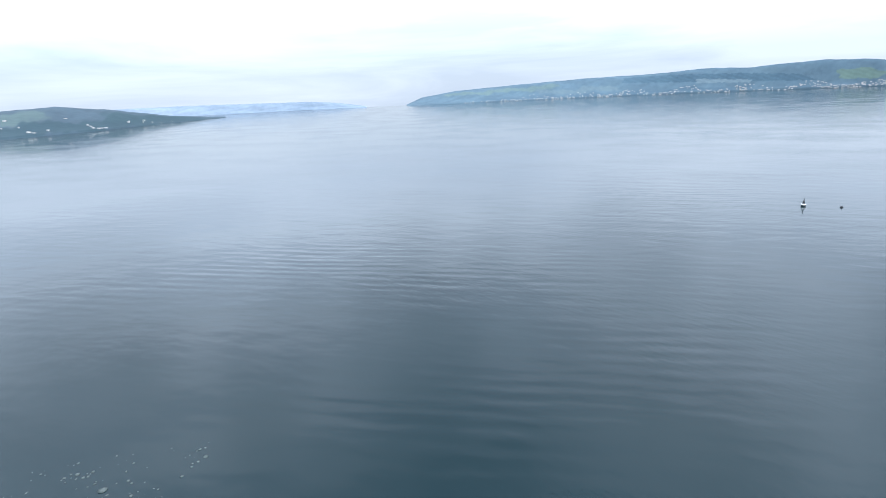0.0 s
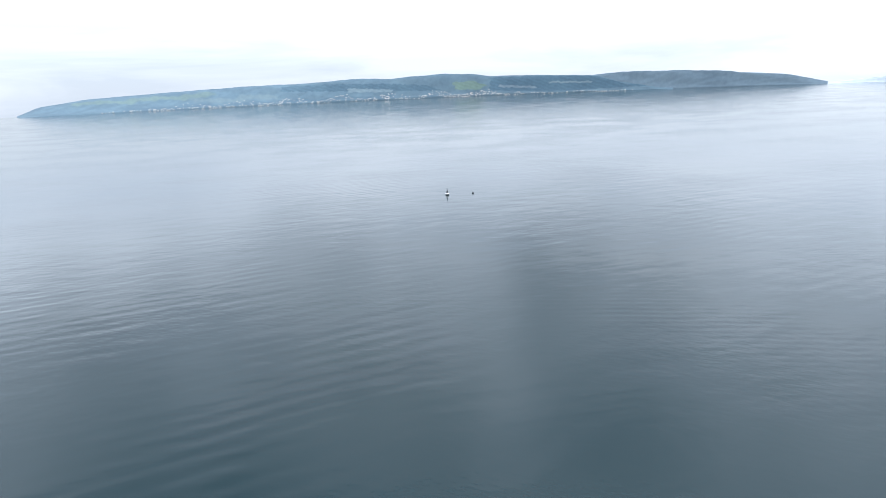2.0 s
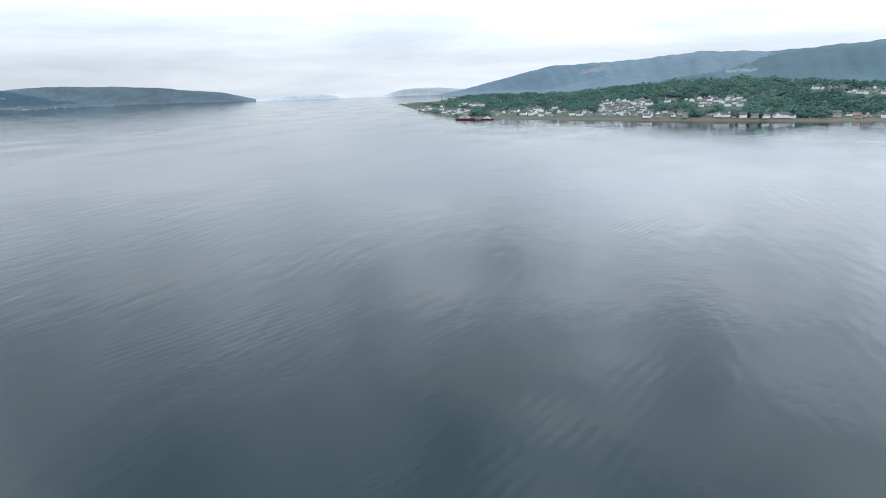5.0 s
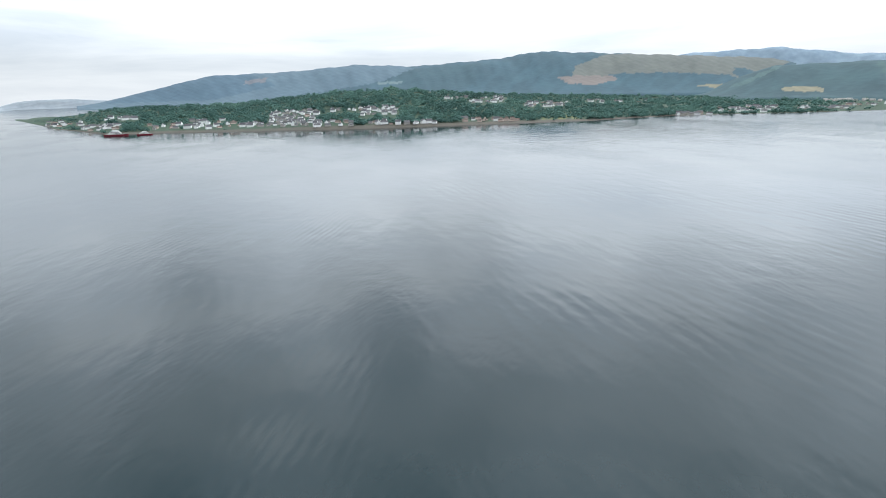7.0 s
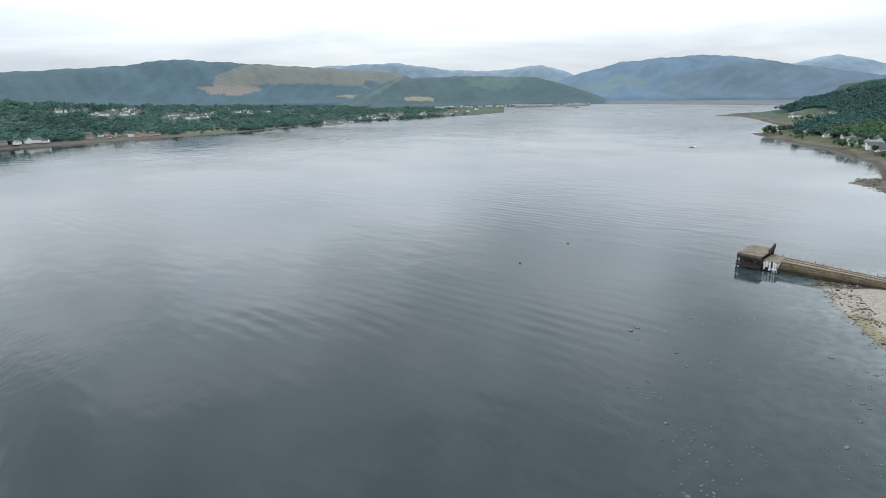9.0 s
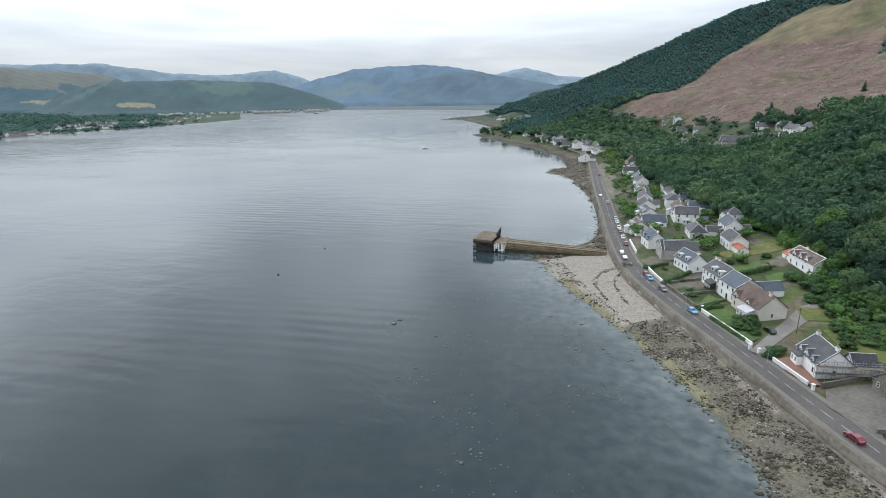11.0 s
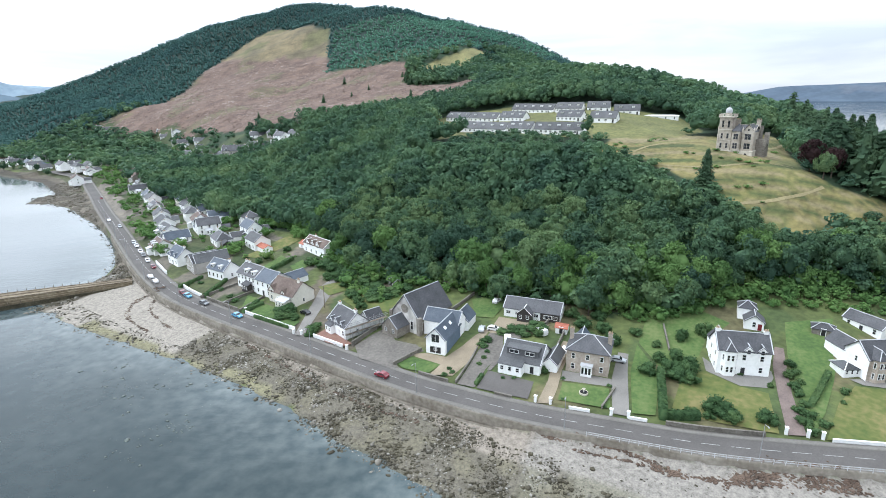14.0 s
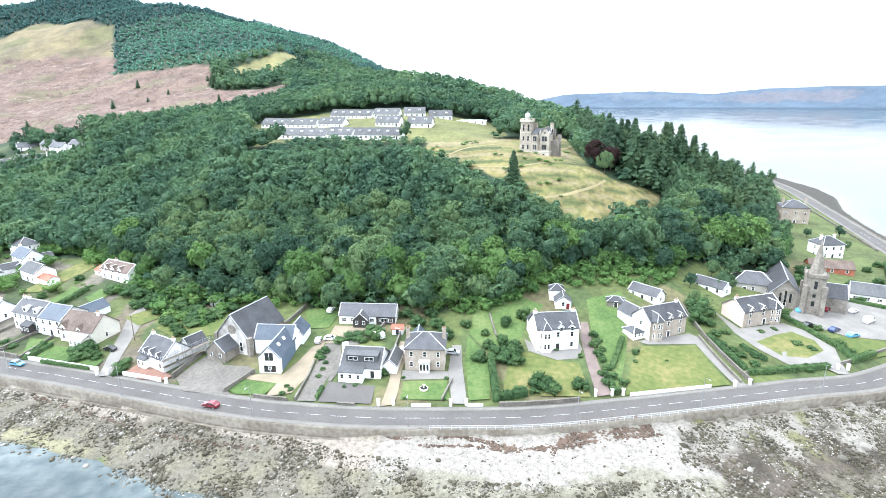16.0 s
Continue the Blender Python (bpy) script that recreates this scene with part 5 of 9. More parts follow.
def gablet(ob, x, wide, eave, rise, depth, wall, roof, cap=None, y0=0.0, base=None, win=True, wh=1.3):
    """A gabled dormer or wallhead gable over the front."""
    z0 = eave - 0.8 if base is None else base
    dm = part("dormer", prism([(x - wide / 2, z0), (x + wide / 2, z0), (x + wide / 2, eave + 0.35), (x, eave + 0.35 + rise), (x - wide / 2, eave + 0.35)], depth, Matrix.Translation((0, y0 - 0.04, 0))), wall, ob)
    roof_front(dm, wide, depth, eave + 0.35, eave + 0.35 + rise, roof, 0.22, cap, x - wide / 2, y0 - 0.04, 0.12, True, "dormer_roof")
    if win:
        window(dm, on_front(x, eave + 0.35 - wh + 0.15, y0 - 0.04), min(1.0, wide * 0.5), wh)


def flat_dormer(ob, x, wide, z0, high, depth, y0, wall, n=1, cap=M_LEAD):
    dm = part("dormer", box(x - wide / 2, y0, z0, x + wide / 2, y0 + depth, z0 + high), wall, ob)
    part("dormer_roof", box(x - wide / 2 - 0.15, y0 - 0.2, z0 + high, x + wide / 2 + 0.15, y0 + depth, z0 + high + 0.14, 0.03), cap, dm)
    for i in range(n):
        window(dm, on_front(x + (i - (n - 1) / 2) * wide / n, z0 + 0.22, y0), wide / n * 0.72, high - 0.4, False)


def canted_bay(ob, x, wide, top, d, wall, roof, cap):
    """A bay with slanted sides and a peaked roof that runs back into the main one."""
    plan = [(x - wide / 2, 0.0), (x - wide * 0.3, -1.2), (x + wide * 0.3, -1.2), (x + wide / 2, 0.0)]
    bm = bmesh.new()
    lo, hi = [bm.verts.new((px, py, -0.8)) for px, py in plan], [bm.verts.new((px, py, top)) for px, py in plan]
    for i in range(3):
        bm.faces.new((lo[i], lo[i + 1], hi[i + 1], hi[i]))
    bm.faces.new((lo[3], lo[0], hi[0], hi[3]))
    bm.faces.new(hi)
    bay = part("bay_window", bm, wall, ob)
    bm, rise = bmesh.new(), wide * 0.52
    eaves = [bm.verts.new((x + (px - x) * 1.1, py - 0.2, top - 0.02)) for px, py in plan]
    under = [bm.verts.new((x + (px - x) * 1.1, py - 0.2, top - 0.16)) for px, py in plan]
    apex, back = bm.verts.new((x, 0.1, top + rise)), bm.verts.new((x, d * 0.46, top + rise))
    bl, br = bm.verts.new((x - wide * 0.55, d * 0.3, top - 0.02)), bm.verts.new((x + wide * 0.55, d * 0.3, top - 0.02))
    for f in ((eaves[0], eaves[1], apex), (eaves[1], eaves[2], apex), (eaves[2], eaves[3], apex), (eaves[0], apex, back, bl), (eaves[3], br, back, apex), *((under[i], under[i + 1], eaves[i + 1], eaves[i]) for i in range(3)), tuple(under)):
        bm.faces.new(f)
    part("bay_roof", bm, roof, bay)
    if cap:
        part("ridge_cap", rod(bmesh.new(), (x, 0.1, top + rise), (x, d * 0.46, top + rise), 0.13, 5), cap, bay)
        for sx in (-1, 1):
            part("hip_cap", rod(bmesh.new(), (x + sx * wide * 0.33, -1.4, top), (x, 0.1, top + rise), 0.11, 5), cap, bay)
    return bay


def base_of(fl, fr, depth):
    a, b = Vector((*fl, 0)), Vector((*fr, 0))
    ux = (b - a).normalized()
    uy = Vector((-ux.y, ux.x, 0))
    pts = [a, b, a + uy * depth, b + uy * depth]
    zs = ground([p.x for p in pts], [p.y for p in pts])
    ang = math.atan2(ux.y, ux.x)
    return Matrix.Translation((a.x, a.y, max(float(min(zs)), 4.5) + 0.15)) @ Matrix.Rotation(ang, 4, "Z"), (b - a).length


def house(name, label, fl, fr, depth, eave, ridge, wall, roof, style="side", cap=None, front=None, rows=None, bays=3, door=0.5, dormers=(), chimneys=(), group="", side_windows=1, win=(1.0, 1.6), trim=None, skylights=0, category="house"):
    """A house whose front runs from fl to fr (its left and right as one faces it)."""
    m, w = base_of(fl, fr, depth)
    ob = thing(name, m, label, category, group)
    d = depth
    c = m @ Vector((w / 2, d / 2, 0))
    FOOTPRINTS.append((c.x, c.y, max(w, d) * 0.62))
    if style == "side":
        wl = prism([(0, -1.2), (d, -1.2), (d, eave), (d / 2, ridge), (0, eave)], w, Matrix(((0, 1, 0, 0), (1, 0, 0, 0), (0, 0, 1, 0), (0, 0, 0, 1))))
        part("wall", wl, wall, ob)
        roof_side(ob, w, d, eave, ridge, roof, cap=cap)
    elif style == "front":
        part("wall", prism([(0, -1.2), (w, -1.2), (w, eave), (w / 2, ridge), (0, eave)], d), wall, ob)
        roof_front(ob, w, d, eave, ridge, roof, cap=cap)
    else:
        part("wall", box(0, 0, -1.2, w, d, eave), wall, ob)
        roof_hip(ob, w, d, eave, ridge, roof, cap=cap)
    if front:
        part("front_facing", box(0.02, -0.05, -1.2, w - 0.02, 0.02, eave - 0.05), front, ob)
    y_face = -0.05 if front else 0.0
    n_rows = rows if rows else (2 if eave > 4.6 else 1)
    for r in range(n_rows):
        z = 0.9 + r * (eave - 0.3) / n_rows
        for k in range(bays):
            u = (k + 0.5) / bays
            if r == 0 and abs(u - door) < 0.5 / bays:
                dr = part("door", box(w * door - 0.5, y_face - 0.06, 0, w * door + 0.5, y_face, 2.1, 0.01), trim or M_BLACKTRIM, ob)
                part("door_surround", add_box(add_box(box(w * door - 0.68, y_face - 0.1, 0, w * door - 0.5, y_face, 2.3), w * door + 0.5, y_face - 0.1, 0, w * door + 0.68, y_face, 2.3), w * door - 0.5, y_face - 0.1, 2.1, w * door + 0.5, y_face, 2.3), M_TRIM, dr)
                continue
            window(ob, on_front(w * u, z, y_face), *win)
        for k in range(side_windows):
            y = d * (k + 0.5) / side_windows
            window(ob, on_right(w, y, z), 0.9, win[1] * 0.9)
            window(ob, on_left(y, z), 0.9, win[1] * 0.9)
    for dm in dormers:
        kind, u, wide = dm[:3]
        if kind == "gable":
            gablet(ob, w * u, wide, eave, wide * 0.55, d * 0.42, wall if not front else front, roof, cap, y_face - 0.03)
        elif kind == "bay":
            by = canted_bay(ob, w * u, wide, eave + 0.2, d, front or wall, roof, cap)
            for r in range(n_rows):
                zw = 0.9 + r * (eave - 0.3) / n_rows
                for o in (-0.52, 0.52):
                    window(by, on_front(w * u + o, zw, -1.2), 0.75, 1.7)
                for sgn in (-1, 1):
                    window(by, Matrix.Translation((w * u + sgn * wide * 0.40, -0.6, zw)) @ Matrix.Rotation(sgn * math.atan2(1.2, wide * 0.2), 4, "Z"), 0.6, 1.7)
        elif kind == "flat":
            sl = (ridge - eave) / (d / 2)
            flat_dormer(ob, w * u, wide, eave + 0.35, 1.5, 1.7 / sl + 0.6, 0.35 / sl, M_TRIM, max(1, int(wide / 1.5)))
        elif kind == "roofwin":
            sl = (ridge - eave) / (d / 2)
            flat_dormer(ob, w * u, wide, eave + (ridge - eave) * 0.42, 0.9, 1.0 / sl + 0.4, d * 0.21, M_TRIM, 1, M_TRIM)
    for u, v in chimneys:
        zc = eave if style != "side" else eave + (ridge - eave) * (1 - abs(v - 0.5) * 2) - 0.6
        chimney(ob, w * u, d * v, zc - 0.3, ridge + 0.75, wall if wall is not M_RENDER else M_RENDER, 1.1, 0.6, 3)
    return ob, m, w


def wing(ob, x0, y0, w, d, eave, ridge, wall, roof, style="front", cap=None, name="wing", win=1):
    """A lower block joined to a house, in the house's own measures."""
    if style == "front":
        b = part(name, prism([(x0, -1.2), (x0 + w, -1.2), (x0 + w, eave), (x0 + w / 2, ridge), (x0, eave)], d, Matrix.Translation((0, y0, 0))), wall, ob)
        roof_front(b, w, d, eave, ridge, roof, 0.25, cap, x0, y0, 0.16)
    elif style == "side":
        b = part(name, prism([(y0, -1.2), (y0 + d, -1.2), (y0 + d, eave), (y0 + d / 2, ridge), (y0, eave)], w, Matrix(((0, 1, 0, x0), (1, 0, 0, 0), (0, 0, 1, 0), (0, 0, 0, 1)))), wall, ob)
        roof_side(b, w, d, eave, ridge, roof, 0.25, cap, x0, y0, 0.16)
    elif style == "hip":
        b = part(name, box(x0, y0, -1.2, x0 + w, y0 + d, eave), wall, ob)
        roof_hip(b, w, d, eave, ridge, roof, 0.25, cap, x0, y0, 0.16)
    else:
        b = part(name, box(x0, y0, -1.2, x0 + w, y0 + d, eave), wall, ob)
        part("roof_slope", slab([(x0 - 0.2, y0 - 0.2, eave + 0.1), (x0 + w + 0.2, y0 - 0.2, eave + 0.1), (x0 + w + 0.2, y0 + d, ridge + 0.1), (x0 - 0.2, y0 + d, ridge + 0.1)], 0.14), roof, b)
    for k in range(win):
        window(b, on_front(x0 + w * (k + 0.5) / win, 0.9, y0), min(1.0, w / win * 0.5), 1.3)
    return b


# houses along the shore road, from the church car park northwards and back
h, m_, w_ = house("dormer_cottage", "white cottage with three peaked slate dormers, under repair", (122.6, 110.4), (118.9, 100.4), 9.0, 3.9, 7.8, M_RENDER, M_SLATE, cap=M_LEAD, bays=4, door=0.62,
                  dormers=[("gable", 0.2, 1.7), ("gable", 0.48, 2.4), ("gable", 0.78, 1.7)], chimneys=[(0.06, 0.5), (0.94, 0.5)], trim=M_TRIM)
wing(h, w_ * 0.45, 9.0, w_ * 0.5, 6.0, 3.2, 6.0, M_RENDER, M_SLATE, "front", M_LEAD)
wing(h, w_ * 0.08, -1.5, 3.4, 1.5, 2.6, 3.4, M_RENDER, M_SLATE, "lean", win=2, name="bay_window")

h, m_, w_ = house("derelict_church", "disused stone church with patchy limewash and a steep slate roof", (133.4, 92.6), (131.0, 81.0), 16.0, 5.2, 12.0, M_LIMEWASH, M_SLATE, "front", M_LEAD, rows=1, bays=2, door=9, side_windows=4, win=(1.2, 3.0), category="church")
wing(h, w_ * 0.1, -5.6, w_ * 0.56, 5.6, 2.8, 5.8, M_DARKSTONE, M_SLATE, "front", M_LEAD, "porch", 2)
bm = bmesh.new()
bmesh.ops.create_cone(bm, cap_ends=True, segments=14, radius1=1.5, radius2=1.5, depth=0.12, matrix=Matrix.Translation((w_ * 0.5, -0.02, 7.4)) @ Matrix.Rotation(radians(90), 4, "X"))
part("rose_window", bm, M_DARKSTONE, h)
part("buttress", box(-0.7, -0.5, -1.2, 0.5, 0.9, 5.6), M_DARKSTONE, h)
part("buttress", box(w_ - 0.5, -0.5, -1.2, w_ + 0.7, 0.9, 5.6), M_DARKSTONE, h)
part("side_facing", box(w_ - 0.02, 0.9, -1.2, w_ + 0.06, 16.0, 5.1), M_DARKSTONE, h)

h, m_, w_ = house("modern_house", "modern white house with blue-grey slate roof and glazed gable", (122.8, 73.6), (123.4, 67.6), 12.5, 4.9, 8.0, M_RENDER, M_BLUESLATE, "front", M_LEAD, rows=1, bays=1, door=9, side_windows=0)
part("cladding", box(w_ - 0.02, 1.2, -1.0, w_ + 0.06, 12.0, 4.8), M_BLUECLAD, h)
window(h, on_front(w_ / 2, 3.6), 2.6, 2.6, False)
window(h, on_front(w_ / 2, 0.15), 3.6, 2.2, False)
wing(h, -5.5, 10.5, 11.5 + w_ - 6, 6.5, 5.2, 8.3, M_RENDER, M_BLUESLATE, "side", M_LEAD, win=0)
wing(h, w_ - 5.0, 16.5, 6.0, 7.0, 4.0, 7.0, M_RENDER, M_BLUESLATE, "front", M_LEAD, win=0)
for y in (3.5, 7.5):
    part("roof_window", slab([(w_ * 0.66, y, 7.12), (w_ * 0.66, y + 1.4, 7.12), (w_ * 0.86, y + 1.4, 5.86), (w_ * 0.86, y, 5.86)], 0.1), M_TRIM, h)

h, m_, w_ = house("bungalow", "long bungalow with white and dark timber walls and a gabled porch", (154.1, 62.0), (155.9, 43.6), 8.0, 3.0, 5.6, M_RENDER, M_SLATE, "side", M_LEAD, rows=1, bays=6, door=9, side_windows=1, win=(1.5, 1.2))
part("cladding", box(w_ * 0.66, -0.06, -1.0, w_ - 0.02, 0.01, 2.9), M_DARKCLAD, h)
window(h, on_front(w_ * 0.8, 0.9, -0.06), 2.2, 1.3, False)
wing(h, w_ * 0.28, -2.6, 4.6, 3.2, 2.6, 4.7, M_DARKCLAD, M_SLATE, "front", M_TRIM, "porch", 2)

h, m_, w_ = house("chalet_house", "white chalet house with a wide flat-roofed box dormer", (124.4, 50.6), (124.9, 39.6), 10.5, 3.0, 6.6, M_RENDER, M_GREYTILE, "side", M_LEAD, rows=1, bays=3, door=0.8, win=(1.6, 1.3))
part("dormer", box(w_ * 0.12, 1.3, 3.6, w_ * 0.9, 6.0, 5.9), M_GREYTILE, h, "wide grey box dormer")
part("dormer_roof", box(w_ * 0.10, 1.0, 5.9, w_ * 0.92, 6.0, 6.08), M_GREYTILE, h)
for u in (0.3, 0.7):
    window(h, on_front(w_ * u, 4.4, 1.3), 2.6, 1.1, False)
wing(h, 0.1, -2.6, w_ * 0.6, 2.6, 2.6, 3.4, M_RENDER, M_GREYTILE, "lean", name="sun_room", win=3)
wing(h, w_ - 0.2, 3.0, 4.0, 9.0, 2.4, 4.2, M_RENDER, M_GREYTILE, "front", M_LEAD, "garage", 0)

h, m_, w_ = house("stone_villa", "square sandstone villa with a hipped slate roof and glazed porch", (130.6, 34.2), (132.0, 23.2), 10.0, 6.3, 9.2, M_STONE, M_SLATE, "hip", M_LEAD, bays=3, door=0.5, chimneys=[(0.04, 0.6), (0.96, 0.6)], side_windows=2)
pc = part("porch", box(w_ / 2 - 1.4, -1.7, -0.4, w_ / 2 + 1.4, 0, 2.9), M_TRIM, h, "white glazed porch")
part("porch_roof", box(w_ / 2 - 1.6, -1.9, 2.9, w_ / 2 + 1.6, 0, 3.1, 0.04), M_LEAD, pc)
for o in (-0.9, 0, 0.9):
    window(pc, on_front(w_ / 2 + o, 0.5, -1.7), 0.8, 2.1, False)
wing(h, 0.2, 10.0, 4.5, 8.0, 3.0, 5.6, M_STONE, M_BLUESLATE, "front", M_LEAD, win=0)

h, m_, w_ = house("white_villa", "white two-storey villa with bay gable and slate roof", (146.6, -1.7), (150.1, -13.9), 8.5, 6.8, 10.3, M_RENDER, M_SLATE, "side", M_LEAD, bays=3, door=0.5,
                  dormers=[("bay", 0.22, 4.0), ("gable", 0.57, 2.0), ("gable", 0.83, 2.0)], chimneys=[(0.03, 0.5), (0.95, 0.5)], side_windows=2)
wing(h, 0.3, 8.5, 5.0, 4.0, 5.4, 8.2, M_RENDER, M_SLATE, "front", M_LEAD, win=0)
h, m_, w_ = house("outbuilding", "small white two-part outhouse with a red door", (172.6, -7.6), (172.9, -12.8), 5.0, 2.6, 4.6, M_RENDER, M_SLATE, "front", M_LEAD, rows=1, bays=1, door=9, category="outbuilding")
wing(h, -1.6, 5.0, 5.0, 5.0, 4.6, 6.4, M_RENDER, M_SLATE, "hip", M_LEAD, win=1)
part("door", box(w_ * 0.7, -0.07, 0, w_ * 0.9, 0.0, 2.0), CAR_PAINT["red"], h)

h, m_, w_ = house("stone_and_white_villa", "sandstone-fronted villa with white gable ends and slate roof", (158.3, -35.4), (165.6, -47.4), 8.0, 6.0, 9.4, M_RENDER, M_SLATE, "side", M_LEAD, front=M_STONE, bays=3, door=0.52,
                  dormers=[("bay", 0.2, 4.2), ("gable", 0.56, 1.9), ("gable", 0.84, 1.9)], chimneys=[(0.94, 0.5)], side_windows=1)
wing(h, 0.0, 8.0, 5.5, 7.0, 4.8, 7.4, M_RENDER, M_SLATE, "front", M_LEAD, win=0)
cv = wing(h, -4.2, 2.0, 4.2, 5.0, 2.2, 3.4, M_TRIM, M_GLASS, "hip", M_TRIM, "conservatory", 3)
house("outbuilding", "long low white outhouse with a slate roof", (188.0, -33.5), (180.5, -41.5), 5.0, 3.0, 5.0, M_RENDER, M_SLATE, "side", M_LEAD, rows=1, bays=3, door=0.5, category="outbuilding")
house("shed", "small dark slate-roofed shed", (177.0, -25.0), (176.6, -30.5), 4.0, 2.0, 3.4, M_DARKSTONE, M_SLATE, "hip", M_LEAD, rows=1, bays=1, door=0.5, category="shed", side_windows=0)

h, m_, w_ = house("pink_villa", "pink-rendered villa with sandstone front and slate roof", (172.9, -66.6), (180.0, -80.4), 9.0, 5.2, 8.4, M_PINK, M_SLATE, "side", M_TRIM, front=M_STONE, bays=3, door=0.55,
                  dormers=[("gable", 0.2, 2.0), ("gable", 0.5, 2.0), ("bay", 0.82, 4.4)], chimneys=[(0.05, 0.5)], side_windows=0)
house("outbuilding", "low white outhouse with slate roof below the wood", (201.0, -58.0), (192.5, -66.0), 5.5, 2.8, 4.8, M_RENDER, M_SLATE, "side", M_LEAD, rows=1, bays=3, door=0.5, category="outbuilding")

# parish church with tower and spire
h, m_, w_ = house("parish_church", "stone church with lancet windows, buttressed tower and stone spire", (193.4, -81.6), (190.8, -90.8), 24.0, 5.2, 10.4, M_DARKSTONE, M_SLATE, "front", M_LEAD, rows=1, bays=1, door=9, side_windows=4, win=(0.9, 2.6), category="church")
for o, hh in ((-1.5, 3.4), (0, 4.4), (1.5, 3.4)):
    window(h, on_front(w_ / 2 + o, 2.2), 0.9, hh, False, M_DARKSTONE, "lancet_window")
tw = part("tower", box(w_ + 0.2, -1.6, -1.2, w_ + 5.8, 4.0, 12.6), M_DARKSTONE, h, "square buttressed stone tower")
part("parapet", box(w_ - 0.1, -1.9, 12.6, w_ + 6.1, 4.3, 13.8, 0.06), M_DARKSTONE, tw)
for x in (w_ + 0.2, w_ + 5.8):
    for y in (-1.6, 4.0):
        part("buttress", box(x - 0.7, y - 0.7, -1.2, x + 0.7, y + 0.7, 9.8, 0.08), M_DARKSTONE, tw)
        part("pinnacle", rod(bmesh.new(), (x, y, 13.7), (x, y, 15.4), 0.4, 4, 0.03), M_DARKSTONE, tw)
bm = bmesh.new()
bmesh.ops.create_cone(bm, cap_ends=True, segments=8, radius1=2.2, radius2=0.06, depth=11.5, matrix=Matrix.Translation((w_ + 3.0, 1.2, 13.6 + 5.75)))
part("spire", bm, M_DARKSTONE, tw)
for z, hh in ((2.5, 2.0), (5.6, 1.4), (8.6, 3.0)):
    window(tw, on_front(w_ + 3.0, z, -1.6), 1.2, hh, False, M_DARKSTONE, "belfry_opening")
    window(tw, on_right(w_ + 5.8, 1.2, z), 1.2, hh, False, M_DARKSTONE, "belfry_opening")
wing(h, w_ + 5.0, 5.0, 9.0, 9.0, 4.4, 8.2, M_DARKSTONE, M_SLATE, "side", M_LEAD, "transept", 0)
house("church_hall", "low white hall with pale-ridged slate roofs", (203.0, -72.5), (200.0, -86.0), 9.0, 3.4, 7.0, M_GREYRENDER, M_SLATE, "hip", M_TRIM, rows=1, bays=3, door=0.3, category="hall")
house("bungalow", "white bungalow with a grey slate roof beside the car park", (209.4, -115.5), (203.0, -132.0), 8.5, 3.0, 6.2, M_RENDER, M_GREYTILE, "side", M_LEAD, rows=1, bays=5, door=0.9, win=(1.5, 1.2))
house("white_house", "white two-storey house with hipped slate roof by the point", (262.0, -129.5), (265.0, -140.0), 9.0, 6.4, 9.6, M_RENDER, M_SLATE, "hip", M_LEAD, chimneys=[(0.2, 0.5), (0.8, 0.5)])
house("brick_house", "low brick house with a brown tiled roof", (238.5, -114.5), (236.5, -130.5), 8.0, 2.8, 5.4, M_REDROOF, M_BROWNTILE, "side", None, rows=1, bays=3, door=0.2)
house("grey_villa", "grey stone villa with hipped slate roof near the far shore road", (342.5, -143.5), (340.5, -158.0), 12.0, 9.4, 13.0, M_STONE, M_SLATE, "hip", M_LEAD, chimneys=[(0.1, 0.5), (0.9, 0.5)], bays=3, side_windows=2)

# houses north of the dormer cottage
h, m_, w_ = house("cream_house", "cream gabled house with a brown tiled roof", (131.6, 146.0), (130.0, 132.8), 10.0, 4.2, 8.4, M_CREAM, M_BROWNTILE, "side", None, bays=4, door=0.5, dormers=[("gable", 0.14, 3.2), ("gable", 0.62, 2.4)], chimneys=[(0.9, 0.45)], trim=M_TRIM)
wing(h, w_ * 0.55, -3.0, 5.0, 3.0, 2.6, 3.6, M_CREAM, M_LEAD, "lean", name="sun_porch", win=3)
h, m_, w_ = house("white_terrace_house", "plain white two-storey house with blue slate roof", (134.6, 156.0), (133.2, 146.6), 9.5, 5.8, 8.8, M_RENDER, M_BLUESLATE, "side", M_LEAD, bays=3, door=0.5)
wing(h, w_ * 0.1, 9.5, 6.0, 10.0, 3.4, 5.6, M_RENDER, M_BLUESLATE, "front", M_LEAD, win=0)
h, m_, w_ = house("white_terrace_house", "white terraced house with round-topped dormers and dark bay window", (137.4, 169.0), (135.0, 156.6), 9.0, 5.8, 9.0, M_RENDER, M_SLATE, "side", M_LEAD, bays=5, door=0.7, dormers=[("flat", 0.45, 1.8), ("flat", 0.85, 1.8)], chimneys=[(0.03, 0.5), (0.2, 0.5)])
wing(h, w_ * 0.5, -2.2, 4.2, 2.2, 2.6, 3.5, M_DARKCLAD, M_SLATE, "lean", name="bay_window", win=3)
house("dormer_cottage", "white cottage with blue slate roof and two box dormers", (139.4, 189.5), (138.4, 178.6), 8.0, 4.0, 7.4, M_RENDER, M_BLUESLATE, "side", M_LEAD, rows=1, bays=4, door=0.5, dormers=[("flat", 0.28, 1.7), ("flat", 0.74, 1.7)], chimneys=[(0.95, 0.5)])
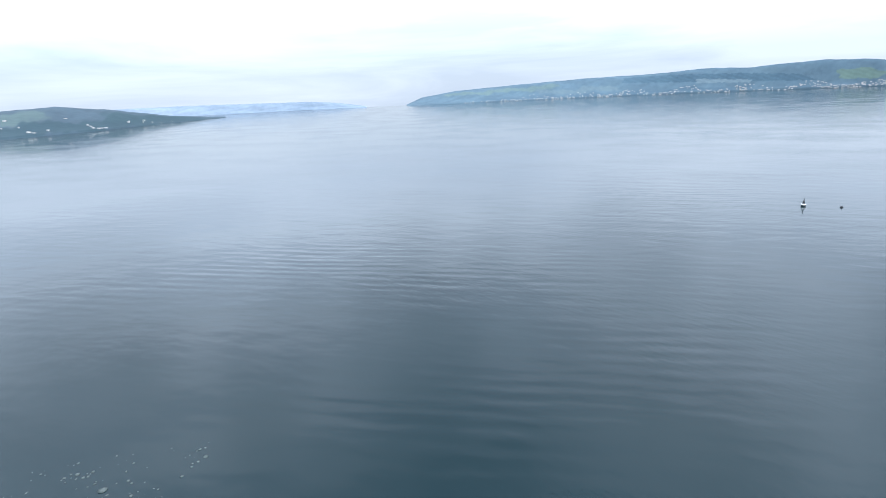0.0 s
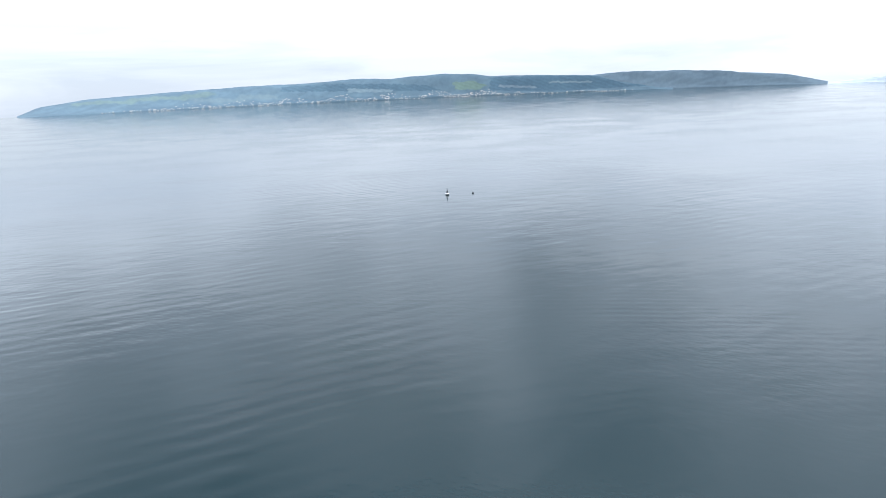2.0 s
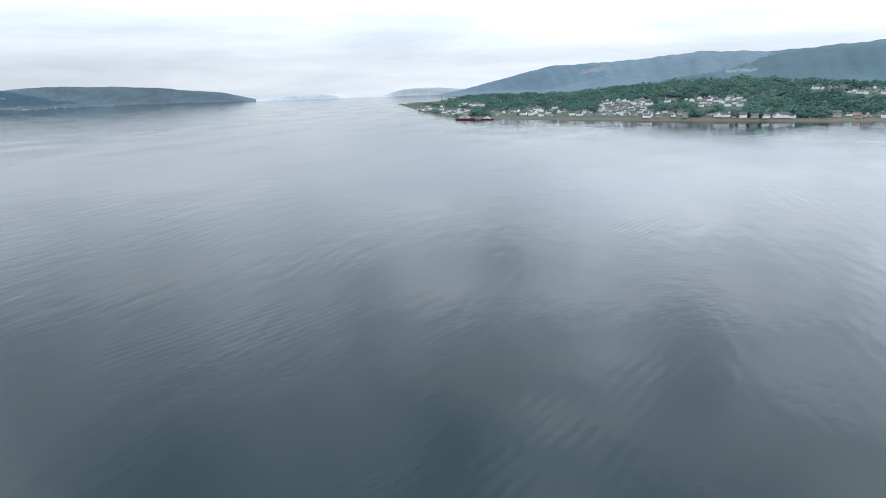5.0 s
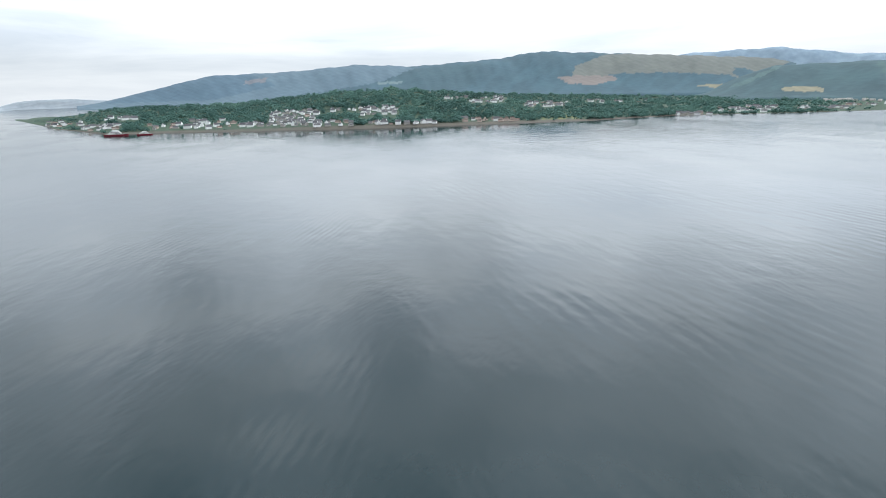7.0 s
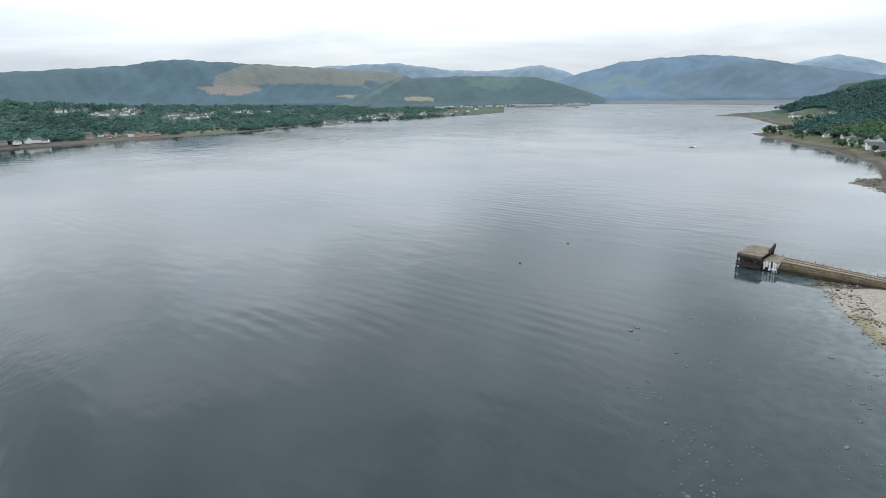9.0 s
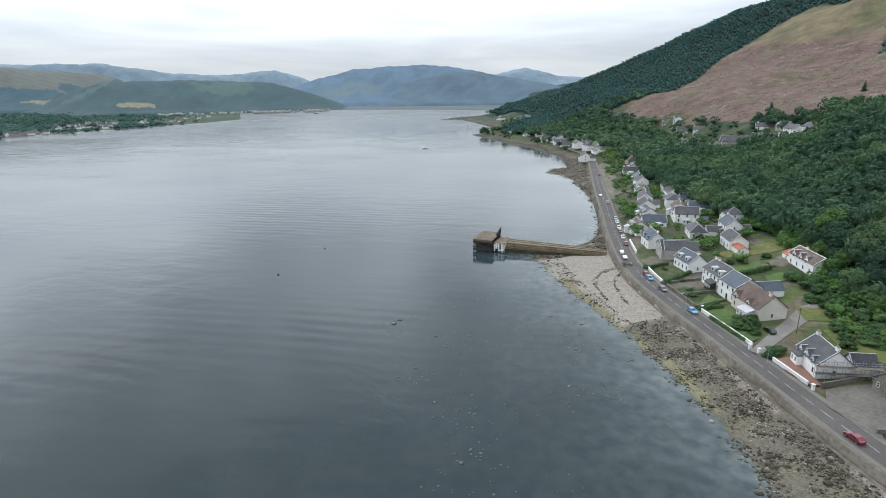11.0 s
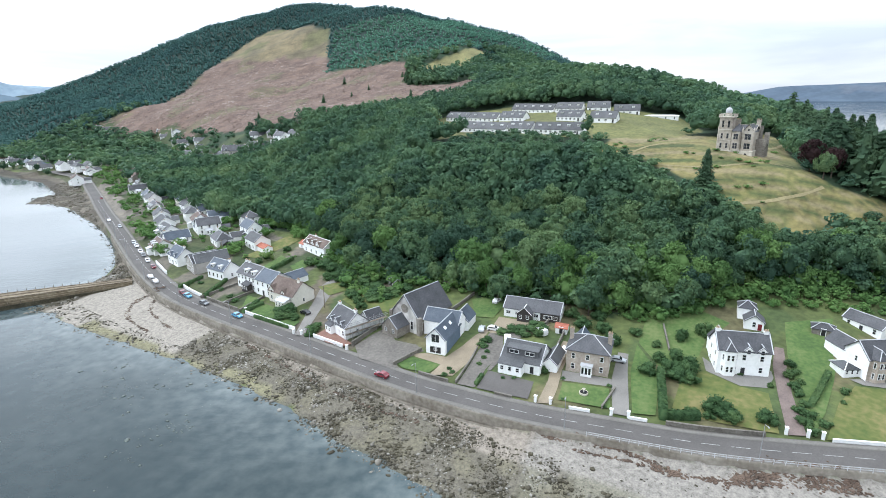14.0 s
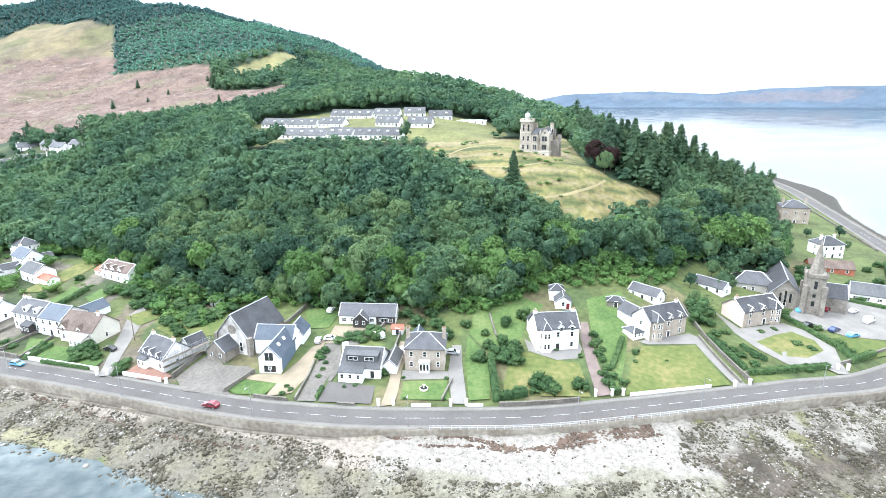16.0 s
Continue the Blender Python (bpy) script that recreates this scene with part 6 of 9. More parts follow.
h, m_, w_ = house("double_gabled_house", "grey rendered house with twin slate roofs", (143.0, 208.0), (138.8, 197.4), 12.0, 5.0, 7.6, M_GREYRENDER, M_SLATE, "front", M_LEAD, bays=4, door=0.5)
wing(h, w_ * 0.5, 1.0, w_ * 0.55, 14.0, 4.8, 7.9, M_GREYRENDER, M_GREYTILE, "front", M_LEAD, win=2)
house("dormer_cottage", "white cottage with a blue slate roof at the roadside", (145.5, 224.0), (142.6, 213.4), 8.0, 4.2, 7.8, M_RENDER, M_BLUESLATE, "side", M_LEAD, rows=1, bays=3, dormers=[("gable", 0.3, 2.0), ("gable", 0.75, 2.0)], chimneys=[(0.05, 0.5), (0.95, 0.5)])
h, m_, w_ = house("cottage", "white cottage with gablets at the edge of the wood", (178.6, 172.0), (173.6, 155.6), 7.5, 4.6, 7.2, M_RENDER, M_BROWNTILE, "side", M_TRIM, bays=4, dormers=[("gable", 0.2, 2.6), ("gable", 0.45, 2.6), ("gable", 0.7, 2.6)], chimneys=[(0.3, 0.5)])
wing(h, -6.0, 0.8, 6.0, 5.5, 2.6, 4.0, M_RENDER, M_REDROOF, "side", None, win=1)
h, m_, w_ = house("white_house", "white gabled house with grey roof in a back garden", (176.5, 208.5), (172.0, 197.0), 8.0, 4.2, 7.0, M_RENDER, M_GREYTILE, "side", M_LEAD, bays=3, chimneys=[(0.05, 0.5)])
wing(h, w_, 1.0, 8.0, 4.5, 2.5, 3.6, M_RENDER, M_REDROOF, "side", None, win=0, name="shed")


# the closer village northwards along the road and up the lane behind it
VILLAGE = [(152, 246, 10, 0), (167, 246, 12, 1), (172, 226, 13, 2), (188, 222, 12, 0), (186, 246, 12, 1), (203, 240, 11, 2), (173, 270, 12, 1), (190, 266, 11, 0), (206, 262, 12, 1),
           (184, 290, 12, 0), (200, 286, 11, 2), (216, 284, 12, 0), (196, 310, 12, 1), (213, 306, 11, 0), (207, 331, 12, 0), (224, 326, 11, 2), (219, 352, 12, 1), (236, 348, 12, 0),
           (231, 374, 11, 0), (249, 372, 12, 2), (244, 398, 13, 1), (262, 398, 11, 0), (258, 424, 12, 0), (276, 424, 11, 1), (272, 452, 16, 3), (292, 446, 12, 0), (288, 480, 18, 3), (308, 470, 12, 0),
           (255, 519, 12, 0), (288, 553, 12, 0), (293, 581, 12, 2), (308, 590, 11, 0), (314, 615, 12, 1), (294, 612, 12, 0), (296, 640, 12, 0), (304, 668, 13, 2), (312, 700, 12, 0),
           (300, 730, 12, 0), (318, 740, 11, 1), (316, 770, 12, 0), (300, 800, 13, 0), (322, 830, 12, 0), (300, 868, 12, 2), (320, 890, 12, 0), (345, 930, 13, 0), (368, 980, 12, 0), (380, 1030, 14, 0), (334, 800, 12, 0), (336, 860, 12, 1), (352, 905, 11, 0), (330, 700, 12, 1), (328, 655, 12, 0), (342, 745, 12, 2), (372, 1010, 12, 1), (362, 955, 12, 0), (297, 662, 12, 0), (299, 690, 12, 0), (301, 713, 11, 1), (401, 1203, 14, 0), (422, 1155, 13, 0), (424, 1126, 13, 1), (412, 1178, 12, 0), (440, 1140, 14, 0), (394, 1226, 13, 0), (404, 1250, 12, 0), (430, 1195, 12, 1), (388, 1075, 12, 0), (404, 1100, 13, 0)]
random.seed(11)
WALLS, ROOFS = [M_RENDER, M_RENDER, M_RENDER, M_CREAM], [M_SLATE, M_GREYTILE, M_SLATE, M_BLUESLATE, M_BROWNTILE]
for vx, vy, vw, style in VILLAGE:
    while coast_distance(np.array([float(vx)]), np.array([float(vy)]))[0] < 12:
        vx += 3
    k = int(np.argmin(np.hypot(ROAD_LINE[:, 0] - vx, ROAD_LINE[:, 1] - vy)))
    tx, ty = ROAD_LINE[min(k + 1, len(ROAD_LINE) - 1)] - ROAD_LINE[max(k - 1, 0)]
    a = math.atan2(ty, tx) + (random.choice((0, 0, 1.57)) if style != 3 else 0) + random.uniform(-0.1, 0.1)
    ux, uy = math.cos(a) * vw / 2, math.sin(a) * vw / 2
    two = random.random() < 0.45 or style == 3
    close = vy < 600
    e = 5.2 if two else 3.2
    vh, _, vwid = house("village_house", ("large grey stone house in the shore village" if style == 3 else ["white house with a slate roof in the shore village", "white cottage with a tiled roof beside the lane", "rendered house with a pitched roof in the shore village"][style]),
          (vx - ux, vy - uy), (vx + ux, vy + uy), 8.0 + random.uniform(-0.5, 1.5), e, e + 3.2, M_DARKSTONE if style == 3 else WALLS[(style + random.randrange(2)) % 4], ROOFS[random.randrange(5)], "side" if style != 2 else "hip", M_LEAD if close else None,
          bays=3 if close else 2, side_windows=1 if close else 0, chimneys=[(0.05, 0.5)] if random.random() < 0.7 else [], dormers=[("flat", 0.3, 1.6), ("flat", 0.7, 1.6)] if close and not two and random.random() < 0.6 else [], group="houses of the shore village")
    if random.random() < 0.75 and close:
        wing(vh, random.uniform(0, vwid * 0.4), 8.6, vwid * 0.5, random.uniform(3.5, 7), 2.7, 4.6, M_RENDER, ROOFS[random.randrange(5)], "front", M_LEAD, win=0)
    if random.random() < 0.6 and close:
        wing(vh, random.uniform(0.5, vwid * 0.5), -2.2, 3.6, 2.2, 2.4, 3.2, M_RENDER, M_LEAD, "lean", name="sun_porch", win=2)
    if random.random() < 0.5 and close:
        sx = random.uniform(4, 7)
        wing(vh, vwid + 0.4, 1.5, sx, 4.5, 2.3, 3.6, random.choice((M_RENDER, M_DARKCLAD, M_GREYRENDER)), random.choice((M_SLATE, M_REDROOF, M_GREYTILE)), "side", None, win=0, name="garage")
for vx, vy in [(346, 478), (344, 458), (336, 376), (346, 352), (347, 336), (352, 366), (328, 410)]:
    house("hillside_house", "pale house among trees above the village", (vx, vy + 6), (vx - 2, vy - 6), 8.0, 5.0, 8.0, M_RENDER if vx % 4 else M_GREYRENDER, M_SLATE, "side", M_LEAD, bays=3, group="houses above the village")

# ---- the estate on the hill shelf ----
for fl, fr, n in [((322, 164), (313.6, 128.5), 5), ((313.2, 126.6), (310.6, 110.6), 3), ((310.4, 108.4), (310.2, 79.6), 5), ((373, 201), (365, 179), 3), ((364, 177), (360, 154), 3), ((358.5, 151), (354, 132), 3),
                  ((347.5, 106.5), (344.5, 90), 3), ((342.5, 84), (341.5, 68), 2), ((387, 153), (378.6, 119), 5), ((377, 116.5), (375.4, 98), 3), ((377.5, 94.5), (379.5, 80), 2), ((385.5, 78), (389, 62), 2)]:
    house("terrace_block", "white terrace with grey tiled roof and white dormers", fl, fr, 9.0, 2.9, 6.8, M_RENDER, M_GREYTILE, "side", None, rows=1, bays=2 * n, door=0.9, win=(1.4, 1.3),
          dormers=[("roofwin", (i + 0.5) / n, 1.7) for i in range(n)], group="terraces of the hill estate", category="terrace")
h, m_, w_ = house("flat_roofed_hall", "long low white building with a flat roof", (391, 59), (394, 38), 7.0, 3.2, 3.6, M_RENDER, M_TRIM, "hip", None, rows=1, bays=4, door=0.2, category="building")

# ---- the castle on the field ----
def arched(parent, x, y, z, w, h, frame=None):
    window(parent, on_front(x, z, y), w, h, True, frame or M_CASTLE)


cm, _ = base_of((276.6, 9.2), (273.6, -4.8), 12.0)
castle = thing("castle", cm @ Matrix.Translation((0, 0, -0.6)), "derelict grey stone castle with a domed square tower and gabled bays", "castle")
part("plinth", add_box(box(-0.6, -1.5, -3.0, 14.8, 11.2, 2.5, 0.15), -0.75, -1.65, 2.5, 14.95, 11.2, 2.8, 0.05), M_PALESTONE, castle, "pale limewashed basement storey")
part("wall", box(1.0, 1.6, 2.8, 14.2, 10.8, 11.0), M_CASTLE, castle)
roof_side(castle, 13.2, 9.2, 11.0, 13.6, M_SLATE, 0.2, M_CASTLE, 1.0, 1.6)
tw = part("tower", box(0.0, -0.9, 2.8, 5.4, 4.5, 17.0), M_CASTLE, castle, "square entrance tower")
for z in (7.0, 11.6):
    part("string_course", box(-0.15, -1.05, z, 5.55, 4.65, z + 0.25), M_PALESTONE, tw)
part("cornice", box(-0.5, -1.4, 17.0, 5.9, 5.0, 17.45, 0.08), M_PALESTONE, tw)
for i_ in range(6):
    for yy in (-1.3, 4.6):
        part("baluster", box(-0.4 + i_ * 1.17, yy, 17.45, -0.05 + i_ * 1.17, yy + 0.3, 18.3), M_PALESTONE, tw)
for i_ in range(1, 5):
    for xx in (-0.4, 5.5):
        part("baluster", box(xx, -1.3 + i_ * 1.18, 17.45, xx + 0.3, -0.95 + i_ * 1.18, 18.3), M_PALESTONE, tw)
part("balustrade_rail", add_box(add_box(add_box(box(-0.45, -1.35, 18.3, 5.85, -0.95, 18.5), -0.45, 4.55, 18.3, 5.85, 4.95, 18.5), -0.45, -0.95, 18.3, -0.05, 4.55, 18.5), 5.45, -0.95, 18.3, 5.85, 4.55, 18.5), M_PALESTONE, tw)
part("lantern", rod(bmesh.new(), (2.7, 1.8, 17.4), (2.7, 1.8, 19.7), 1.2, 12), M_PALESTONE, tw)
bm = bmesh.new()
bmesh.ops.create_uvsphere(bm, u_segments=14, v_segments=8, radius=1.4, matrix=Matrix.Translation((2.7, 1.8, 19.7)) @ Matrix.Diagonal((1, 1, 1.15, 1)))
part("dome", rod(bm, (2.7, 1.8, 21.1), (2.7, 1.8, 22.2), 0.16, 6, 0.05), M_LEAD, tw, "small lead-grey dome")
for x in (1.5, 3.9):
    for z, hh in ((3.6, 2.4), (7.8, 2.4), (12.6, 3.2)):
        arched(tw, x, -0.9, z, 1.0, hh)
for z in (4.0, 8.0, 12.8):
    window(tw, on_left(1.8, z) @ Matrix.Translation((0, 0, 0)), 1.1, 2.4, True, M_CASTLE)
part("stair_turret", rod(rod(bmesh.new(), (-0.5, 4.4, 2.6), (-0.5, 4.4, 12.4), 1.1, 10), (-0.5, 4.4, 12.4), (-0.5, 4.4, 14.6), 1.25, 10, 0.05), M_CASTLE, castle, "slim round turret with a cone cap")
plan_ = [(5.4, -0.4), (6.2, -1.8), (8.8, -1.8), (9.6, -0.4), (9.6, 2.0), (5.4, 2.0)]
bm = bmesh.new()
lo_, hi_ = [bm.verts.new((x, y, 2.8)) for x, y in plan_], [bm.verts.new((x, y, 11.2)) for x, y in plan_]
bm.faces.new(lo_[::-1])
bm.faces.new(hi_)
for i_ in range(6):
    bm.faces.new((lo_[i_], lo_[(i_ + 1) % 6], hi_[(i_ + 1) % 6], hi_[i_]))
bay_ = part("canted_bay", bm, M_CASTLE, castle)
bm = bmesh.new()
rim_, apex_ = [bm.verts.new((x + (0.25 if x > 7.5 else -0.25), y - 0.25 * (y < 0), 11.15)) for x, y in plan_], bm.verts.new((7.5, 1.8, 14.4))
bm.faces.new(rim_[::-1])
for i_ in range(6):
    bm.faces.new((rim_[i_], rim_[(i_ + 1) % 6], apex_))
part("bay_roof", bm, M_SLATE, bay_)
for z, hh in ((3.6, 2.6), (7.6, 2.6)):
    arched(bay_, 7.5, -1.8, z, 2.0, hh)
gb = wing(castle, 9.8, -1.0, 4.6, 9.0, 11.2, 14.2, M_CASTLE, M_SLATE, "front", M_CASTLE, "gabled_block", 0)
for z, hh in ((3.6, 2.6), (7.6, 2.6), (11.4, 1.0)):
    arched(gb, 12.1, -1.0, z, 2.6 if hh > 2 else 0.9, hh)
for x in (1.8, 7.5, 12.1):
    window(castle, on_front(x, 0.6, -1.5), 1.2, 1.3, False, M_PALESTONE)
for sx, zz in ((9.9, 11.3), (14.3, 11.3)):
    part("pinnacle", rod(rod(bmesh.new(), (sx, -1.0, zz - 1.5), (sx, -1.0, zz + 0.6), 0.38, 8), (sx, -1.0, zz + 0.6), (sx, -1.0, zz + 1.9), 0.45, 8, 0.04), M_CASTLE, castle)
chimney(castle, 6.2, 5.5, 11.0, 16.0, M_CASTLE, 2.0, 0.9, 4)
chimney(castle, 13.6, 9.6, 10.0, 15.8, M_CASTLE, 1.8, 0.9, 3)
part("ruined_wing", add_box(add_box(add_box(box(14.2, 4.6, -2.0, 18.4, 10.8, 7.6), 14.4, 9.6, 7.6, 15.6, 10.8, 13.2), 16.4, 9.8, 7.6, 18.4, 10.8, 10.4), 17.4, 4.6, 7.6, 18.4, 6.0, 9.6), M_DARKSTONE, castle, "roofless wing with broken wall heads")
for yy in (5.6, 8.0):
    window(castle, on_right(18.4, yy, 3.4), 1.1, 2.2, True, M_DARKSTONE)

# ---- the pier ----
pier = thing("pier", Matrix.Translation((75.6, 254.0, 0)) @ Matrix.Rotation(radians(-33), 4, "Z"), "ruined timber pier with a weedy stone causeway", "pier")
# its own x runs towards the land, its y away from the open bay
part("deck", add_box(box(-3.4, -8.2, 5.7, 6.4, 8.4, 6.05), -3.4, -8.4, 5.2, 6.4, -8.1, 6.05), M_TIMBER, pier, "broken grey timber decking")
rp = random.Random(3)
for k in range(11):
    lift_ = rp.uniform(0, 0.05)
    part("deck_plank", box(-3.35 + k * 0.88, -8.2 + rp.uniform(0, 0.3), 6.05 + lift_, -2.55 + k * 0.88, 8.4 - rp.choice((0, 0.4, 1.6, 0.2)), 6.13 + lift_), M_TIMBER, pier)
part("store_wall", slab([(6.0, 0.5, 7.2), (6.5, 0.5, 7.2), (6.5, 8.2, 8.8), (6.0, 8.2, 8.8)], 2.4), M_DARKCLAD, pier, "leaning dark boarded wall")
pile = mesh_of(rod(bmesh.new(), (0, 0, -3.0), (0, 0, 5.8), 0.26, 7), "pier_post", M_DARKCLAD)
for x in (-3.1, -0.7, 1.7, 4.1, 6.1):
    for y in (-7.9, -2.7, 2.7, 7.9):
        part("pier_post", pile, None, pier, at=Matrix.Translation((x, y, 0)))
for a, b in (((-3.1, -7.9), (1.7, -7.9)), ((1.7, -7.9), (6.1, -7.9)), ((-3.1, -7.9), (-3.1, -2.7)), ((-3.1, -2.7), (-3.1, 2.7)), ((-3.1, 2.7), (-3.1, 7.9))):
    bm = rod(bmesh.new(), (*a, 0.4), (*b, 5.3), 0.14, 5)
    rod(bm, (*b, 0.4), (*a, 5.3), 0.14, 5)
    part("cross_brace", bm, M_TIMBER, pier)
for z0, z1, x1 in ((0.4, 1.5, 6.2), (1.9, 2.7, 2.4), (4.3, 5.2, 6.3)):
    part("fender_beam", box(-3.5, -8.45, z0, x1, -8.15, z1), M_DARKCLAD, pier, "blackened timber fender")
part("back_boarding", box(-3.2, 7.9, 0.2, 6.2, 8.2, 5.4), M_DARKCLAD, pier)
part("back_boarding", box(-3.3, -2.0, 0.3, -3.1, 8.0, 5.3), M_DARKCLAD, pier)
part("cross_wall", box(-3.0, -5.2, -2.0, 6.0, -4.8, 5.3), M_DARKCLAD, pier)
# lower landing between the head and the causeway, with bleached boards
part("landing", box(6.4, -7.0, 4.0, 12.4, 5.0, 4.35, 0.04), M_TIMBER, pier, "low timber landing")
for x, y0 in ((7.0, -7.0), (8.6, -7.0), (10.2, -7.0), (11.8, -7.0), (7.0, 4.6), (11.8, 4.6)):
    part("pier_post", pile, None, pier, at=Matrix.Translation((x, y0, -1.4)))
for x, z0, z1, wd_ in ((7.4, 0.6, 4.2, 0.3), (8.3, 1.8, 4.6, 0.5), (9.5, 0.5, 4.4, 0.35), (10.9, 0.7, 4.5, 0.3), (11.7, 1.4, 4.2, 0.28)):
    part("bleached_board", box(x - wd_, -7.35, z0, x + wd_, -7.25, z1), M_RENDER, pier, "bleached white board")
part("bleached_board", box(6.8, -7.36, 3.1, 9.2, -7.26, 3.6), M_RENDER, pier, "bleached white board")
part("bleached_board", box(9.2, -7.36, 1.0, 12.0, -7.26, 1.5), M_RENDER, pier, "bleached white board")


def causeway_course(x0, x1, half0, half1, top0, top1, low, m, label):
    bm = bmesh.new()
    vs = [bm.verts.new((x, o * hw, z_)) for x, hw, top in ((x0, half0, top0), (x1, half1, top1)) for o in (-1, 1) for z_ in (low, top)]
    for f in ((0, 1, 3, 2), (4, 6, 7, 5), (0, 4, 5, 1), (2, 3, 7, 6), (1, 5, 7, 3), (0, 2, 6, 4)):
        bm.faces.new([vs[i_] for i_ in f])
    part("causeway_course", bm, m, pier, label)


causeway_course(12.0, 60.0, 5.6, 3.6, 1.6, 1.8, -2.0, M_WEED, "weed-dark lowest stone course")
causeway_course(12.2, 60.0, 5.1, 3.2, 2.6, 2.3, -1.0, M_CAUSEWAY, "stained tan stone course")
causeway_course(12.4, 60.0, 4.6, 2.8, 3.5, 2.8, -1.0, M_CAUSEWAY, "stained tan stone course")
causeway_course(12.6, 60.0, 4.0, 2.4, 4.2, 3.2, -1.0, M_CAUSEWAY, "stained tan stone top of the causeway")
for o in (-0.9, 0.05, 0.9):
    part("causeway_kerb", slab([(12.6, o * 4.0 - 0.3, 4.4), (12.6, o * 4.0 + 0.3, 4.4), (60.0, o * 2.3 + 0.25, 3.4), (60.0, o * 2.3 - 0.25, 3.4)], 0.25), M_TIMBER, pier)
for x in range(8, 50, 3):
    part("fence_post", box(x - 0.09, 4.2 - (x - 8) * 0.035, 2.0, x + 0.09, 4.38 - (x - 8) * 0.035, 5.6 - (x - 8) * 0.03), M_TIMBER, pier)
for x in range(14, 58, 4):
    part("fender_post", box(x - 0.12, -5.5 + (x - 12) * 0.041, -1.0, x + 0.12, -5.25 + (x - 12) * 0.041, 3.2 - (x - 12) * 0.012), M_TIMBER, pier)


# ---- cars ----
def car_meshes(colour, van):
    l, w, hh = (4.9, 1.9, 2.1) if van else (4.2, 1.75, 1.48)
    body = bmesh.new()
    belt = 0.95 if not van else 1.15
    if van:
        side = [(-l / 2, 0.3), (l / 2, 0.3), (l / 2, 0.95), (l / 2 - 0.9, belt + 0.1), (l / 2 - 1.5, hh), (-l / 2 + 0.1, hh), (-l / 2, 1.2)]
    else:
        side = [(-l / 2, 0.3), (l / 2, 0.3), (l / 2, 0.7), (l / 2 - 0.25, 0.86), (l / 2 - 1.15, belt), (l / 2 - 1.85, hh), (-l / 2 + 1.0, hh), (-l / 2 + 0.3, belt + 0.06), (-l / 2, 0.9)]
    body = prism(side, w, Matrix.Translation((0, -w / 2, 0)))
    bmesh.ops.bevel(body, geom=[e for e in body.edges if abs(e.verts[0].co.y - e.verts[1].co.y) < 1e-4], offset=0.09, segments=2, affect="EDGES")
    glass = bmesh.new()
    if van:
        gs = [(l / 2 - 0.98, belt + 0.12), (l / 2 - 1.5, hh - 0.14), (0.55, hh - 0.14), (0.55, belt + 0.12)]
    else:
        gs = [(l / 2 - 1.22, belt + 0.03), (l / 2 - 1.88, hh - 0.12), (-l / 2 + 1.0, hh - 0.12), (-l / 2 + 0.42, belt + 0.08)]
    glass = prism(gs, w + 0.02, Matrix.Translation((0, -w / 2 - 0.01, 0)))
    shield = slab([(l / 2 - 1.14, -w / 2 + 0.12, belt + 0.03), (l / 2 - 1.14, w / 2 - 0.12, belt + 0.03), (l / 2 - 1.80, w / 2 - 0.18, hh - 0.04), (l / 2 - 1.80, -w / 2 + 0.18, hh - 0.04)], -0.03) if not van else slab([(l / 2 - 0.86, -w / 2 + 0.12, belt + 0.15), (l / 2 - 0.86, w / 2 - 0.12, belt + 0.15), (l / 2 - 1.46, w / 2 - 0.16, hh - 0.1), (l / 2 - 1.46, -w / 2 + 0.16, hh - 0.1)], -0.03)
    return [mesh_of(body, "body", CAR_PAINT[colour]), mesh_of(glass, "side_window", M_GLASS), mesh_of(shield, "windscreen", M_GLASS)], l, w


WHEEL = mesh_of(rod(bmesh.new(), (0, -0.1, 0), (0, 0.1, 0), 0.32, 14), "wheel", M_TYRE)
RIM = mesh_of(rod(bmesh.new(), (0, -0.11, 0), (0, 0.11, 0), 0.19, 10), "rim", M_STEEL)
LAMP_MESH = mesh_of(box(-0.03, -0.2, -0.08, 0.03, 0.2, 0.08, 0.02), "headlight", M_TRIM)
TAIL_MESH = mesh_of(box(-0.03, -0.18, -0.1, 0.03, 0.18, 0.1, 0.02), "tail_light", CAR_PAINT["red"])
CAR_CACHE = {}


def car(x, y, heading, colour, label, van=False, z=None):
    """heading: degrees of the bonnet, anticlockwise from x."""
    m = Matrix.Translation((x, y, (max(float(ground(x, y)) + 0.07, 4.5) if z is None else z))) @ Matrix.Rotation(radians(heading), 4, "Z")
    key = (colour, van)
    if key not in CAR_CACHE:
        CAR_CACHE[key] = car_meshes(colour, van)
    meshes, l, w = CAR_CACHE[key]
    ob = thing("van" if van else "car", m, label, "van" if van else "car")
    body = part("body", meshes[0], None, ob)
    part("side_window", meshes[1], None, body)
    part("windscreen", meshes[2], None, body)
    for sx in (-1, 1):
        for sy in (-1, 1):
            wh = part("wheel", WHEEL, None, ob, at=Matrix.Translation((sx * l * 0.31, sy * (w / 2 - 0.08), 0.32)))
            part("rim", RIM, None, wh)
            part("headlight" if sx > 0 else "tail_light", LAMP_MESH if sx > 0 else TAIL_MESH, None, body, at=Matrix.Translation((sx * (l / 2 - 0.03), sy * w * 0.34, 0.72)))
    return ob


def road_heading(y):
    k = int(np.argmin(np.abs(ROAD_LINE[:, 1] - y)))
    d = ROAD_LINE[max(k - 1, 0)] - ROAD_LINE[k + 1]
    return math.degrees(math.atan2(d[1], d[0]))


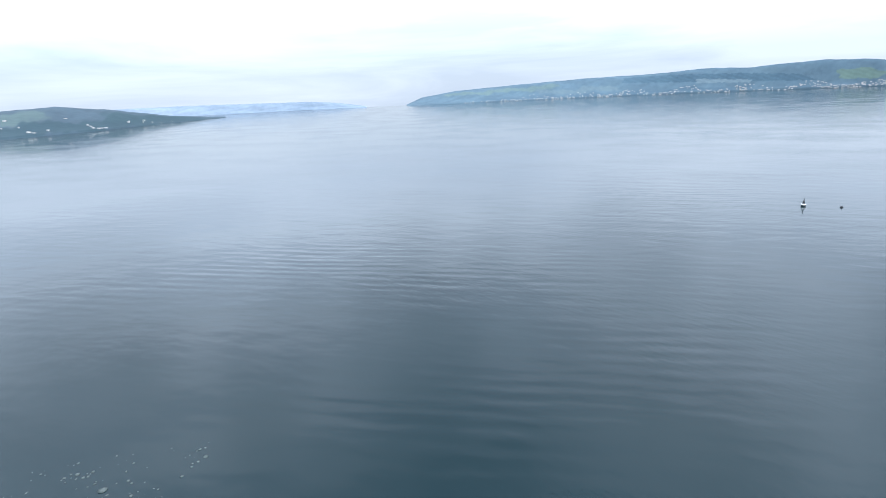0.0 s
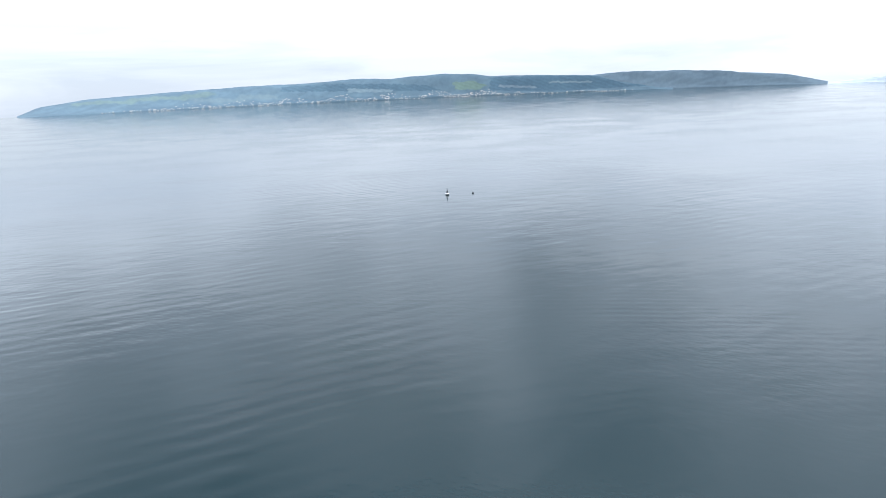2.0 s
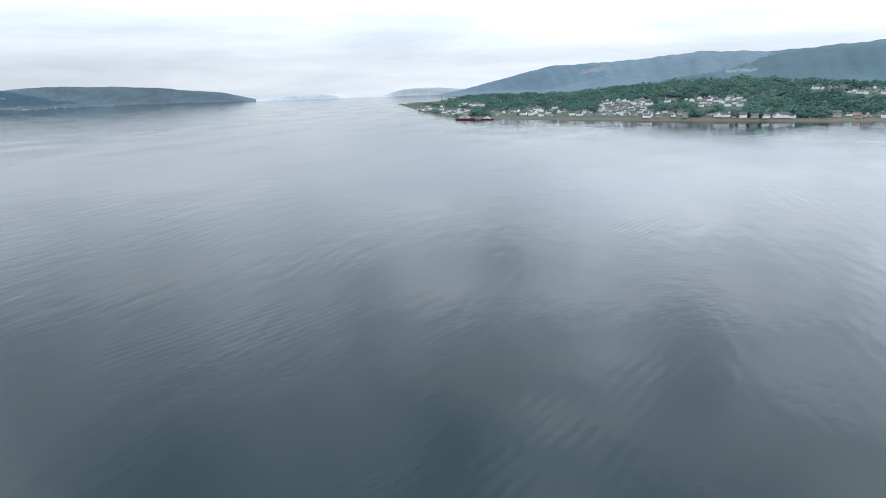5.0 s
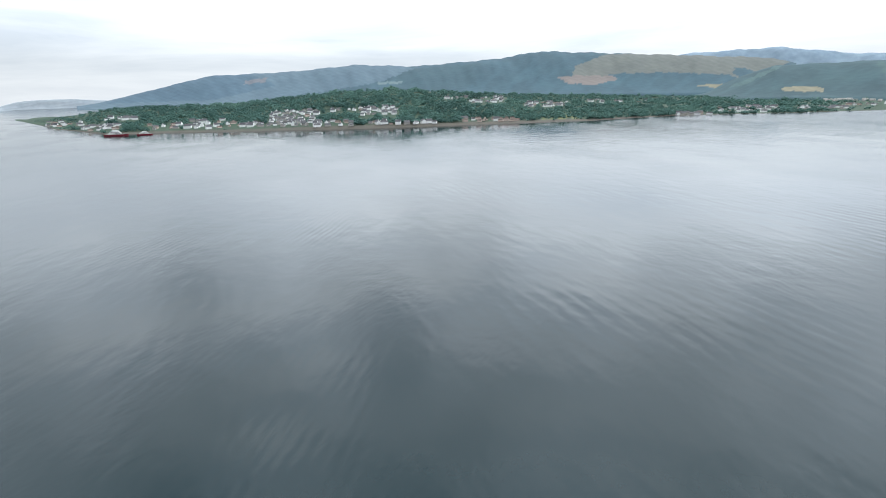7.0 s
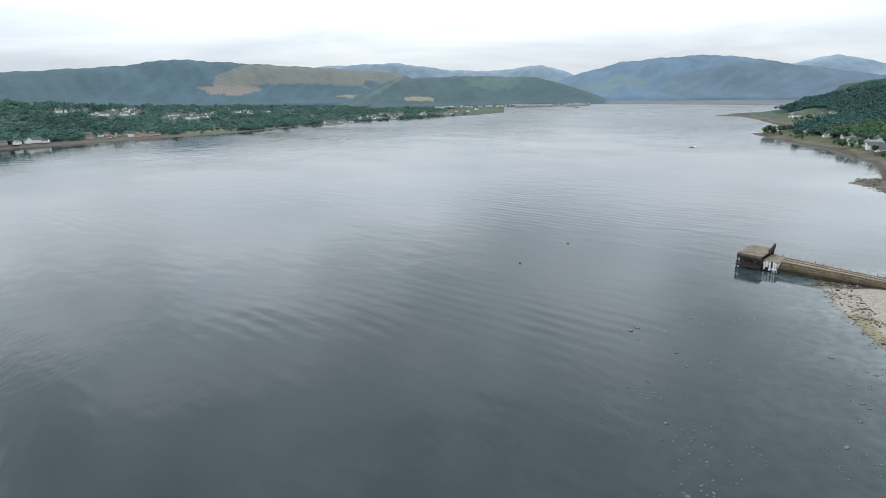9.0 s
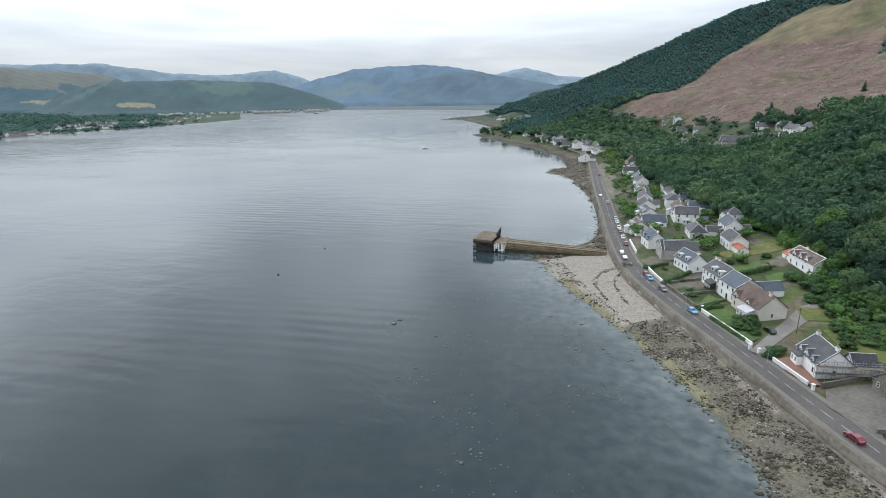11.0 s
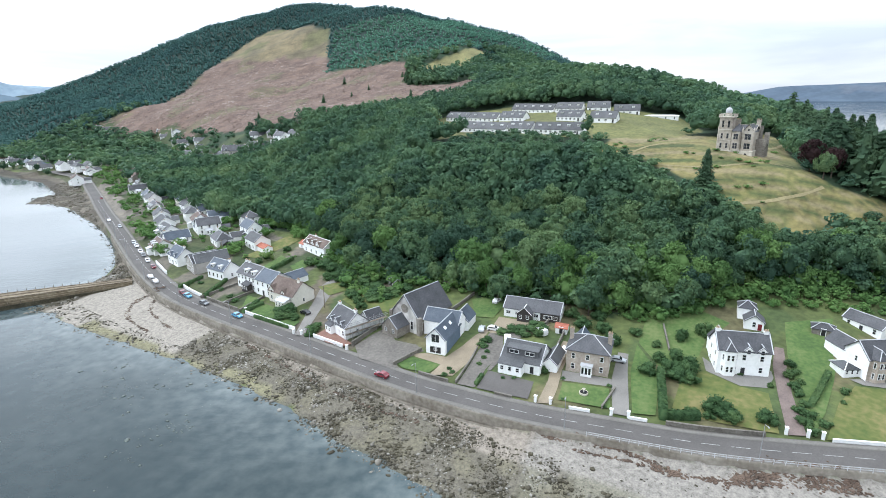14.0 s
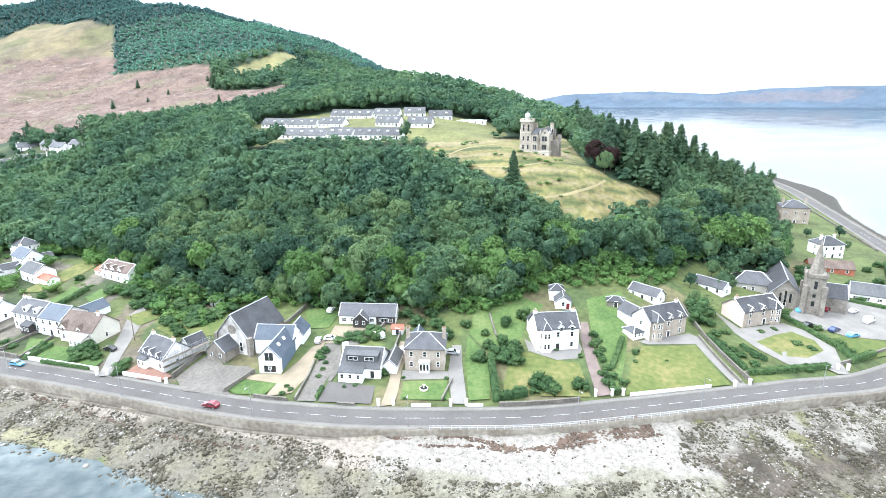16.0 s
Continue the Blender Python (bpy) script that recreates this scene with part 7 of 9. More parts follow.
def on_road(y, side):
    k = int(np.argmin(np.abs(ROAD_LINE[:, 1] - y)))
    d = ROAD_LINE[k + 1] - ROAD_LINE[k]
    n = np.array((-d[1], d[0])) / np.hypot(*d)
    return ROAD_LINE[k] + n * side


for y, side, colour, away, label in [(76, -1.6, "red", 0, "red hatchback driving along the shore road"), (146, 1.7, "blue", 180, "light blue hatchback on the shore road"), (165, 1.6, "grey", 180, "dark grey car on the shore road"),
                                     (178, 1.7, "blue", 180, "bright blue car on the shore road"), (183, 1.9, "red", 180, "red car behind a blue one on the road"), (206, -1.5, "white", 0, "white car on the shore road"), (211, -1.5, "white", 0, "small white car on the shore road"),
                                     (226, 2.6, "red", 180, "red car parked at the roadside"), (236, 2.6, "white", 180, "white car parked at the roadside"), (246, 2.6, "grey", 180, "grey car parked at the roadside"), (256, 2.6, "white", 180, "white car parked at the roadside"),
                                     (268, 2.6, "white", 180, "white van-like car parked at the roadside"), (275, 2.6, "silver", 180, "silver car parked at the roadside"), (318, 1.6, "silver", 180, "silver car on the shore road"), (338, -1.5, "white", 0, "white car on the shore road"), (424, 2.5, "red", 180, "red car at the bend of the road")]:
    p = on_road(y, side)
    car(float(p[0]), float(p[1]), road_heading(y) + away, colour, label, z=4.475)
for x, y, hd, colour, label, van in [(142.0, 64.4, 15, "silver", "silver car on a gravel drive", False), (143.6, 61.0, -80, "white", "white car beside a bungalow garden", False), (138.6, 54.4, 20, "white", "white van parked on a drive", True), (141.2, 22.4, -85, "silver", "pale silver car beside a stone villa", False),
                                     (140.4, 37.2, 10, "white", "white car behind a stone villa", False), (128.2, 125.4, 80, "black", "black car in a cottage garden", False), (190.0, -91.0, -60, "blue", "light blue car beside the church tower", False), (179.2, -88.6, -55, "black", "black car in the church car park", False),
                                     (177.6, -95.6, -55, "navy", "dark blue estate car in the church car park", False), (193.6, -100.8, -50, "red", "red car in the church car park", False), (197.0, -103.4, -50, "navy", "dark blue car in the church car park", False), (198.6, -107.4, -50, "white", "white car in the church car park", False),
                                     (194.8, -109.6, -50, "white", "white car parked near the bungalow", False), (187.4, -110.6, -50, "white", "white van in the church car park", True), (174.6, -99.6, -60, "blue", "bright blue car at the edge of the car park", False), (184.6, -116.4, -55, "red", "red car in the church car park", False),
                                     (162.0, 68.0, 0, "white", "white car near the wood", False)]:
    car(x, y, hd, colour, label, van)


# ---- gardens ----
for patch_no, (name, label, poly, m) in enumerate([
        ("forecourt", "worn grey tarmac forecourt of the old church", [(117.1, 95.4), (125.0, 95.0), (132.7, 93.0), (125.2, 86.2), (125.5, 78.5), (123.2, 74.5), (114.3, 79.1), (111.6, 75.6), (111.4, 89.4)], M_TARMAC),
        ("lawn", "small bright green lawn before the modern house", [(114.0, 78.2), (119.0, 77.5), (118.6, 66.5), (113.5, 67.4), (112.4, 75.1)], M_LAWN),
        ("drive", "tan gravel drive of the modern house", [(120.3, 77.3), (122.5, 73.0), (122.9, 67.0), (130.5, 65.6), (138.0, 65.0), (145.0, 63.0), (140.8, 62.0), (131.3, 61.0), (124.4, 59.7), (114.9, 60.7), (112.7, 66.7), (118.6, 66.5), (119.3, 75.1)], M_TANGRAVEL),
        ("lane", "grey tarmac lane between two houses", [(111.9, 57.8), (120.5, 58.8), (131.7, 60.3), (140.8, 61.6), (146.5, 58.7), (132.1, 53.4), (121.7, 54.0), (112.4, 53.0)], M_TARMAC),
        ("drive", "dark tarmac drive of the chalet house", [(112.4, 52.4), (121.5, 53.1), (121.4, 48.9), (121.5, 40.0), (113.6, 38.8)], M_ASPHALT),
        ("drive", "brown gravel drive beside the stone villa", [(112.9, 36.2), (123.8, 36.9), (132.3, 38.4), (146.0, 39.5), (146.0, 36.0), (130.0, 35.0), (121.5, 33.6), (114.3, 33.0)], M_TANGRAVEL),
        ("path", "pale gravel before the stone villa", [(130.2, 34.9), (131.6, 22.3), (128.0, 21.4), (125.4, 33.9)], M_GRAVEL),
        ("lawn", "square green lawn with a small fountain", [(116.6, 32.0), (124.7, 33.2), (127.1, 21.9), (118.6, 19.6)], M_LAWN),
        ("drive", "pale grey concrete drive beside the villa", [(117.0, 18.8), (131.1, 22.1), (146.1, 23.4), (146.4, 20.6), (136.6, 19.0), (117.5, 15.0)], M_GRAVEL),
        ("lawn", "long green lawn strip behind a hedge", [(119.1, 14.7), (137.5, 18.4), (152.5, 19.3), (139.6, 11.2), (120.6, 9.7)], M_LAWN),
        ("lawn", "upper green lawn below the wood", [(153.5, 19.0), (169.9, 19.4), (179.8, 8.5), (173.9, -4.0), (162.0, 1.9), (152.0, 3.0), (141.6, 10.8)], M_LAWN),
        ("lawn", "dry yellowed lawn before the white villa", [(122.8, 6.7), (139.9, 6.0), (146.0, 0.9), (142.4, -7.5), (142.4, -13.8), (126.0, -15.6)], M_DRYLAWN),
        ("path", "grey gravel terrace round the white villa", [(153.0, 2.0), (146.4, 0.6), (142.8, -7.6), (144.8, -13.8), (150.2, -15.1), (153.4, -14.6), (149.6, -2.0)], M_GRAVEL),
        ("drive", "worn reddish-brown drive beside the white villa", [(126.4, -17.2), (141.1, -16.0), (156.4, -15.0), (166.0, -15.6), (166.0, -17.8), (144.9, -18.9), (127.9, -20.9)], M_BROWNPAVE),
        ("lawn", "green lawn between two villas", [(163.2, -18.6), (180.2, -18.4), (187.3, -31.0), (172.5, -29.4), (161.5, -29.6), (154.3, -28.4), (139.6, -25.4), (130.6, -22.8), (143.6, -20.6)], M_LAWN),
        ("lawn", "wide lawn with yellowed patches before the villa", [(128.3, -24.6), (145.3, -28.6), (155.0, -33.0), (158.2, -48.4), (138.3, -52.6)], M_DRYLAWN),
        ("drive", "pale gravel drive of the sandstone villa", [(136.9, -53.9), (159.0, -49.2), (156.2, -34.8), (157.6, -32.0), (165.2, -48.6), (162.9, -51.4), (138.6, -56.8)], M_GRAVEL),
        ("drive", "pale gravel loop drive of the pink villa", [(181.4, -60.5), (172.0, -65.6), (179.4, -81.2), (175.9, -86.1), (164.8, -90.0), (155.3, -87.4), (149.6, -86.6), (149.2, -83.6), (153.1, -80.6), (151.5, -72.7), (159.4, -67.3), (168.6, -63.1)], M_GRAVEL),
        ("lawn", "oval lawn inside a gravel loop", [(164.5, -68.0), (170.0, -75.0), (173.8, -81.5), (169.3, -86.2), (162.7, -86.0), (157.1, -79.4), (157.0, -72.6)], M_DRYLAWN),
        ("car_park", "pale grey church car park", [(184.9, -84.4), (190.4, -88.6), (200.1, -105.0), (205.5, -114.0), (200.0, -126.0), (173.9, -113.6), (174.3, -98.0), (180.2, -89.6)], M_GRAVEL),
        ("lawn", "grass bank below the church car park", [(171.9, -92.1), (174.3, -98.1), (173.0, -113.1), (166.6, -108.8), (156.3, -90.4), (161.4, -91.4)], M_DRYLAWN),
        ("lane", "stony lane beside the cream house", [(114.2, 117.3), (131.8, 127.0), (137.4, 129.8), (150.8, 137.3), (166.0, 139.0), (166.0, 135.0), (150.1, 130.3), (132.1, 122.3), (115.2, 114.4)], M_GRAVEL),
        ("yard", "red paved yard of the dormer cottage", [(118.0, 111.5), (123.1, 111.0), (119.0, 100.0), (117.6, 97.0), (115.0, 98.3), (114.9, 104.9)], M_REDPAVE),
        ("lawn", "green front garden of the cream house", [(119.8, 144.6), (128.6, 145.8), (126.6, 128.0), (122.3, 122.6), (118.1, 122.3)], M_LAWN),
        ("lawn", "front garden lawn of a white house", [(119.4, 148.1), (131.4, 157.3), (131.0, 147.5), (120.0, 146.0)], M_LAWN),
        ("lawn", "green back garden plot with a hedge", [(155.6, 176.1), (170.0, 177.8), (167.6, 170.4), (153.8, 169.6)], M_LAWN),
        ("lawn", "small green back garden plot", [(161.7, 165.0), (169.3, 164.4), (165.2, 157.2), (157.6, 157.8)], M_LAWN),
        ("field", "dry yellow grass field behind the houses", [(163.5, 196.2), (172.5, 196.0), (188.2, 197.8), (208.5, 195.8), (200.9, 186.3), (182.4, 184.7), (164.2, 187.9)], M_DRYLAWN),
        ("field", "rough yellow garden ground below the wood", [(148.8, 137.6), (161.4, 130.5), (157.2, 122.0), (143.8, 128.2)], M_DRYLAWN),
        ("yard", "tan gravel yard before the bungalow", [(152.6, 63.0), (153.6, 46.0), (147.6, 47.0), (142.0, 56.0), (141.4, 62.0)], M_TANGRAVEL),
        ("yard", "dark tarmac yard beside the chalet house", [(121.4, 53.4), (140.0, 55.0), (146.0, 57.0), (146.0, 51.4), (136.0, 51.6), (121.4, 52.4)], M_TARMAC),
        ("rough_ground", "bare brown ground in a cottage garden", [(143.0, 121.0), (156.0, 120.0), (160.0, 108.0), (152.0, 98.0), (141.0, 99.0), (138.6, 112.0)], M_DRYLAWN),
        ("lawn", "green lawn behind the modern house", [(160.9, 77.0), (164.1, 73.8), (161.3, 64.5), (151.0, 64.5), (149.8, 70.3)], M_LAWN)]):
    draped(name, label, poly, m, 0.05 + 0.006 * patch_no, category=name.replace("_", " "))


def hedge(points, high, wide, label="clipped green hedge beside a garden", m=M_HEDGE):
    rg = np.random.default_rng(int(abs(points[0][0] * 31 + points[0][1])))
    pieces = []
    for (ax, ay), (bx, by) in zip(points[:-1], points[1:]):
        ln = math.hypot(bx - ax, by - ay)
        n = max(20, int(ln * (high + wide) * 16))
        u = rg.random(n)
        face = rg.integers(0, 3, n)
        off = np.where(face == 0, -1, np.where(face == 1, 1, rg.uniform(-1, 1, n))) * wide / 2
        up = np.where(face == 2, 1.0, rg.random(n)) * high * rg.uniform(0.93, 1.06, n)
        nx, ny = -(by - ay) / ln, (bx - ax) / ln
        px, py = ax + (bx - ax) * u + nx * off, ay + (by - ay) * u + ny * off
        gz_ = np.maximum(ground(px, py), 4.4)
        nrm = np.column_stack([nx * np.sign(off) * (face < 2), ny * np.sign(off) * (face < 2), (face == 2) + 0.25]) + 0.5 * unit(n, rg)
        nrm /= np.linalg.norm(nrm, axis=1)[:, None]
        pieces.append(leaves(np.column_stack([px, py, gz_ + up]), nrm, 0.24, rg))
        k = max(2, int(ln / 3))
        for i in range(k):
            t0, t1 = i / k, (i + 1) / k
            c = []
            for t in (t0, t1):
                x, y = ax + (bx - ax) * t, ay + (by - ay) * t
                z = max(float(ground(x, y)), 4.4)
                for o in (-1, 1):
                    for zz in (-0.3, high * 0.93):
                        c.append((x + nx * o * wide * 0.46, y + ny * o * wide * 0.46, z + zz))
            f = [(0, 4, 5), (0, 5, 1), (2, 3, 7), (2, 7, 6), (1, 5, 7), (1, 7, 3), (0, 1, 3), (0, 3, 2), (4, 6, 7), (4, 7, 5)]
            pieces.append((np.array(c), np.array(f)))
    return tagged(new("hedge", np_mesh("hedge", *join_arrays(pieces), m)), label, "hedge")


def bush_mesh(seed):
    """A low rounded bush one unit wide, of overlapping leafy lobes down to the ground."""
    rb, pieces = np.random.default_rng(seed), []
    for _ in range(16):
        a, q = rb.uniform(0, 6.28), rb.random() ** 0.5 * 0.32
        r = rb.uniform(0.15, 0.24)
        c = np.array([math.cos(a) * q, math.sin(a) * q, rb.uniform(0.05, 0.62) * (1 - q * 1.6) + 0.1])
        d = unit(60, rb)
        nrm = d + 0.7 * unit(60, rb)
        pieces.append(leaves(c + d * r * rb.uniform(0.75, 1.25, (60, 1)), nrm / np.linalg.norm(nrm, axis=1)[:, None], 0.042, rb))
        pieces.append((ICO_V * r * 0.8 + c, ICO_F))
    return np_mesh("shrub", *join_arrays(pieces), M_HEDGE)


SHRUBS = [bush_mesh(120 + k_) for k_ in range(5)]


def shrub(x, y, wide, high, label="rounded green garden shrub"):
    ob = new("shrub", SHRUBS[int(abs(x * 3 + y * 5)) % 5])
    ob.matrix_basis = Matrix.LocRotScale((x, y, max(float(ground(x, y)), 4.4) - 0.1), Euler((0, 0, x * 2 + y)), (wide * 1.15, wide * 1.15, high * 1.1))
    return tagged(ob, label, "shrub", "garden shrubs")


for pts, hi, wd in [([(139.6, 11.2), (119.8, 7.9)], 2.4, 1.8), ([(121.0, 7.6), (124.0, 0.4)], 1.8, 1.6), ([(145.0, -59.0), (146.4, -64.0), (152.4, -82.6)], 1.5, 1.4), ([(184.6, -82.6), (174.6, -87.6), (166.1, -91.2), (158.6, -91.6)], 1.3, 1.5),
                    ([(157.1, -90.6), (162.8, -99.3)], 1.6, 1.6), ([(164.2, -54.0), (152.3, -57.6), (146.8, -58.8)], 1.5, 1.6), ([(160.4, -62.1), (153.1, -66.6)], 1.2, 1.3), ([(120.6, 146.6), (128.0, 145.4)], 1.2, 1.2), ([(118.8, 140.0), (117.6, 123.0)], 1.0, 1.0),
                    ([(153.2, 168.8), (168.4, 169.4)], 1.6, 1.8), ([(139.0, 178.0), (124.0, 172.0)], 1.3, 1.4), ([(126.0, 190.0), (137.6, 190.6)], 1.2, 1.2), ([(129.0, 149.0), (119.6, 146.4)], 1.2, 1.4), ([(141.0, -22.6), (158.0, -27.6)], 1.2, 1.4),
                    ([(166.0, -110.0), (176.0, -120.0), (190.0, -128.0)], 1.4, 1.4), ([(206.0, -110.0), (200.0, -126.0)], 1.2, 1.2), ([(118.6, 53.6), (113.6, 53.2)], 0.8, 0.9), ([(230.0, -140.0), (262.0, -156.0)], 1.4, 1.4)]:
    hedge(pts, hi, wd)
for x, y, wd, hi in [(139.3, 14.4, 5, 4), (139.8, 7.0, 6, 4.5), (145.4, 5.0, 6, 5), (143, 9, 5, 4.5), (127.9, -4.3, 5.5, 4), (129.4, -13.2, 4.6, 4), (128.2, -2.6, 6.5, 5.0), (126.6, -6.4, 4.5, 3.6), (146.2, 12.5, 4, 3.4), (149.0, 8.6, 4.4, 4), (141.6, 5.2, 5, 5.4), (138.8, 3.4, 4.2, 4), (160.0, 8.0, 4, 4.5), (153.6, 14.2, 3, 2.6), (137.2, -19.8, 3.0, 2.0), (132.6, -20.6, 3.4, 2.6), (129.8, -22.2, 3.2, 2.2), (147.4, -19.4, 3.2, 2.4), (152.8, -18.6, 3.4, 2.6), (158.4, -19.0, 3.0, 2.2), (134.2, -24.8, 3.0, 1.8), (178.4, -54.4, 9, 7.5), (173.0, -53.2, 6, 5), (166.0, -56.6, 3.4, 2.4), (157.8, -59.4, 3.0, 2.0), (150.2, -62.6, 3.2, 2.0), (148.4, -68.4, 3.0, 1.8), (150.4, -76.4, 3.2, 2.0), (155.2, -64.4, 2.6, 1.6), (186.6, -84.2, 3.4, 2.4), (177.6, -90.8, 3.0, 2.2), (207.4, -118.6, 3.4, 2.4), (212.0, -134.0, 4.0, 3.0), (222.0, -122.0, 4.4, 3.6), (230.0, -136.0, 4.2, 3.2), (246.0, -140.0, 4.0, 3.2), (256.0, -150.0, 4.6, 3.4), (280.0, -140.0, 5.0, 4.0), (215.0, -100.0, 6.0, 5.0), (226.0, -106.0, 6.5, 5.5), (125.4, -1.5, 3, 2), (125.8, 2.4, 3, 2), (157.8, 20.8, 4, 3), (144.7, -20.4, 2.6, 2), (140.5, -21.4, 2.8, 2), (136.2, -22.0, 3.2, 2.4), (150.4, -21.0, 2.4, 1.8),
                     (155.0, -20.2, 2.6, 2), (145.8, -29.6, 1.6, 1.1), (148.0, -38.6, 1.2, 0.8), (151.0, -30.6, 2.8, 1.7), (165.0, 2.6, 5, 5.5), (178.0, -56.0, 7, 5.5), (160.6, -56.8, 3, 2), (154.7, -60.3, 3.4, 2.2), (172.0, -56.2, 4, 3), (168.0, -60.0, 3, 2), (147.9, -2.6, 2.0, 1.3), (147.9, -5.0, 2.2, 1.2), (148.4, -7.4, 1.8, 1.1),
                     (151.0, -12.0, 2.2, 1.2), (145.8, -14.2, 1.7, 1.7), (164.9, 142.6, 8, 4.5), (166.6, 149.0, 8, 5), (167.5, 157.0, 7, 4), (154.6, 127.6, 7, 3), (162.0, 134.0, 9, 4.6), (159.8, 121.6, 9, 4.6), (155.6, 114.6, 9, 3.6), (148.2, 110.9, 8, 3), (154.8, 107.4, 8, 3.2), (160.2, 104.6, 7, 3), (164.0, 114.0, 7, 4), (120.6, 114.6, 5, 3), (126.8, 133.8, 7, 4), (122.6, 130.8, 6, 3.2), (143.4, 57.6, 5, 2), (147.0, 54.6, 6, 2.4), (149.6, 49.0, 7, 3.2), (145.0, 52.0, 5, 2), (136.6, 60.4, 4, 2), (133.0, 60.2, 3.6, 1.4), (158.4, 138.8, 7, 4), (156.7, 133.8, 4, 3), (153.4, 117.2, 5, 4), (148.3, 110.6, 5, 3.6), (150.9, 106.1, 4, 3), (147.0, 119.7, 6, 4), (143.7, 114.0, 4.5, 3.4), (140.0, 110.0, 4, 3), (126.2, 130.5, 5.5, 4.4), (123.4, 126.3, 4, 3), (116.8, 113.2, 3.5, 2.4), (119.8, 114.2, 3, 2.2),
                     (127.1, 39.0, 2.6, 2.4), (146.8, 47.6, 5, 4), (150.1, 26.0, 5, 4.4), (161.8, 41.2, 5, 4), (156.9, 36.2, 6, 4), (156.0, 30.0, 5, 4), (162.6, 33.0, 5, 3.6), (150.0, 33.0, 4, 3.4), (114.4, 63.0, 1.8, 0.9), (116.4, 61.6, 1.8, 0.9), (117.6, 63.2, 1.5, 0.9), (123.4, 56.6, 1.7, 1), (127.0, 57.0, 1.7, 1.1), (130.5, 57.4, 1.8, 1.1), (119.8, 48.0, 1.4, 0.7), (121.0, 45.4, 1.6, 0.7),
                     (165.8, -79.8, 3.4, 1.4), (163.2, -83.0, 3.0, 1.3), (171.6, -71.6, 2.4, 1.0), (174.4, -76.6, 2.4, 1.0), (168.0, -92.6, 4.0, 2.4), (163.8, -93.4, 3.4, 2.0), (160.4, -93.4, 3.0, 1.8), (183.6, -80.4, 3, 2.2), (126.3, 33.6, 1.4, 0.8), (128.2, 22.0, 1.5, 0.8), (117.4, 31.0, 1.2, 0.6), (118.8, 21.0, 1.2, 0.6),
                     (131.0, 172.0, 3, 1.6), (128.0, 163.0, 2.6, 1.4), (126.0, 158.0, 3, 1.4), (133.0, 186.0, 2.6, 1.4), (150.0, 150.0, 4, 3), (152.0, 160.0, 3.6, 2.6), (146.0, 172.0, 3, 2.2), (160.0, 182.0, 4, 3), (170.0, 150.0, 5, 4), (166.0, 183.0, 4, 2.6), (176.0, 180.0, 4, 3)]:
    shrub(x, y, wd, hi)
rg = np.random.default_rng(21)
# shrubs and undergrowth between the village houses and along the wood's foot
def clear_of_houses(x, y, margin):
    ok = np.ones(len(x), bool)
    for cx, cy, rad in FOOTPRINTS:
        ok &= np.hypot(x - cx, y - cy) > rad + margin
    return ok


sx, sy = jittered(140, 420, 85, 1080, 4.0, rg, 0.5)
ss = line_distance(ROAD_LINE, sx, sy)
lanes = inside([(114, 119), (166, 141), (166, 133), (115, 113)], sx, sy) | inside([(163, 197), (209, 197), (201, 186), (163, 187)], sx, sy) | inside([(153, 178), (171, 178), (165, 157), (153, 157)], sx, sy)
keep = clear_of_houses(sx, sy, 0.3) & ~lanes & (ss > np.where(sy > 205, 8, 36)) & ((ss < 95) | ((sy > 600) & (coast_distance(sx, sy) < 50))) & (sy > 100) & ~is_wood(sx, sy) & (coast_distance(sx, sy) > 12)
keep &= rg.random(len(sx)) < np.clip(0.45 + 0.7 * wavy(sx, sy, 9, 2.0), 0.05, 0.95)
hs = 1.2 + 5.0 * rg.random(keep.sum()) ** 2.2
stuff("garden_shrubs", "shrubs and small trees between the village houses", scatter(BUSH, np.column_stack([sx, sy, ground(sx, sy) - 0.5])[keep], hs, hs * 1.3 + 0.6, rg), M_SCRUB, "shrubs")
ex_, ey_ = jittered(140, 300, -130, 400, 2.7, rg, 0.5)
es = line_distance(ROAD_LINE, ex_, ey_) - wood_start(ey_)
keep = clear_of_houses(ex_, ey_, 0.8) & (es > -2 + 3 * wavy(ex_, ey_, 8)) & (es < 10) & ~((ex_ > 204) & (ey_ < -100))
hs = rg.uniform(1.8, 6.0, keep.sum())
stuff("undergrowth", "bramble and bushes along the foot of the wood", scatter(BUSH, np.column_stack([ex_, ey_, ground(ex_, ey_) - 0.8])[keep], hs, hs * 1.05 + 0.8, rg), M_SCRUB, "bushes")
keep = inside([(186, 2), (205, 2), (222, -30), (236, -50), (215, -56), (196, -50), (188, -20)], ex_, ey_)
hs = rg.uniform(1.2, 3.6, keep.sum())
stuff("undergrowth", "bracken and scrub on the bank below the field", scatter(BUSH, np.column_stack([ex_, ey_, ground(ex_, ey_) - 0.6])[keep], hs, hs * 1.1 + 1.0, rg), M_SCRUB, "bushes")
fx_, fy_ = rg.uniform(222, 330, 150), rg.uniform(-50, 60, 150)
keep = inside(FIELD, fx_, fy_) & (wavy(fx_, fy_, 12, 4.0) > 0.25)
hs = rg.uniform(0.5, 1.6, keep.sum())
stuff("field_bushes", "low bracken clumps scattered on the dry field", scatter(BUSH, np.column_stack([fx_, fy_, ground(fx_, fy_) - 0.3])[keep], hs, hs * 2.2 + 0.5, rg), M_SCRUB, "bushes")
ux, uy = jittered(150, 300, -110, 180, 6.0, rg)
ok = is_wood(ux, uy) & (line_distance(ROAD_LINE, ux, uy) < 120)
hs = rg.uniform(5, 8.5, ok.sum())
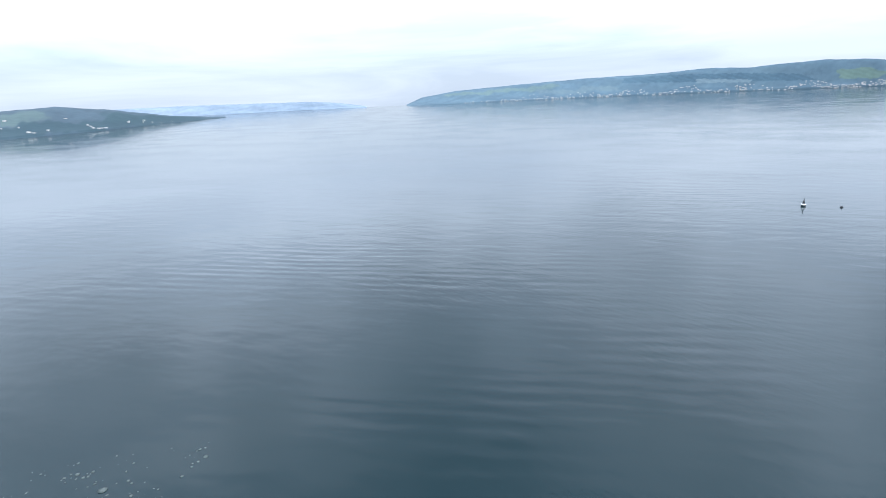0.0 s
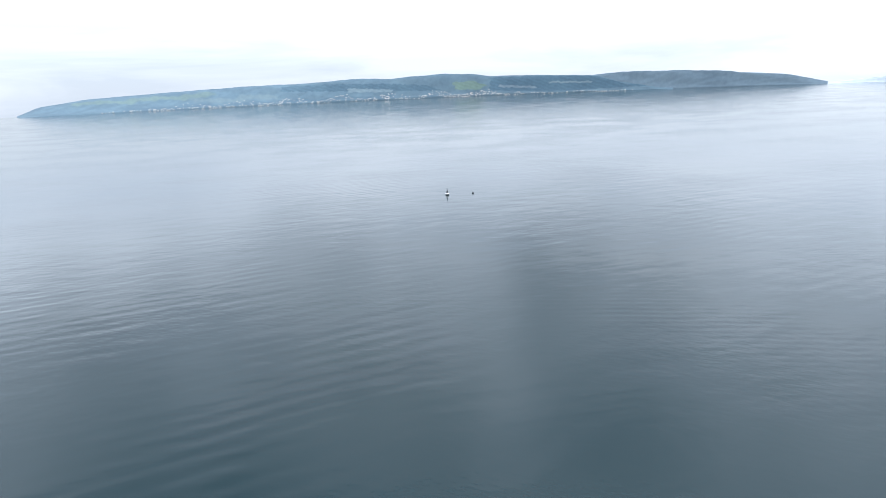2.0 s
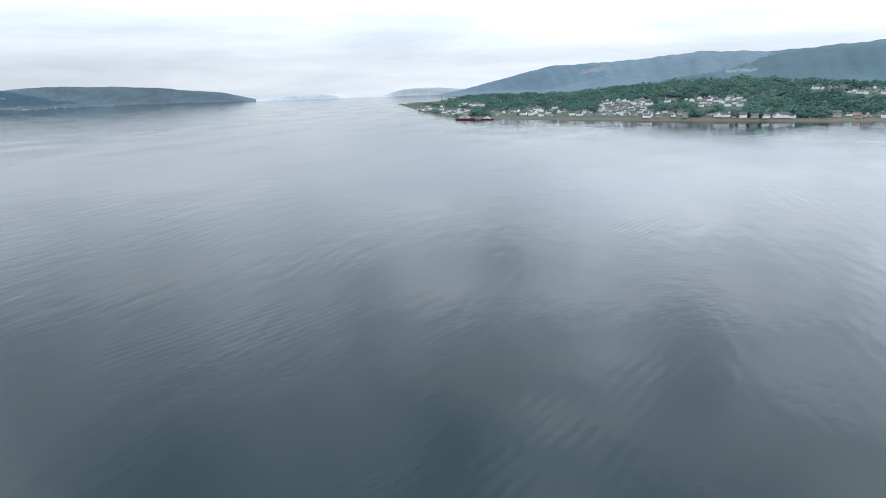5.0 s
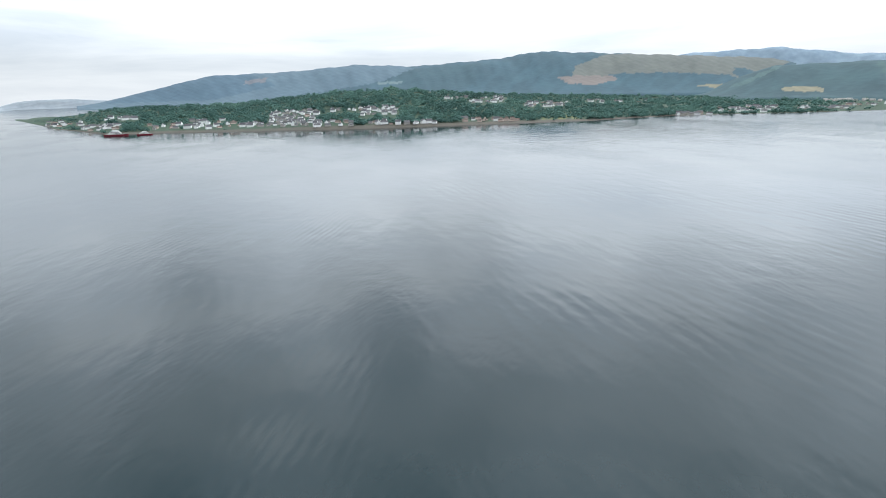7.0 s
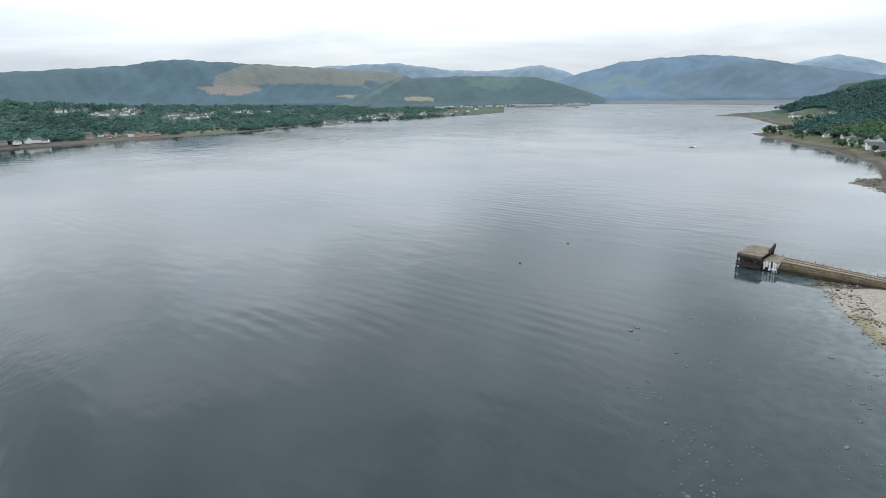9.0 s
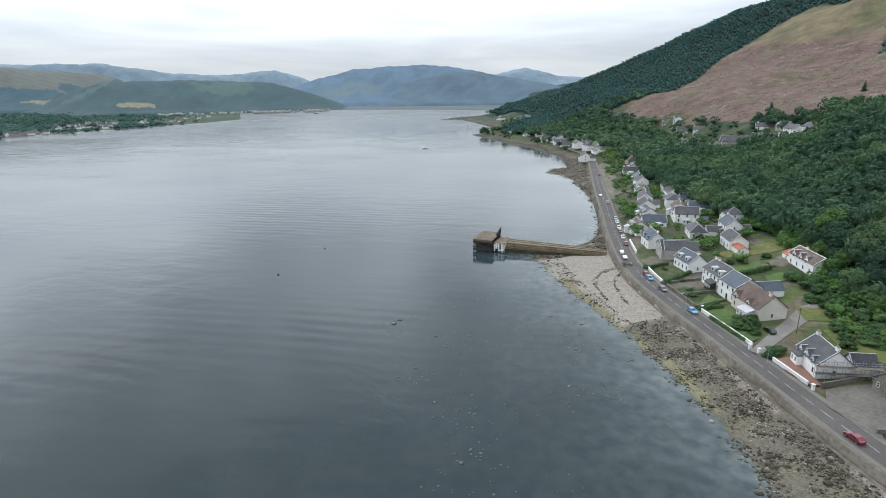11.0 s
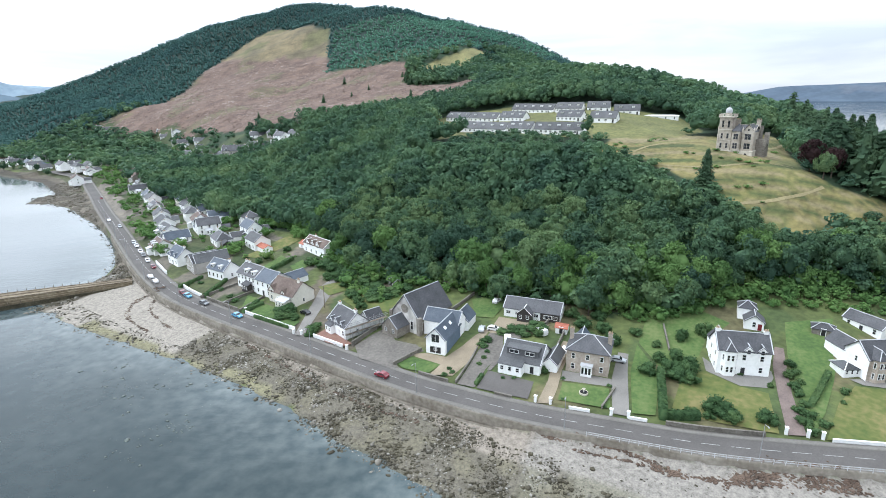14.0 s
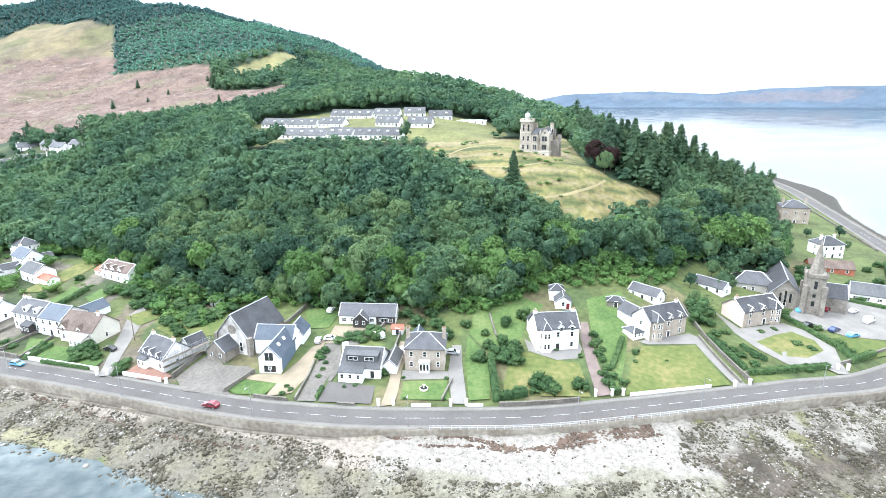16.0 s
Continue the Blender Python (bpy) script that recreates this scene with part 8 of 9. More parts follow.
stuff("understorey", "young trees filling the hillside wood", scatter(BROAD_FAR, np.column_stack([ux, uy, ground(ux, uy) - 0.5])[ok], hs, hs * 1.15, rg), M_WOODLEAF)
# single trees
tree(239.0, 10.8, 17.2, 9.8, "conifer", "tall dark lone evergreen on the dry field")
tree(306, 76, 12, 8, "broad", "round green tree before the terraces")
for x, y, hgt in [(263, -26, 13), (259, -33, 12)]:
    tree(x, y, hgt, hgt * 0.9, "broad", "dark copper beech at the edge of the field", leaf=M_COPPER)
tree(255, -30, 11, 9, "broad", "pale green tree before the copper beeches")
tree(266, -33, 22, 10, "conifer", "tall grey-green conifer above the beeches")
for x, y, hgt in [(259, -44, 19), (263, -52, 22), (254, -60, 18), (249, -58, 14), (274, -40, 22), (283, -48, 23), (270, -60, 23), (280, -70, 22), (262, -68, 21), (292, -60, 22), (288, -84, 20), (245, -56, 11)]:
    if hgt in (19, 22, 14):
        tree(x, y, hgt * 0.82, hgt * 0.56, "broad", "dark spreading pine beside the field", leaf=M_CONIFER)
    else:
        tree(x, y, hgt * 0.86, hgt * 0.52, "conifer", "tall dark conifer beside the field")
for x, y, hgt in [(306, -50, 24), (294, -58, 23), (298, -66, 27), (281, -70, 23), (270, -77, 23), (273, -82, 25), (267, -86, 25), (250, -86, 21), (238, -88, 19), (288, -92, 24), (260, -94, 21), (285, -34, 26), (279, -42, 24), (282, -46, 25.5), (281, -53, 24), (279, -60, 28), (275, -66, 29.5), (277, -73, 27), (288, -64, 29), (284, -40, 24)]:
    tree(x, y, hgt, hgt * 0.5, "conifer", "tall dark conifer on the brow above the church")
for x, y, hgt in [(206, -66, 7), (199, -70, 6), (208, -74, 8), (216, -80, 8), (196, -56, 6), (229, -90, 9), (238, -97, 8), (279, -121, 6), (311, -132, 7), (305, -142, 5), (186, -55, 5), (222, -96, 7), (247, -103, 7)]:
    tree(x, y, hgt, hgt * 0.95, "broad", "leafy garden tree behind the church")
for x, y, hgt in [(226, -48, 9), (231, -60, 12), (205, -48, 10), (213, -55, 11), (198, -68, 8), (223, -70, 13), (238, -74, 14), (228, -84, 13), (216, -66, 12), (240, -92, 12)]:
    tree(x, y, hgt, hgt * 0.9, "broad", "leafy green tree below the dry field")
for x, y, hgt in [(262, -112, 8), (250, -108, 9), (240, -104, 9), (322, -126, 7), (300, -126, 8), (310, -160, 7), (221, -110, 6), (282, -150, 5), (540, -214, 9)]:
    tree(x, y, hgt, hgt * 0.85, "broad", "garden tree near the point")
for x, y, hgt in [(296, 690, 9), (288, 640, 8), (283, 700, 10), (262, 905, 11), (270, 915, 12), (280, 900, 11), (268, 890, 10)]:
    if coast_distance(np.array([float(x)]), np.array([float(y)]))[0] < 4:
        x += 16
    tree(x, y, hgt, hgt, "broad", "shore-side tree beyond the village")


kx, ky = rg.uniform(230, 420, 900), rg.uniform(560, 1180, 900)
kd = coast_distance(kx, ky)
keep = (kd > 14) & (kd < 55) & ~is_wood(kx, ky) & clear_of_houses(kx, ky, 1.0) & (wavy(kx, ky, 26, 3.0) > -0.1)
keep &= line_distance(ROAD_LINE, kx, ky) ** 2 > 64
hs = np.where(rg.random(keep.sum()) < 0.3, rg.uniform(7, 11, keep.sum()), rg.uniform(3, 5, keep.sum()))
stuff("shore_trees", "trees and thickets between the shore houses", scatter(BROAD_MID, np.column_stack([kx, ky, ground(kx, ky) - 0.5])[keep], hs, hs * 1.05, rg), M_WOODLEAF, "trees")


# houses in clearings above the village
rh = random.Random(8)
for x, y, w, d, two, kind_h in [(412, 606, 13, 8, False, "side"), (402, 588, 11, 8, False, "side"), (406, 572, 12, 8, True, "front"), (388, 546, 14, 8, False, "side"), (381, 528, 12, 8, True, "side"), (374, 512, 10, 8, False, "front"), (376, 494, 12, 8, True, "side"), (364, 478, 10, 7, False, "side"),
                              (356, 386, 15, 9, True, "side"), (340, 364, 12, 8, False, "side"), (338, 346, 11, 8, False, "front"), (418, 742, 13, 8, False, "side"), (412, 724, 12, 8, True, "side")]:
    v = Vector((x, y)).normalized()
    sd = Vector((-v.y, v.x)) * w / 2
    house("villa" if two else "bungalow", rh.choice(["white house with a grey roof in a wooded garden", "pale house with a slate roof above the village", "white-walled house among trees above the village"]), (x + sd.x, y + sd.y), (x - sd.x, y - sd.y), d, 5.4 if two else 3.2, 8.4 if two else 6.0, rh.choice([M_RENDER, M_RENDER, M_CREAM]), rh.choice([M_SLATE, M_GREYTILE, M_GREYTILE]), kind_h, M_LEAD, bays=3, chimneys=[(0.08, 0.5)])
h, m_, w_ = house("mansion", "large grey stone mansion with twin slate gables", (328.0, 404.0), (340.0, 388.0), 12.0, 7.4, 11.8, M_GREYRENDER, M_SLATE, "side", M_LEAD, bays=6, chimneys=[(0.05, 0.5), (0.5, 0.5), (0.95, 0.5)], dormers=[("bay", 0.2, 5.0), ("bay", 0.75, 5.0)])


# worn tracks across the field
for way, half in (([(274, 45), (286, 36), (297, 16)], 0.8), ([(259, 33), (256, 14), (259, -2), (263, -20)], 0.5), ([(230, 5), (234, -2), (238, -14), (243, -23), (249, -30)], 0.6), ([(270, 4), (290, -4), (310, -8), (345, -16), (381, -23)], 0.9)):
    line = smooth_line(np.array(way, float), 3.0)
    d = np.gradient(line, axis=0)
    n = np.column_stack([-d[:, 1], d[:, 0]]) / np.hypot(d[:, 0], d[:, 1])[:, None] * half * rg.uniform(0.7, 1.25, (len(line), 1))
    v = np.concatenate([line + n, line - n])
    k = len(line)
    i = np.arange(k - 1)
    trk = new("track", np_mesh("track", np.column_stack([v, ground(v[:, 0], v[:, 1]) + 0.14]), np.stack([i, i + k, i + k + 1, i + 1], 1), M_TRACK))
    tagged(trk, "worn pale track across the dry field", "track", kind="structure")


# ---- walls, gates, lamps and railing ----
def wall(points, high, thick, m, label, follow=True, cap=None):
    """A garden wall along points, on the slope, with a proud coping."""
    ob = thing("garden_wall", Matrix.Identity(4), label, "wall")
    runs = []
    for (ax, ay), (bx, by) in zip(points[:-1], points[1:]):
        k = max(1, int(math.hypot(bx - ax, by - ay) / 5))
        runs += [((ax + (bx - ax) * i / k, ay + (by - ay) * i / k), (ax + (bx - ax) * (i + 1) / k, ay + (by - ay) * (i + 1) / k)) for i in range(k)]
    body, cope = bmesh.new(), bmesh.new()
    for (ax, ay), (bx, by) in runs:
        za, zb = (max(float(ground(x, y)), 4.5) for x, y in ((ax, ay), (bx, by)))
        ln = math.hypot(bx - ax, by - ay)
        nx, ny = -(by - ay) / ln, (bx - ax) / ln
        for bm_, half, lo, hi in ((body, thick / 2, -0.5, high), (cope, thick / 2 + 0.06, high, high + 0.1)):
            vs = [bm_.verts.new((x + nx * o * half, y + ny * o * half, z + h_)) for x, y, z in ((ax, ay, za), (bx, by, zb)) for o in (-1, 1) for h_ in (lo, hi)]
            for f in ((0, 1, 3, 2), (4, 6, 7, 5), (0, 4, 5, 1), (2, 3, 7, 6), (1, 5, 7, 3), (0, 2, 6, 4)):
                bm_.faces.new([vs[i] for i in f])
    part("masonry", body, m, ob)
    part("coping", cope, cap or m, ob)
    return ob


def road_edge(y0, y1, off):
    """Points along the inland side of the road between two stretches of it."""
    k = [i for i in range(len(ROAD_LINE)) if min(y0, y1) <= ROAD_LINE[i, 1] <= max(y0, y1)]
    d = np.gradient(ROAD_LINE, axis=0)
    n = np.column_stack([-d[:, 1], d[:, 0]]) / np.hypot(d[:, 0], d[:, 1])[:, None]
    return [tuple(float(v) for v in ROAD_LINE[i] + n[i] * off) for i in k]


for a_, b_y, hi, m, label in [(147, 119.5, 0.9, M_TRIM, "low white-painted garden wall along the footway"), (113.5, 97.5, 0.9, M_TRIM, "curved white-painted wall before the dormer cottage"), (73.5, 60.0, 0.7, M_GARDENWALL, "low rubble wall before the modern house"), (51.5, 40.0, 0.5, M_GARDENWALL, "low rubble wall before the chalet house"),
                              (32.5, 19.5, 0.6, M_TRIM, "low white wall before the stone villa"), (14.6, 9.0, 0.6, M_TRIM, "low white wall beside a drive"), (8.5, -16.0, 1.0, M_GARDENWALL, "rubble wall before the white villa"), (-25.0, -52.0, 0.7, M_TRIM, "long low white wall before the sandstone villa"),
                              (-59.0, -84.0, 0.9, M_GARDENWALL, "rubble wall below a clipped hedge"), (-89.0, -128.0, 0.9, M_GARDENWALL, "rubble wall beside the rough verge"), (172, 150, 0.9, M_GARDENWALL, "grey garden wall along the footway"), (194, 174, 0.9, M_TRIM, "white garden wall along the footway"), (232, 212, 1.0, M_TRIM, "white-painted forecourt wall")]:
    pts = road_edge(a_, b_y, 5.0 if m is not M_GARDENWALL or b_y > -60 else 9.0)
    if len(pts) > 1:
        wall(pts, hi, 0.35, m, label, cap=M_TRIM if m is M_TRIM else None)
for pts, hi in [([(112.2, 58.4), (122.6, 59.4), (131.0, 60.8)], 0.7), ([(128.5, 38.9), (150.0, 40.4)], 1.3), ([(116.9, 96.4), (130.0, 95.8)], 1.3), ([(112.6, 78.4), (123.1, 75.4)], 1.0), ([(163.4, -50.9), (139.4, -55.5)], 1.0), ([(139.6, -58.4), (163.6, -52.8), (182.0, -50.0)], 1.2),
                ([(165.4, 13.9), (152.6, 10.6)], 0.9), ([(146.0, 48.0), (165.0, 46.0)], 1.2), ([(165.0, 78.0), (148.0, 80.0)], 1.2), ([(118.0, 21.6), (127.6, 20.4)], 0.6), ([(170.0, 118.0), (170.0, 80.0)], 1.6), ([(133.0, 150.0), (119.5, 148.6)], 0.9), ([(136.0, 158.0), (121.6, 160.0)], 0.8), ([(138.4, 170.4), (122.4, 172.6)], 0.8), ([(286, -166), (400, -182), (500, -198)], 0.8)]:
    wall(pts, hi, 0.3, M_GARDENWALL, "grey rubble garden wall")
shaft, capm = mesh_of(box(-0.32, -0.32, -0.3, 0.32, 0.32, 1.55, 0.02), "shaft", M_TRIM), mesh_of(rod(box(-0.42, -0.42, 1.55, 0.42, 0.42, 1.7, 0.03), (0, 0, 1.7), (0, 0, 1.95), 0.36, 4, 0.04), "cap", M_TRIM)
for x, y in [(113.6, 36.8), (114.4, 33.2), (116.4, 19.0), (117.2, 15.2), (127.0, -16.9), (127.9, -21.1), (128.6, -23.9), (137.6, -53.4), (139.2, -57.6), (152.0, -84.7), (152.6, -87.6), (115.7, 115.6), (115.4, 118.6), (114.2, 96.2), (121.0, 146.8)]:
    ob = thing("gate_pillar", Matrix.Translation((x, y, 4.5)), "white-painted square gate pillar with a pointed cap", "gate pillar", "gate pillars along the road")
    part("shaft", shaft, None, ob)
    part("cap", capm, None, ob)
pole_m, arm_m, head_m = mesh_of(rod(bmesh.new(), (0, 0, -0.2), (0, 0, 8.4), 0.10, 8, 0.055), "pole", M_STEEL), mesh_of(rod(bmesh.new(), (0, 0, 8.35), (1.3, 0, 8.75), 0.045, 6), "arm", M_STEEL), mesh_of(box(1.2, -0.14, 8.68, 1.95, 0.14, 8.82, 0.03), "lamp_head", M_STEEL)
for y in [-118, -74, -41, -8.4, 29, 65, 104, 140, 176, 212, 250, 290, 330]:
    p = on_road(y, -3.7)
    ob = thing("street_lamp", Matrix.Translation((float(p[0]), float(p[1]), 4.55)) @ Matrix.Rotation(radians(road_heading(y) - 90 + 180), 4, "Z"), "slim grey street lamp on the sea-side footway", "street lamp", "street lamps")
    part("pole", pole_m, None, ob)
    part("arm", arm_m, None, ob)
    part("lamp_head", head_m, None, ob)
post_m = mesh_of(box(-0.05, -0.05, 0, 0.05, 0.05, 1.05), "post", M_LEAD)
rail = thing("railing", Matrix.Translation((110, 0, 4.78)), "grey steel railing along the sea wall", "railing")
pts = [p for p in road_edge(27, -62, -5.1)]
for i, p in enumerate(pts):
    q = pts[i + 1] if i + 1 < len(pts) else None
    for s_ in (0, 0.5):
        if q or s_ == 0:
            x, y = (p[0] + (q[0] - p[0]) * s_, p[1] + (q[1] - p[1]) * s_) if q else p
            part("post", post_m, None, rail, at=Matrix.Translation((x - 110, y, 0)))
for z in (0.55, 1.02):
    for p, q in zip(pts[:-1], pts[1:]):
        part("rail", rod(bmesh.new(), (p[0] - 110, p[1], z), (q[0] - 110, q[1], z), 0.04, 5), M_LEAD, rail)
for x, y in [(134.8, 122.3), (160, 205), (196, 300)]:
    ob = thing("utility_pole", Matrix.Translation((x, y, float(ground(x, y)))), "brown wooden utility pole", "pole")
    part("pole", rod(bmesh.new(), (0, 0, -0.3), (0, 0, 8.5), 0.16, 8, 0.11), M_TIMBER, ob)
    part("crossarm", box(-0.8, -0.06, 7.8, 0.8, 0.06, 7.95), M_TIMBER, ob)

# scaffolding on the dormer cottage
sm, _ = base_of((122.6, 110.4), (118.9, 100.4), 9.0)
scaf = thing("scaffolding", sm, "steel scaffolding round the gable of the cottage", "scaffolding")
bm = bmesh.new()
for y in np.arange(-0.5, 16.0, 2.2):
    for x in (10.95, 12.1):
        rod(bm, (x, y, -0.3), (x, y, 5.6), 0.05, 5)
for z in (1.9, 3.8, 4.9):
    for x in (10.95, 12.1):
        rod(bm, (x, -0.6, z), (x, 15.4, z), 0.045, 5)
part("tube", bm, M_STEEL, scaf)
for z in (1.86, 3.76):
    part("deck_board", box(11.0, -0.4, z - 0.06, 12.05, 15.2, z, 0.01), M_TIMBER, scaf)
ftn = thing("fountain", Matrix.Translation((122.0, 27.0, float(ground(122.0, 27.0)) + 0.06)), "small round stone fountain on a lawn", "fountain")
bm = rod(bmesh.new(), (0, 0, -0.1), (0, 0, 0.45), 1.15, 16)
part("basin", bm, M_PALESTONE, ftn)
part("pool", rod(bmesh.new(), (0, 0, 0.4), (0, 0, 0.47), 0.95, 16), M_GLASS, ftn)
part("pedestal", rod(rod(bmesh.new(), (0, 0, 0.4), (0, 0, 1.3), 0.16, 8), (0, 0, 1.2), (0, 0, 1.4), 0.2, 10, 0.45), M_PALESTONE, ftn)
# a roofless ruin, a glasshouse and sheds in the gardens
m_, _ = base_of((168.6, 128.6), (166.4, 119.6), 5.0)
ruin = thing("roofless_shed", m_, "roofless stone shed with a bare gable frame", "shed")
part("wall", add_box(add_box(box(0, 0, -0.6, 9.2, 0.4, 2.4), 0, 4.6, -0.6, 9.2, 5.0, 2.8), 8.8, 0.4, -0.6, 9.2, 4.6, 2.6), M_DARKSTONE, ruin)
part("gable", prism([(0, -0.6), (5.0, -0.6), (5.0, 2.6), (2.5, 4.8), (0, 2.6)], 0.4, Matrix(((0, 1, 0, 0), (1, 0, 0, 0), (0, 0, 1, 0), (0, 0, 0, 1)))), M_DARKSTONE, ruin)
m_, _ = base_of((168.2, 107.0), (166.4, 99.6), 4.0)
gh = thing("glasshouse", m_, "white-framed glasshouse below the wood", "glasshouse")
part("wall", box(0, 0, -0.5, 7.6, 4.0, 1.6), M_TRIM, gh)
for x0 in range(0, 7):
    for a, b in (((0, 1.6), (2.0, 3.0)), ((4.0, 1.6), (2.0, 3.0))):
        part("pane", slab([(x0 + 0.08, a[0], a[1]), (x0 + 1.0, a[0], a[1]), (x0 + 1.0, b[0], b[1]), (x0 + 0.08, b[0], b[1])], 0.04), M_LEAD, gh)
house("garden_shed", "small grey garden shed with a curved pale roof", (161.4, 113.4), (160.4, 109.6), 3.0, 1.8, 2.8, M_GREYRENDER, M_LEAD, "side", None, rows=1, bays=1, door=0.5, side_windows=0, category="shed")
house("garden_shed", "small red-roofed garden shed", (149.6, 43.0), (149.8, 39.6), 3.0, 2.0, 2.9, M_RENDER, M_REDROOF, "side", None, rows=1, bays=1, door=0.5, side_windows=0, category="shed")
car(147.4, 47.0, 60, "white", "white caravan-like van by a garden", True)

# ---- the shore ----
rx, ry = jittered(55, 150, -150, 240, 0.36, rg, 0.5)
nx_, ny_ = jittered(120, 290, 225, 560, 1.0, rg, 0.5)
rx, ry = np.concatenate([rx, nx_]), np.concatenate([ry, ny_])
rd, rs = coast_distance(rx, ry), line_distance(ROAD_LINE, rx, ry)
ok = (rd > -5) & (rs < -6.2) & (rs > -45)
rx, ry, rd, rs = rx[ok], ry[ok], rd[ok], rs[ok]
share = rd / (rd - rs - 4.6)
belt = np.where(ry > 228, 0.75, np.where(ry > 150, 0.25 * (share < 0.3), np.where(ry > 25, 0.95 * (share < np.interp(ry, [38, 56], [0.74, 1.0])) * (0.75 + 0.35 * wavy(rx, ry, 5)), np.where(ry > -36 + 3 * wavy(rx, ry, 4), np.where(share < 0.55, 0.85, 0.03), 0.95))))
clump = 0.75 + 0.65 * wavy(rx, ry, 2.7, 3.0) + 0.4 * wavy(rx, ry, 1.3, 7.0)
ok = rg.random(len(rx)) < np.clip(belt * clump, 0, 1)
rx, ry = rx[ok], ry[ok]
size = np.where(ry > 225, 1.7, 1.0) * (rg.gamma(1.6, 0.076, len(rx)) + 0.085)
rz = ground(rx, ry)
kind_ = rg.random(len(rx)) + 0.25 * wavy(rx, ry, 4, 1.0)


PEBBLE_V = np.array([(1, 0, 0), (-1, 0, 0), (0, 1, 0), (0, -1, 0), (0, 0, 1), (0, 0, -1)], float)
PEBBLE_F = np.array([(0, 2, 4), (2, 1, 4), (1, 3, 4), (3, 0, 4), (2, 0, 5), (1, 2, 5), (3, 1, 5), (0, 3, 5)])


def stones(sel, flat):
    """Uneven stones: eight-sided when small, rounder when large."""
    pieces = []
    for x, y, z, r in zip(rx[sel], ry[sel], rz[sel], size[sel]):
        bv, bf = (ICO_V, ICO_F) if r > 0.3 else (PEBBLE_V, PEBBLE_F)
        a = rg.uniform(0, 6.28)
        v = bv * (r * rg.uniform(0.7, 1.35, 3) * [1, 1, flat]) * rg.uniform(0.8, 1.2, (len(bv), 1))
        ca, sa = math.cos(a), math.sin(a)
        pieces.append((np.column_stack([v[:, 0] * ca - v[:, 1] * sa + x, v[:, 0] * sa + v[:, 1] * ca + y, v[:, 2] + z + r * 0.1]), bf))
    return join_arrays(pieces)


stuff("weedy_rocks", "dark weed-covered rocks on the foreshore", stones(kind_ < 0.68, 0.6), M_WEED, "rocks")
stuff("shore_stones", "brown and grey shore stones", stones((kind_ >= 0.68) & (kind_ < 0.97), 0.6), M_ROCK, "rocks")
stuff("shore_stones", "pale rounded shore stones", stones((kind_ >= 0.97) & (size < 0.3), 0.55), M_PALEROCK, "rocks")
for x, y, r in [(112.2, -42.5, 0.8), (127.6, -62.2, 0.7), (114.1, -68.3, 1.1), (119, -50, 0.9), (86, 96, 0.7), (88, 101, 0.6)]:
    bm = bmesh.new()
    bmesh.ops.create_icosphere(bm, subdivisions=2, radius=r)
    for v in bm.verts:
        v.co *= 1 + 0.16 * noise.noise(v.co * 1.4 + Vector((x, y, 0)))
        v.co.z *= 0.65
    ob = new("boulder", mesh_of(bm, "boulder", M_ROCK))
    ob.location = (x, y, float(ground(x, y)) + r * 0.25)
    tagged(ob, "grey boulder lying on the foreshore", "boulder")
# wrack: two strand lines and a thick mat
wxs, wys = [], []
for pts, wide_, n in [([(103, 30), (105.9, 17), (105.4, 10), (104.2, 4), (105.4, -3), (108.7, -8.7), (112.0, -14)], 0.35, 500), ([(101.5, 24), (103.4, 12), (103.4, 4), (106.0, -6), (111.0, -18), (115.0, -30)], 0.25, 300), ([(107.6, -6), (111.6, -13), (114.4, -20), (116.6, -28)], 1.6, 900), ([(96, 60), (96.6, 80), (100, 100), (106, 130)], 0.3, 300), ([(99, 170), (104, 190), (116, 200), (124, 196)], 0.3, 260), ([(104, 165), (110, 185), (121, 196)], 0.25, 160)]:
    p = smooth_line(np.array(pts, float), 1.0)
    i = rg.integers(0, len(p), n)
    wxs.append(p[i, 0] + rg.normal(0, wide_, n))
    wys.append(p[i, 1] + rg.normal(0, 0.6, n))
rx, ry = np.concatenate(wxs), np.concatenate(wys)
rz, size = ground(rx, ry), rg.uniform(0.15, 0.42, len(rx))
stuff("wrack", "brown dried seaweed in strand lines", stones(np.ones(len(rx), bool), 0.25), M_WRACK, "seaweed")
# pale weed patches awash in the shallows
cx_, cy_ = rg.uniform(-20, 92, 135), rg.uniform(-116, 190, 135)
ok = (coast_distance(cx_, cy_) < -4) & (coast_distance(cx_, cy_) > -75)
cx_, cy_ = cx_[ok], cy_[ok]
wxs, wys = [], []
for x, y in zip(cx_, cy_):
    n = rg.integers(4, 30)
    wxs.append(x + rg.normal(0, 3.4, n))
    wys.append(y + rg.normal(0, 3.4, n))
rx, ry = np.concatenate(wxs), np.concatenate(wys)
ok = coast_distance(rx, ry) < -2
rx, ry = rx[ok], ry[ok]
rz, size = np.full(len(rx), -0.02), rg.gamma(1.8, 0.09, len(rx)) + 0.08
M_AWASH = material("pale_weed_awash", [(0.050, 0.068, 0.061), (0.086, 0.104, 0.094), (0.137, 0.155, 0.140)], (1.2, 0.3), 0.5, 0.2)
stuff("floating_weed", "pale weed patches awash near the shore", stones(np.ones(len(rx), bool), 0.08), M_AWASH, "seaweed")

